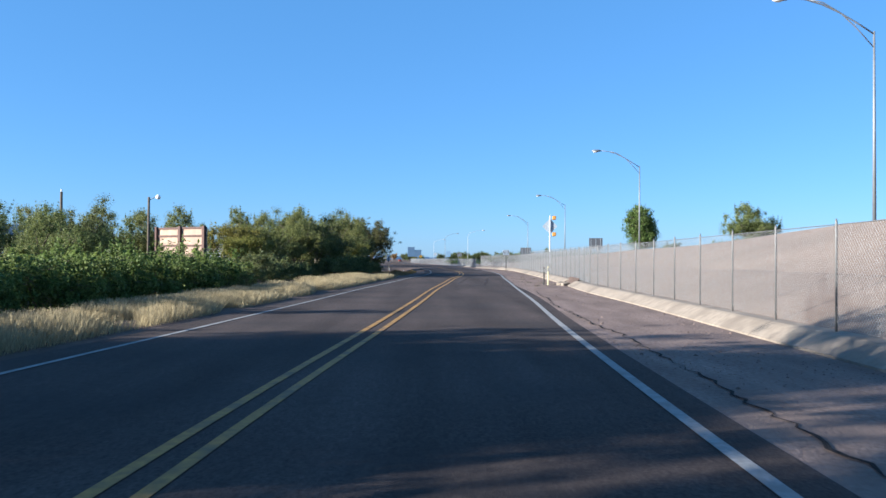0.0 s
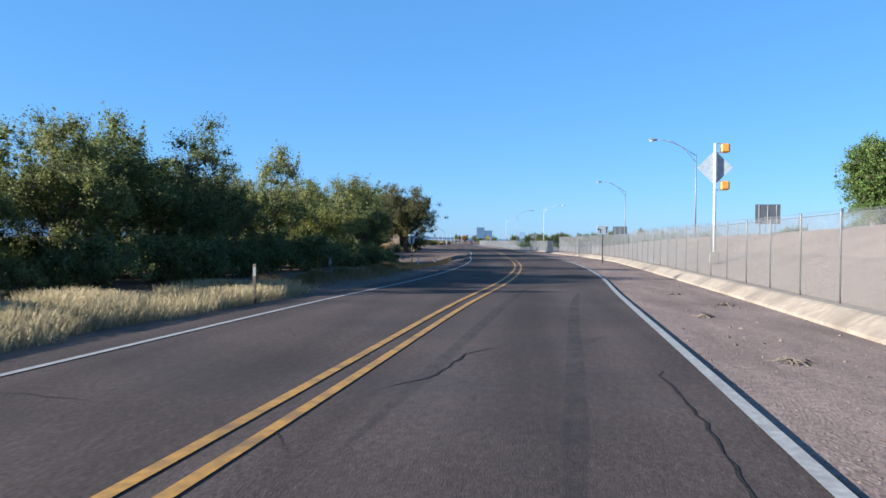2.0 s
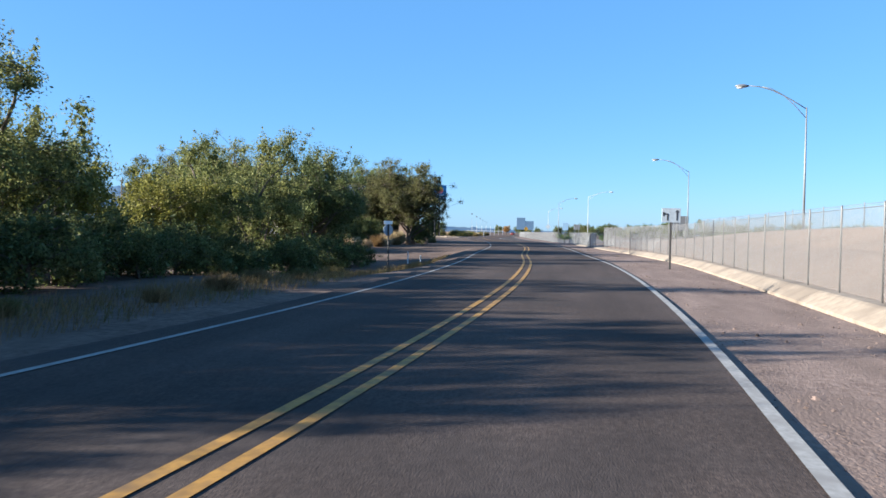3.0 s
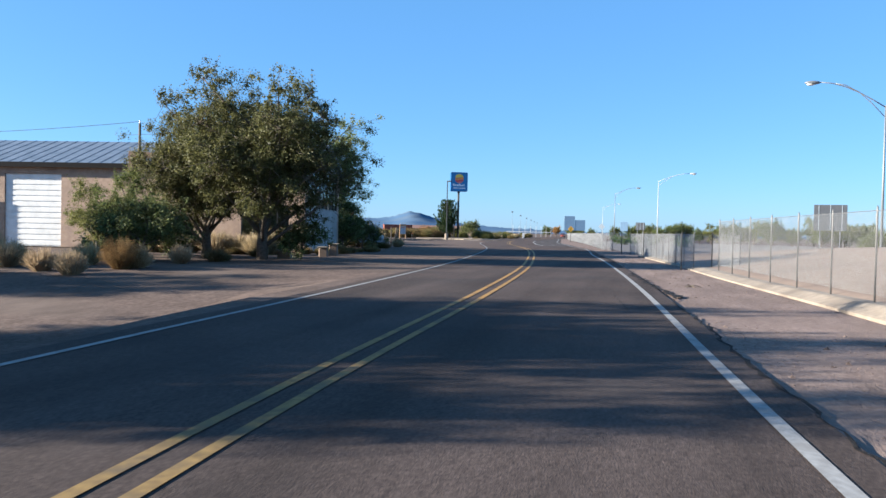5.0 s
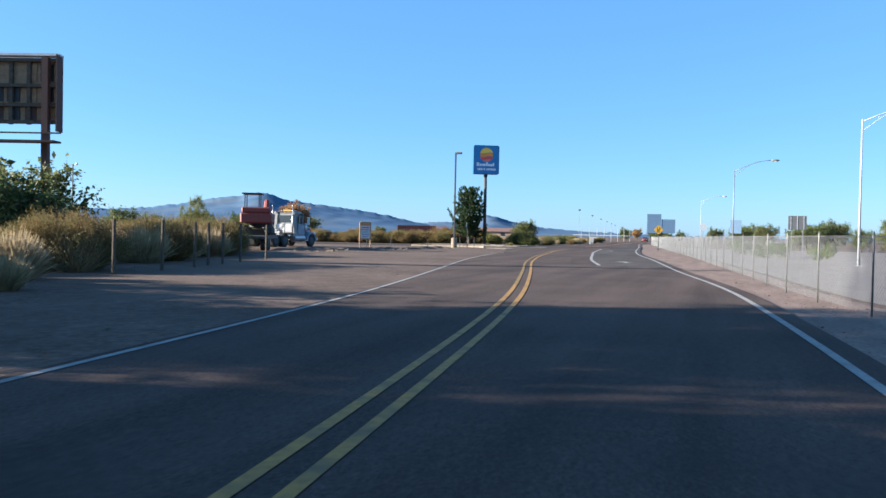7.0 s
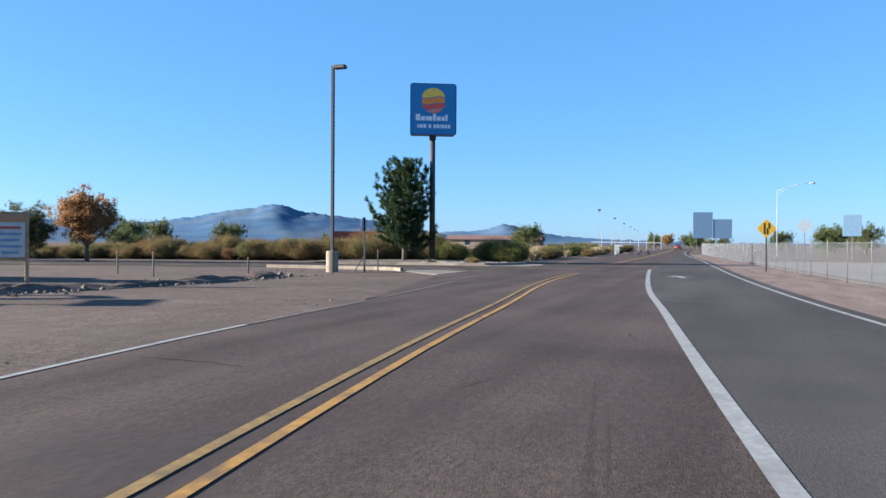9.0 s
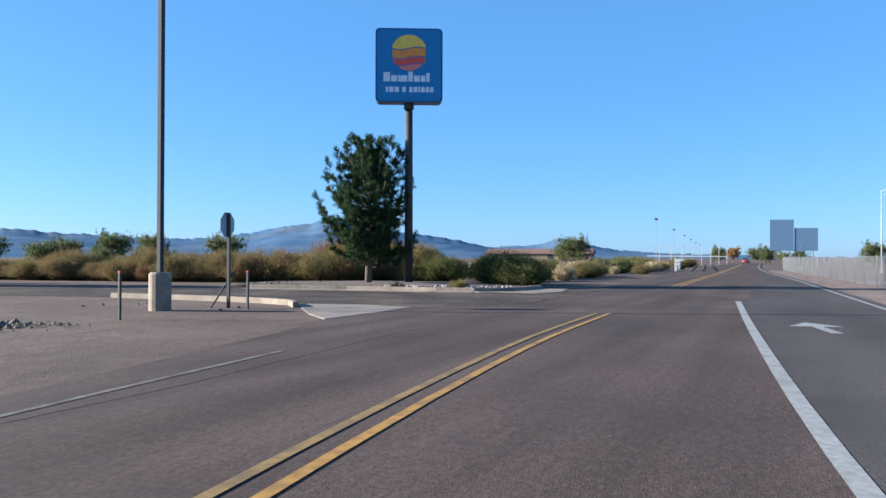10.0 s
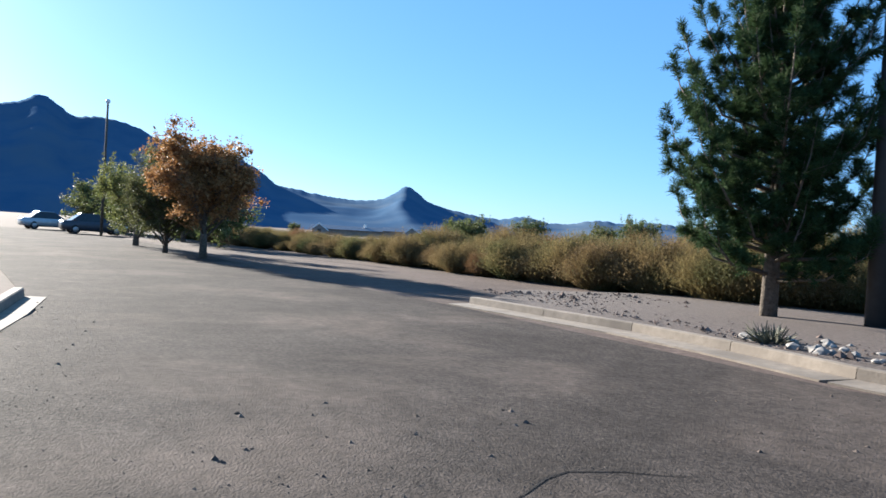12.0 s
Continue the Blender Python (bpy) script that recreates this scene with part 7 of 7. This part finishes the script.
# tyre marks
MARK = bpy.data.materials.new("tyre_rubber_film")
MARK.use_nodes = True
mn, ml = MARK.node_tree.nodes, MARK.node_tree.links
mn["Principled BSDF"].inputs["Base Color"].default_value = (0.018, 0.017, 0.017, 1)
mn["Principled BSDF"].inputs["Roughness"].default_value = 0.8
mg, mt, mx, mr_ = mn.new("ShaderNodeNewGeometry"), mn.new("ShaderNodeBsdfTransparent"), mn.new("ShaderNodeMixShader"), mn.new("ShaderNodeMapRange")
mno = mn.new("ShaderNodeTexNoise")
mno.inputs["Scale"].default_value = 2.5
mno.inputs["Detail"].default_value = 6.0
ml.new(mg.outputs["Position"], mno.inputs["Vector"])
ml.new(mno.outputs["Fac"], mr_.inputs["Value"])
mr_.inputs["From Min"].default_value, mr_.inputs["From Max"].default_value = 0.3, 0.7
mr_.inputs["To Min"].default_value, mr_.inputs["To Max"].default_value = 0.03, 0.36
ml.new(mr_.outputs["Result"], mx.inputs["Fac"])
ml.new(mt.outputs["BSDF"], mx.inputs[1])
ml.new(mn["Principled BSDF"].outputs["BSDF"], mx.inputs[2])
ml.new(mx.outputs["Shader"], mn["Material Output"].inputs["Surface"])
for y0, y1, f, w, h in ((40, 58, 2.15, 0.09, 0.006), (42, 60, 0.75, 0.08, 0.006), (184, 197, 2.1, 0.025, 0.006), (183, 196, 2.2, 0.02, 0.006)):
    structure("tyre_mark", ribbon(lambda y: centre(y) + f - w * min(1, 0.15 + (y - y0) / 3, 0.15 + (y1 - y) / 3) + 0.012 * (y - y0), lambda y: centre(y) + f + w * min(1, 0.15 + (y - y0) / 3, 0.15 + (y1 - y) / 3) + 0.012 * (y - y0), y0, y1, 0.5, h), MARK, "dark curved tyre mark on the asphalt", "tyre mark")


def gravel(name, spots, label, s0, s1, mat=GRIT):
    """Loose stones: small eight-sided lumps on given places."""
    verts, faces = [], []
    for x, y, z in spots:
        k = len(verts)
        s = rw.uniform(s0, s1) * (1 + 1.6 * (rw.random() < 0.04))
        a = rw.uniform(0, 6.28)
        c, d = math.cos(a) * s, math.sin(a) * s
        e = rw.uniform(0.6, 1.0)
        verts += [(x + c, y + d, z), (x - d * e, y + c * e, z), (x - c, y - d, z), (x + d * e, y - c * e, z), (x + c * 0.2, y, z + s * rw.uniform(0.5, 0.9))]
        faces += [(k, k + 1, k + 4), (k + 1, k + 2, k + 4), (k + 2, k + 3, k + 4), (k + 3, k, k + 4)]
    me = bpy.data.meshes.new(name)
    me.from_pydata(verts, [], faces)
    me.update()
    tagged(part(name, me, mat), label, "gravel", kind="stuff")


spots = []
while len(spots) < 16000:
    y = rw.uniform(8, 175)
    x0 = edge_r(y) + shoulder(y) * 0.85
    x1 = kerb(y) if y < 131 else low_x(y) + 0.5
    x = x0 + (x1 - x0) * rw.random()
    if noise.noise((x * 0.7, y * 0.25, 3)) > -0.2 - (0.35 if 42 < y < 60 else 0):
        spots.append((x, y, -0.006 - 0.03 * smooth(36, 46, y)))
gravel("shoulder_gravel", spots, "loose gravel on the dirt shoulder by the kerb", 0.006, 0.02)
spots = []
while len(spots) < 9000:
    y = rw.uniform(128, 222)
    x = edge_l(y) - 0.7 - 11 * rw.random() ** 1.3
    if noise.noise((x * 0.4, y * 0.3, 8)) > -0.1:
        spots.append((x, y, -0.055))
gravel("lot_gravel", spots, "loose gravel on the dirt lot beside the road", 0.008, 0.03)
spots = [(-17.3 + rw.gauss(0, 0.7), rw.uniform(220, 234.5), 0.006) for _ in range(1500)] + [(rw.uniform(-30, -19), rw.uniform(224.6, 226.5), 0.004) for _ in range(700)]
gravel("driveway_grit", spots, "loose grit where the driveway meets the road", 0.004, 0.012)
# twigs and litter on the shoulder
for x, y in ((5.6, 44.6), (5.9, 45.0), (5.1, 46.6), (6.2, 43.4), (5.4, 52.2), (6.4, 55.0), (6.0, 58.4), (4.9, 40.2), (6.3, 106.2), (5.0, 121.8)):
    bm = bmesh.new()
    for k in range(9):
        a, l_ = rw.uniform(0, 6.28), rw.uniform(0.12, 0.3)
        cx, cy = rw.gauss(0, 0.07), rw.gauss(0, 0.07)
        tube(bm, ((cx - math.cos(a) * l_, cy - math.sin(a) * l_, -0.02), (cx, cy, rw.uniform(0.02, 0.07)), (cx + math.cos(a) * l_, cy + math.sin(a) * l_, -0.02)), 0.008, 4)
    tw = structure("dead_twigs", bm, BARK, "small heap of dead twigs on the gravel shoulder", "twigs", kind="stuff")
    tw.matrix_basis = pose(x, y, -0.03)


# low rubble berm across the dirt lot
def berm(name, pts, half, height, label, seed):
    bm = bmesh.new()
    rows = []
    line = curve(*pts)
    y0, y1 = pts[0][0], pts[-1][0]
    n = int((y1 - y0) / 0.25)
    for i in range(n + 1):
        y = y0 + (y1 - y0) * i / n
        row = []
        for k in range(9):
            u = k / 4 - 1
            h = height * (1 - u * u) * (0.65 + 0.7 * noise.noise((y * 0.5, seed, 0))) + 0.09 * noise.noise((u * 3, y * 2.1, seed)) * (1 - u * u)
            row.append(bm.verts.new((line(y) + u * half * (1 + 0.4 * noise.noise((y * 0.4, 7, seed))), y, h * min(1, (y - y0) / 2, (y1 - y) / 2) - 0.07)))
        rows.append(row)
    for r0, r1 in zip(rows, rows[1:]):
        for k in range(8):
            bm.faces.new((r0[k], r0[k + 1], r1[k + 1], r1[k]))
    structure(name, bm, DIRT, label, "earth bank")


berm("rubble_berm", ((192, -26.5), (198, -25.6), (204, -24.6), (209, -23.6), (213, -23.5), (217, -23.8)), 0.75, 0.34, "low bank of dark stony rubble across the lot", 4)
spots = []
while len(spots) < 1400:
    y = rw.uniform(192, 217)
    spots.append((-24.6 + 0.1 * (y - 204) + rw.gauss(0.2, 0.55), y, 0.02 * rw.random()))
gravel("berm_rubble", spots, "dark stones and clods scattered on the rubble bank", 0.025, 0.085, BARK)
# broken asphalt along the driveway mouth
for pts in ([(-16.6, 228.6), (-16.9, 230), (-17.1, 231.6), (-16.8, 233)], [(-17.9, 227.2), (-17.7, 228.2), (-18.0, 229.0)], [(-16.8, 225.4), (-17.0, 226.2), (-16.8, 227)]):
    crack(pts, 0.05, "broken dark edge of the old asphalt", 0.008, 0.07, "road_edge_break")
crack([(edge_r(y) - f, y) for y, f in ((112.5, 0.55), (114, 0.6), (116, 0.68), (118, 0.72), (120, 0.78))], 0.012, wander=0.02)
spots = []
while len(spots) < 2600:
    x, y = -17.0 - 5.5 * rw.random() ** 1.5, rw.uniform(225.2, 233.4)
    if noise.noise((x * 0.55, y * 0.55, 3)) + 0.25 * noise.noise((x * 2, y * 2, 8)) > -0.05:
        spots.append((x, y, 0.004))
gravel("asphalt_crumbs", spots, "loose crumbs of asphalt and grit over the driveway mouth", 0.004, 0.012, GRIT)
spots = [(rw.uniform(-27.5, -21.5), 223.3 - rw.random() ** 2 * 2.2, -0.05) for _ in range(420)]
gravel("kerb_rubble", spots, "small broken stones beside the lot kerb", 0.015, 0.05, GRIT)
# washed-out dirt where a length of kerb is missing
bm = bmesh.new()
rows = []
for i in range(25):
    y = 39.9 + 5.0 * i / 24
    row = []
    for k in range(9):
        u = k / 8
        z = -0.05 + 0.47 * smooth(0.35, 1.0, u) + (0.07 * noise.noise((u * 4, y * 1.6, 2)) + 0.05 * noise.noise((u * 9, y * 4, 6))) * math.sin(math.pi * u)
        row.append(bm.verts.new((kerb(y) - 0.45 + 1.2 * u, y, z)))
    rows.append(row)
for r0, r1 in zip(rows, rows[1:]):
    for k in range(8):
        bm.faces.new((r0[k], r0[k + 1], r1[k + 1], r1[k]))
structure("dirt_washout", bm, DIRT, "washed-out dirt slope where the kerb is broken away", "ground", smooth=True)
for x, y, r_ in ((6.35, 40.7, 20), (6.2, 41.6, 60), (6.6, 43.4, 130)):
    bm = box(bmesh.new(), -0.22, 0.22, -0.13, 0.13, -0.06, 0.16, 0.04)
    rb = structure("kerb_fragment", bm, CONCRETE, "broken lump of pale kerb concrete in the dirt", "rubble", kind="")
    rb.matrix_basis = pose(x, y, 0.0, 12, -8, r_)
spots = []
while len(spots) < 1800:
    x = rw.uniform(-33, -19.9)
    spots.append((x, 234.4 + 4.2 * rw.random(), 0.11 + 0.02 * rw.random()))
gravel("bed_gravel", spots, "loose gravel and bark litter on the planting bed", 0.012, 0.045)

# remove the growing models that were only copied from
for ob in MODELS:
    for o in (*ob.children_recursive, ob):
        bpy.data.objects.remove(o)
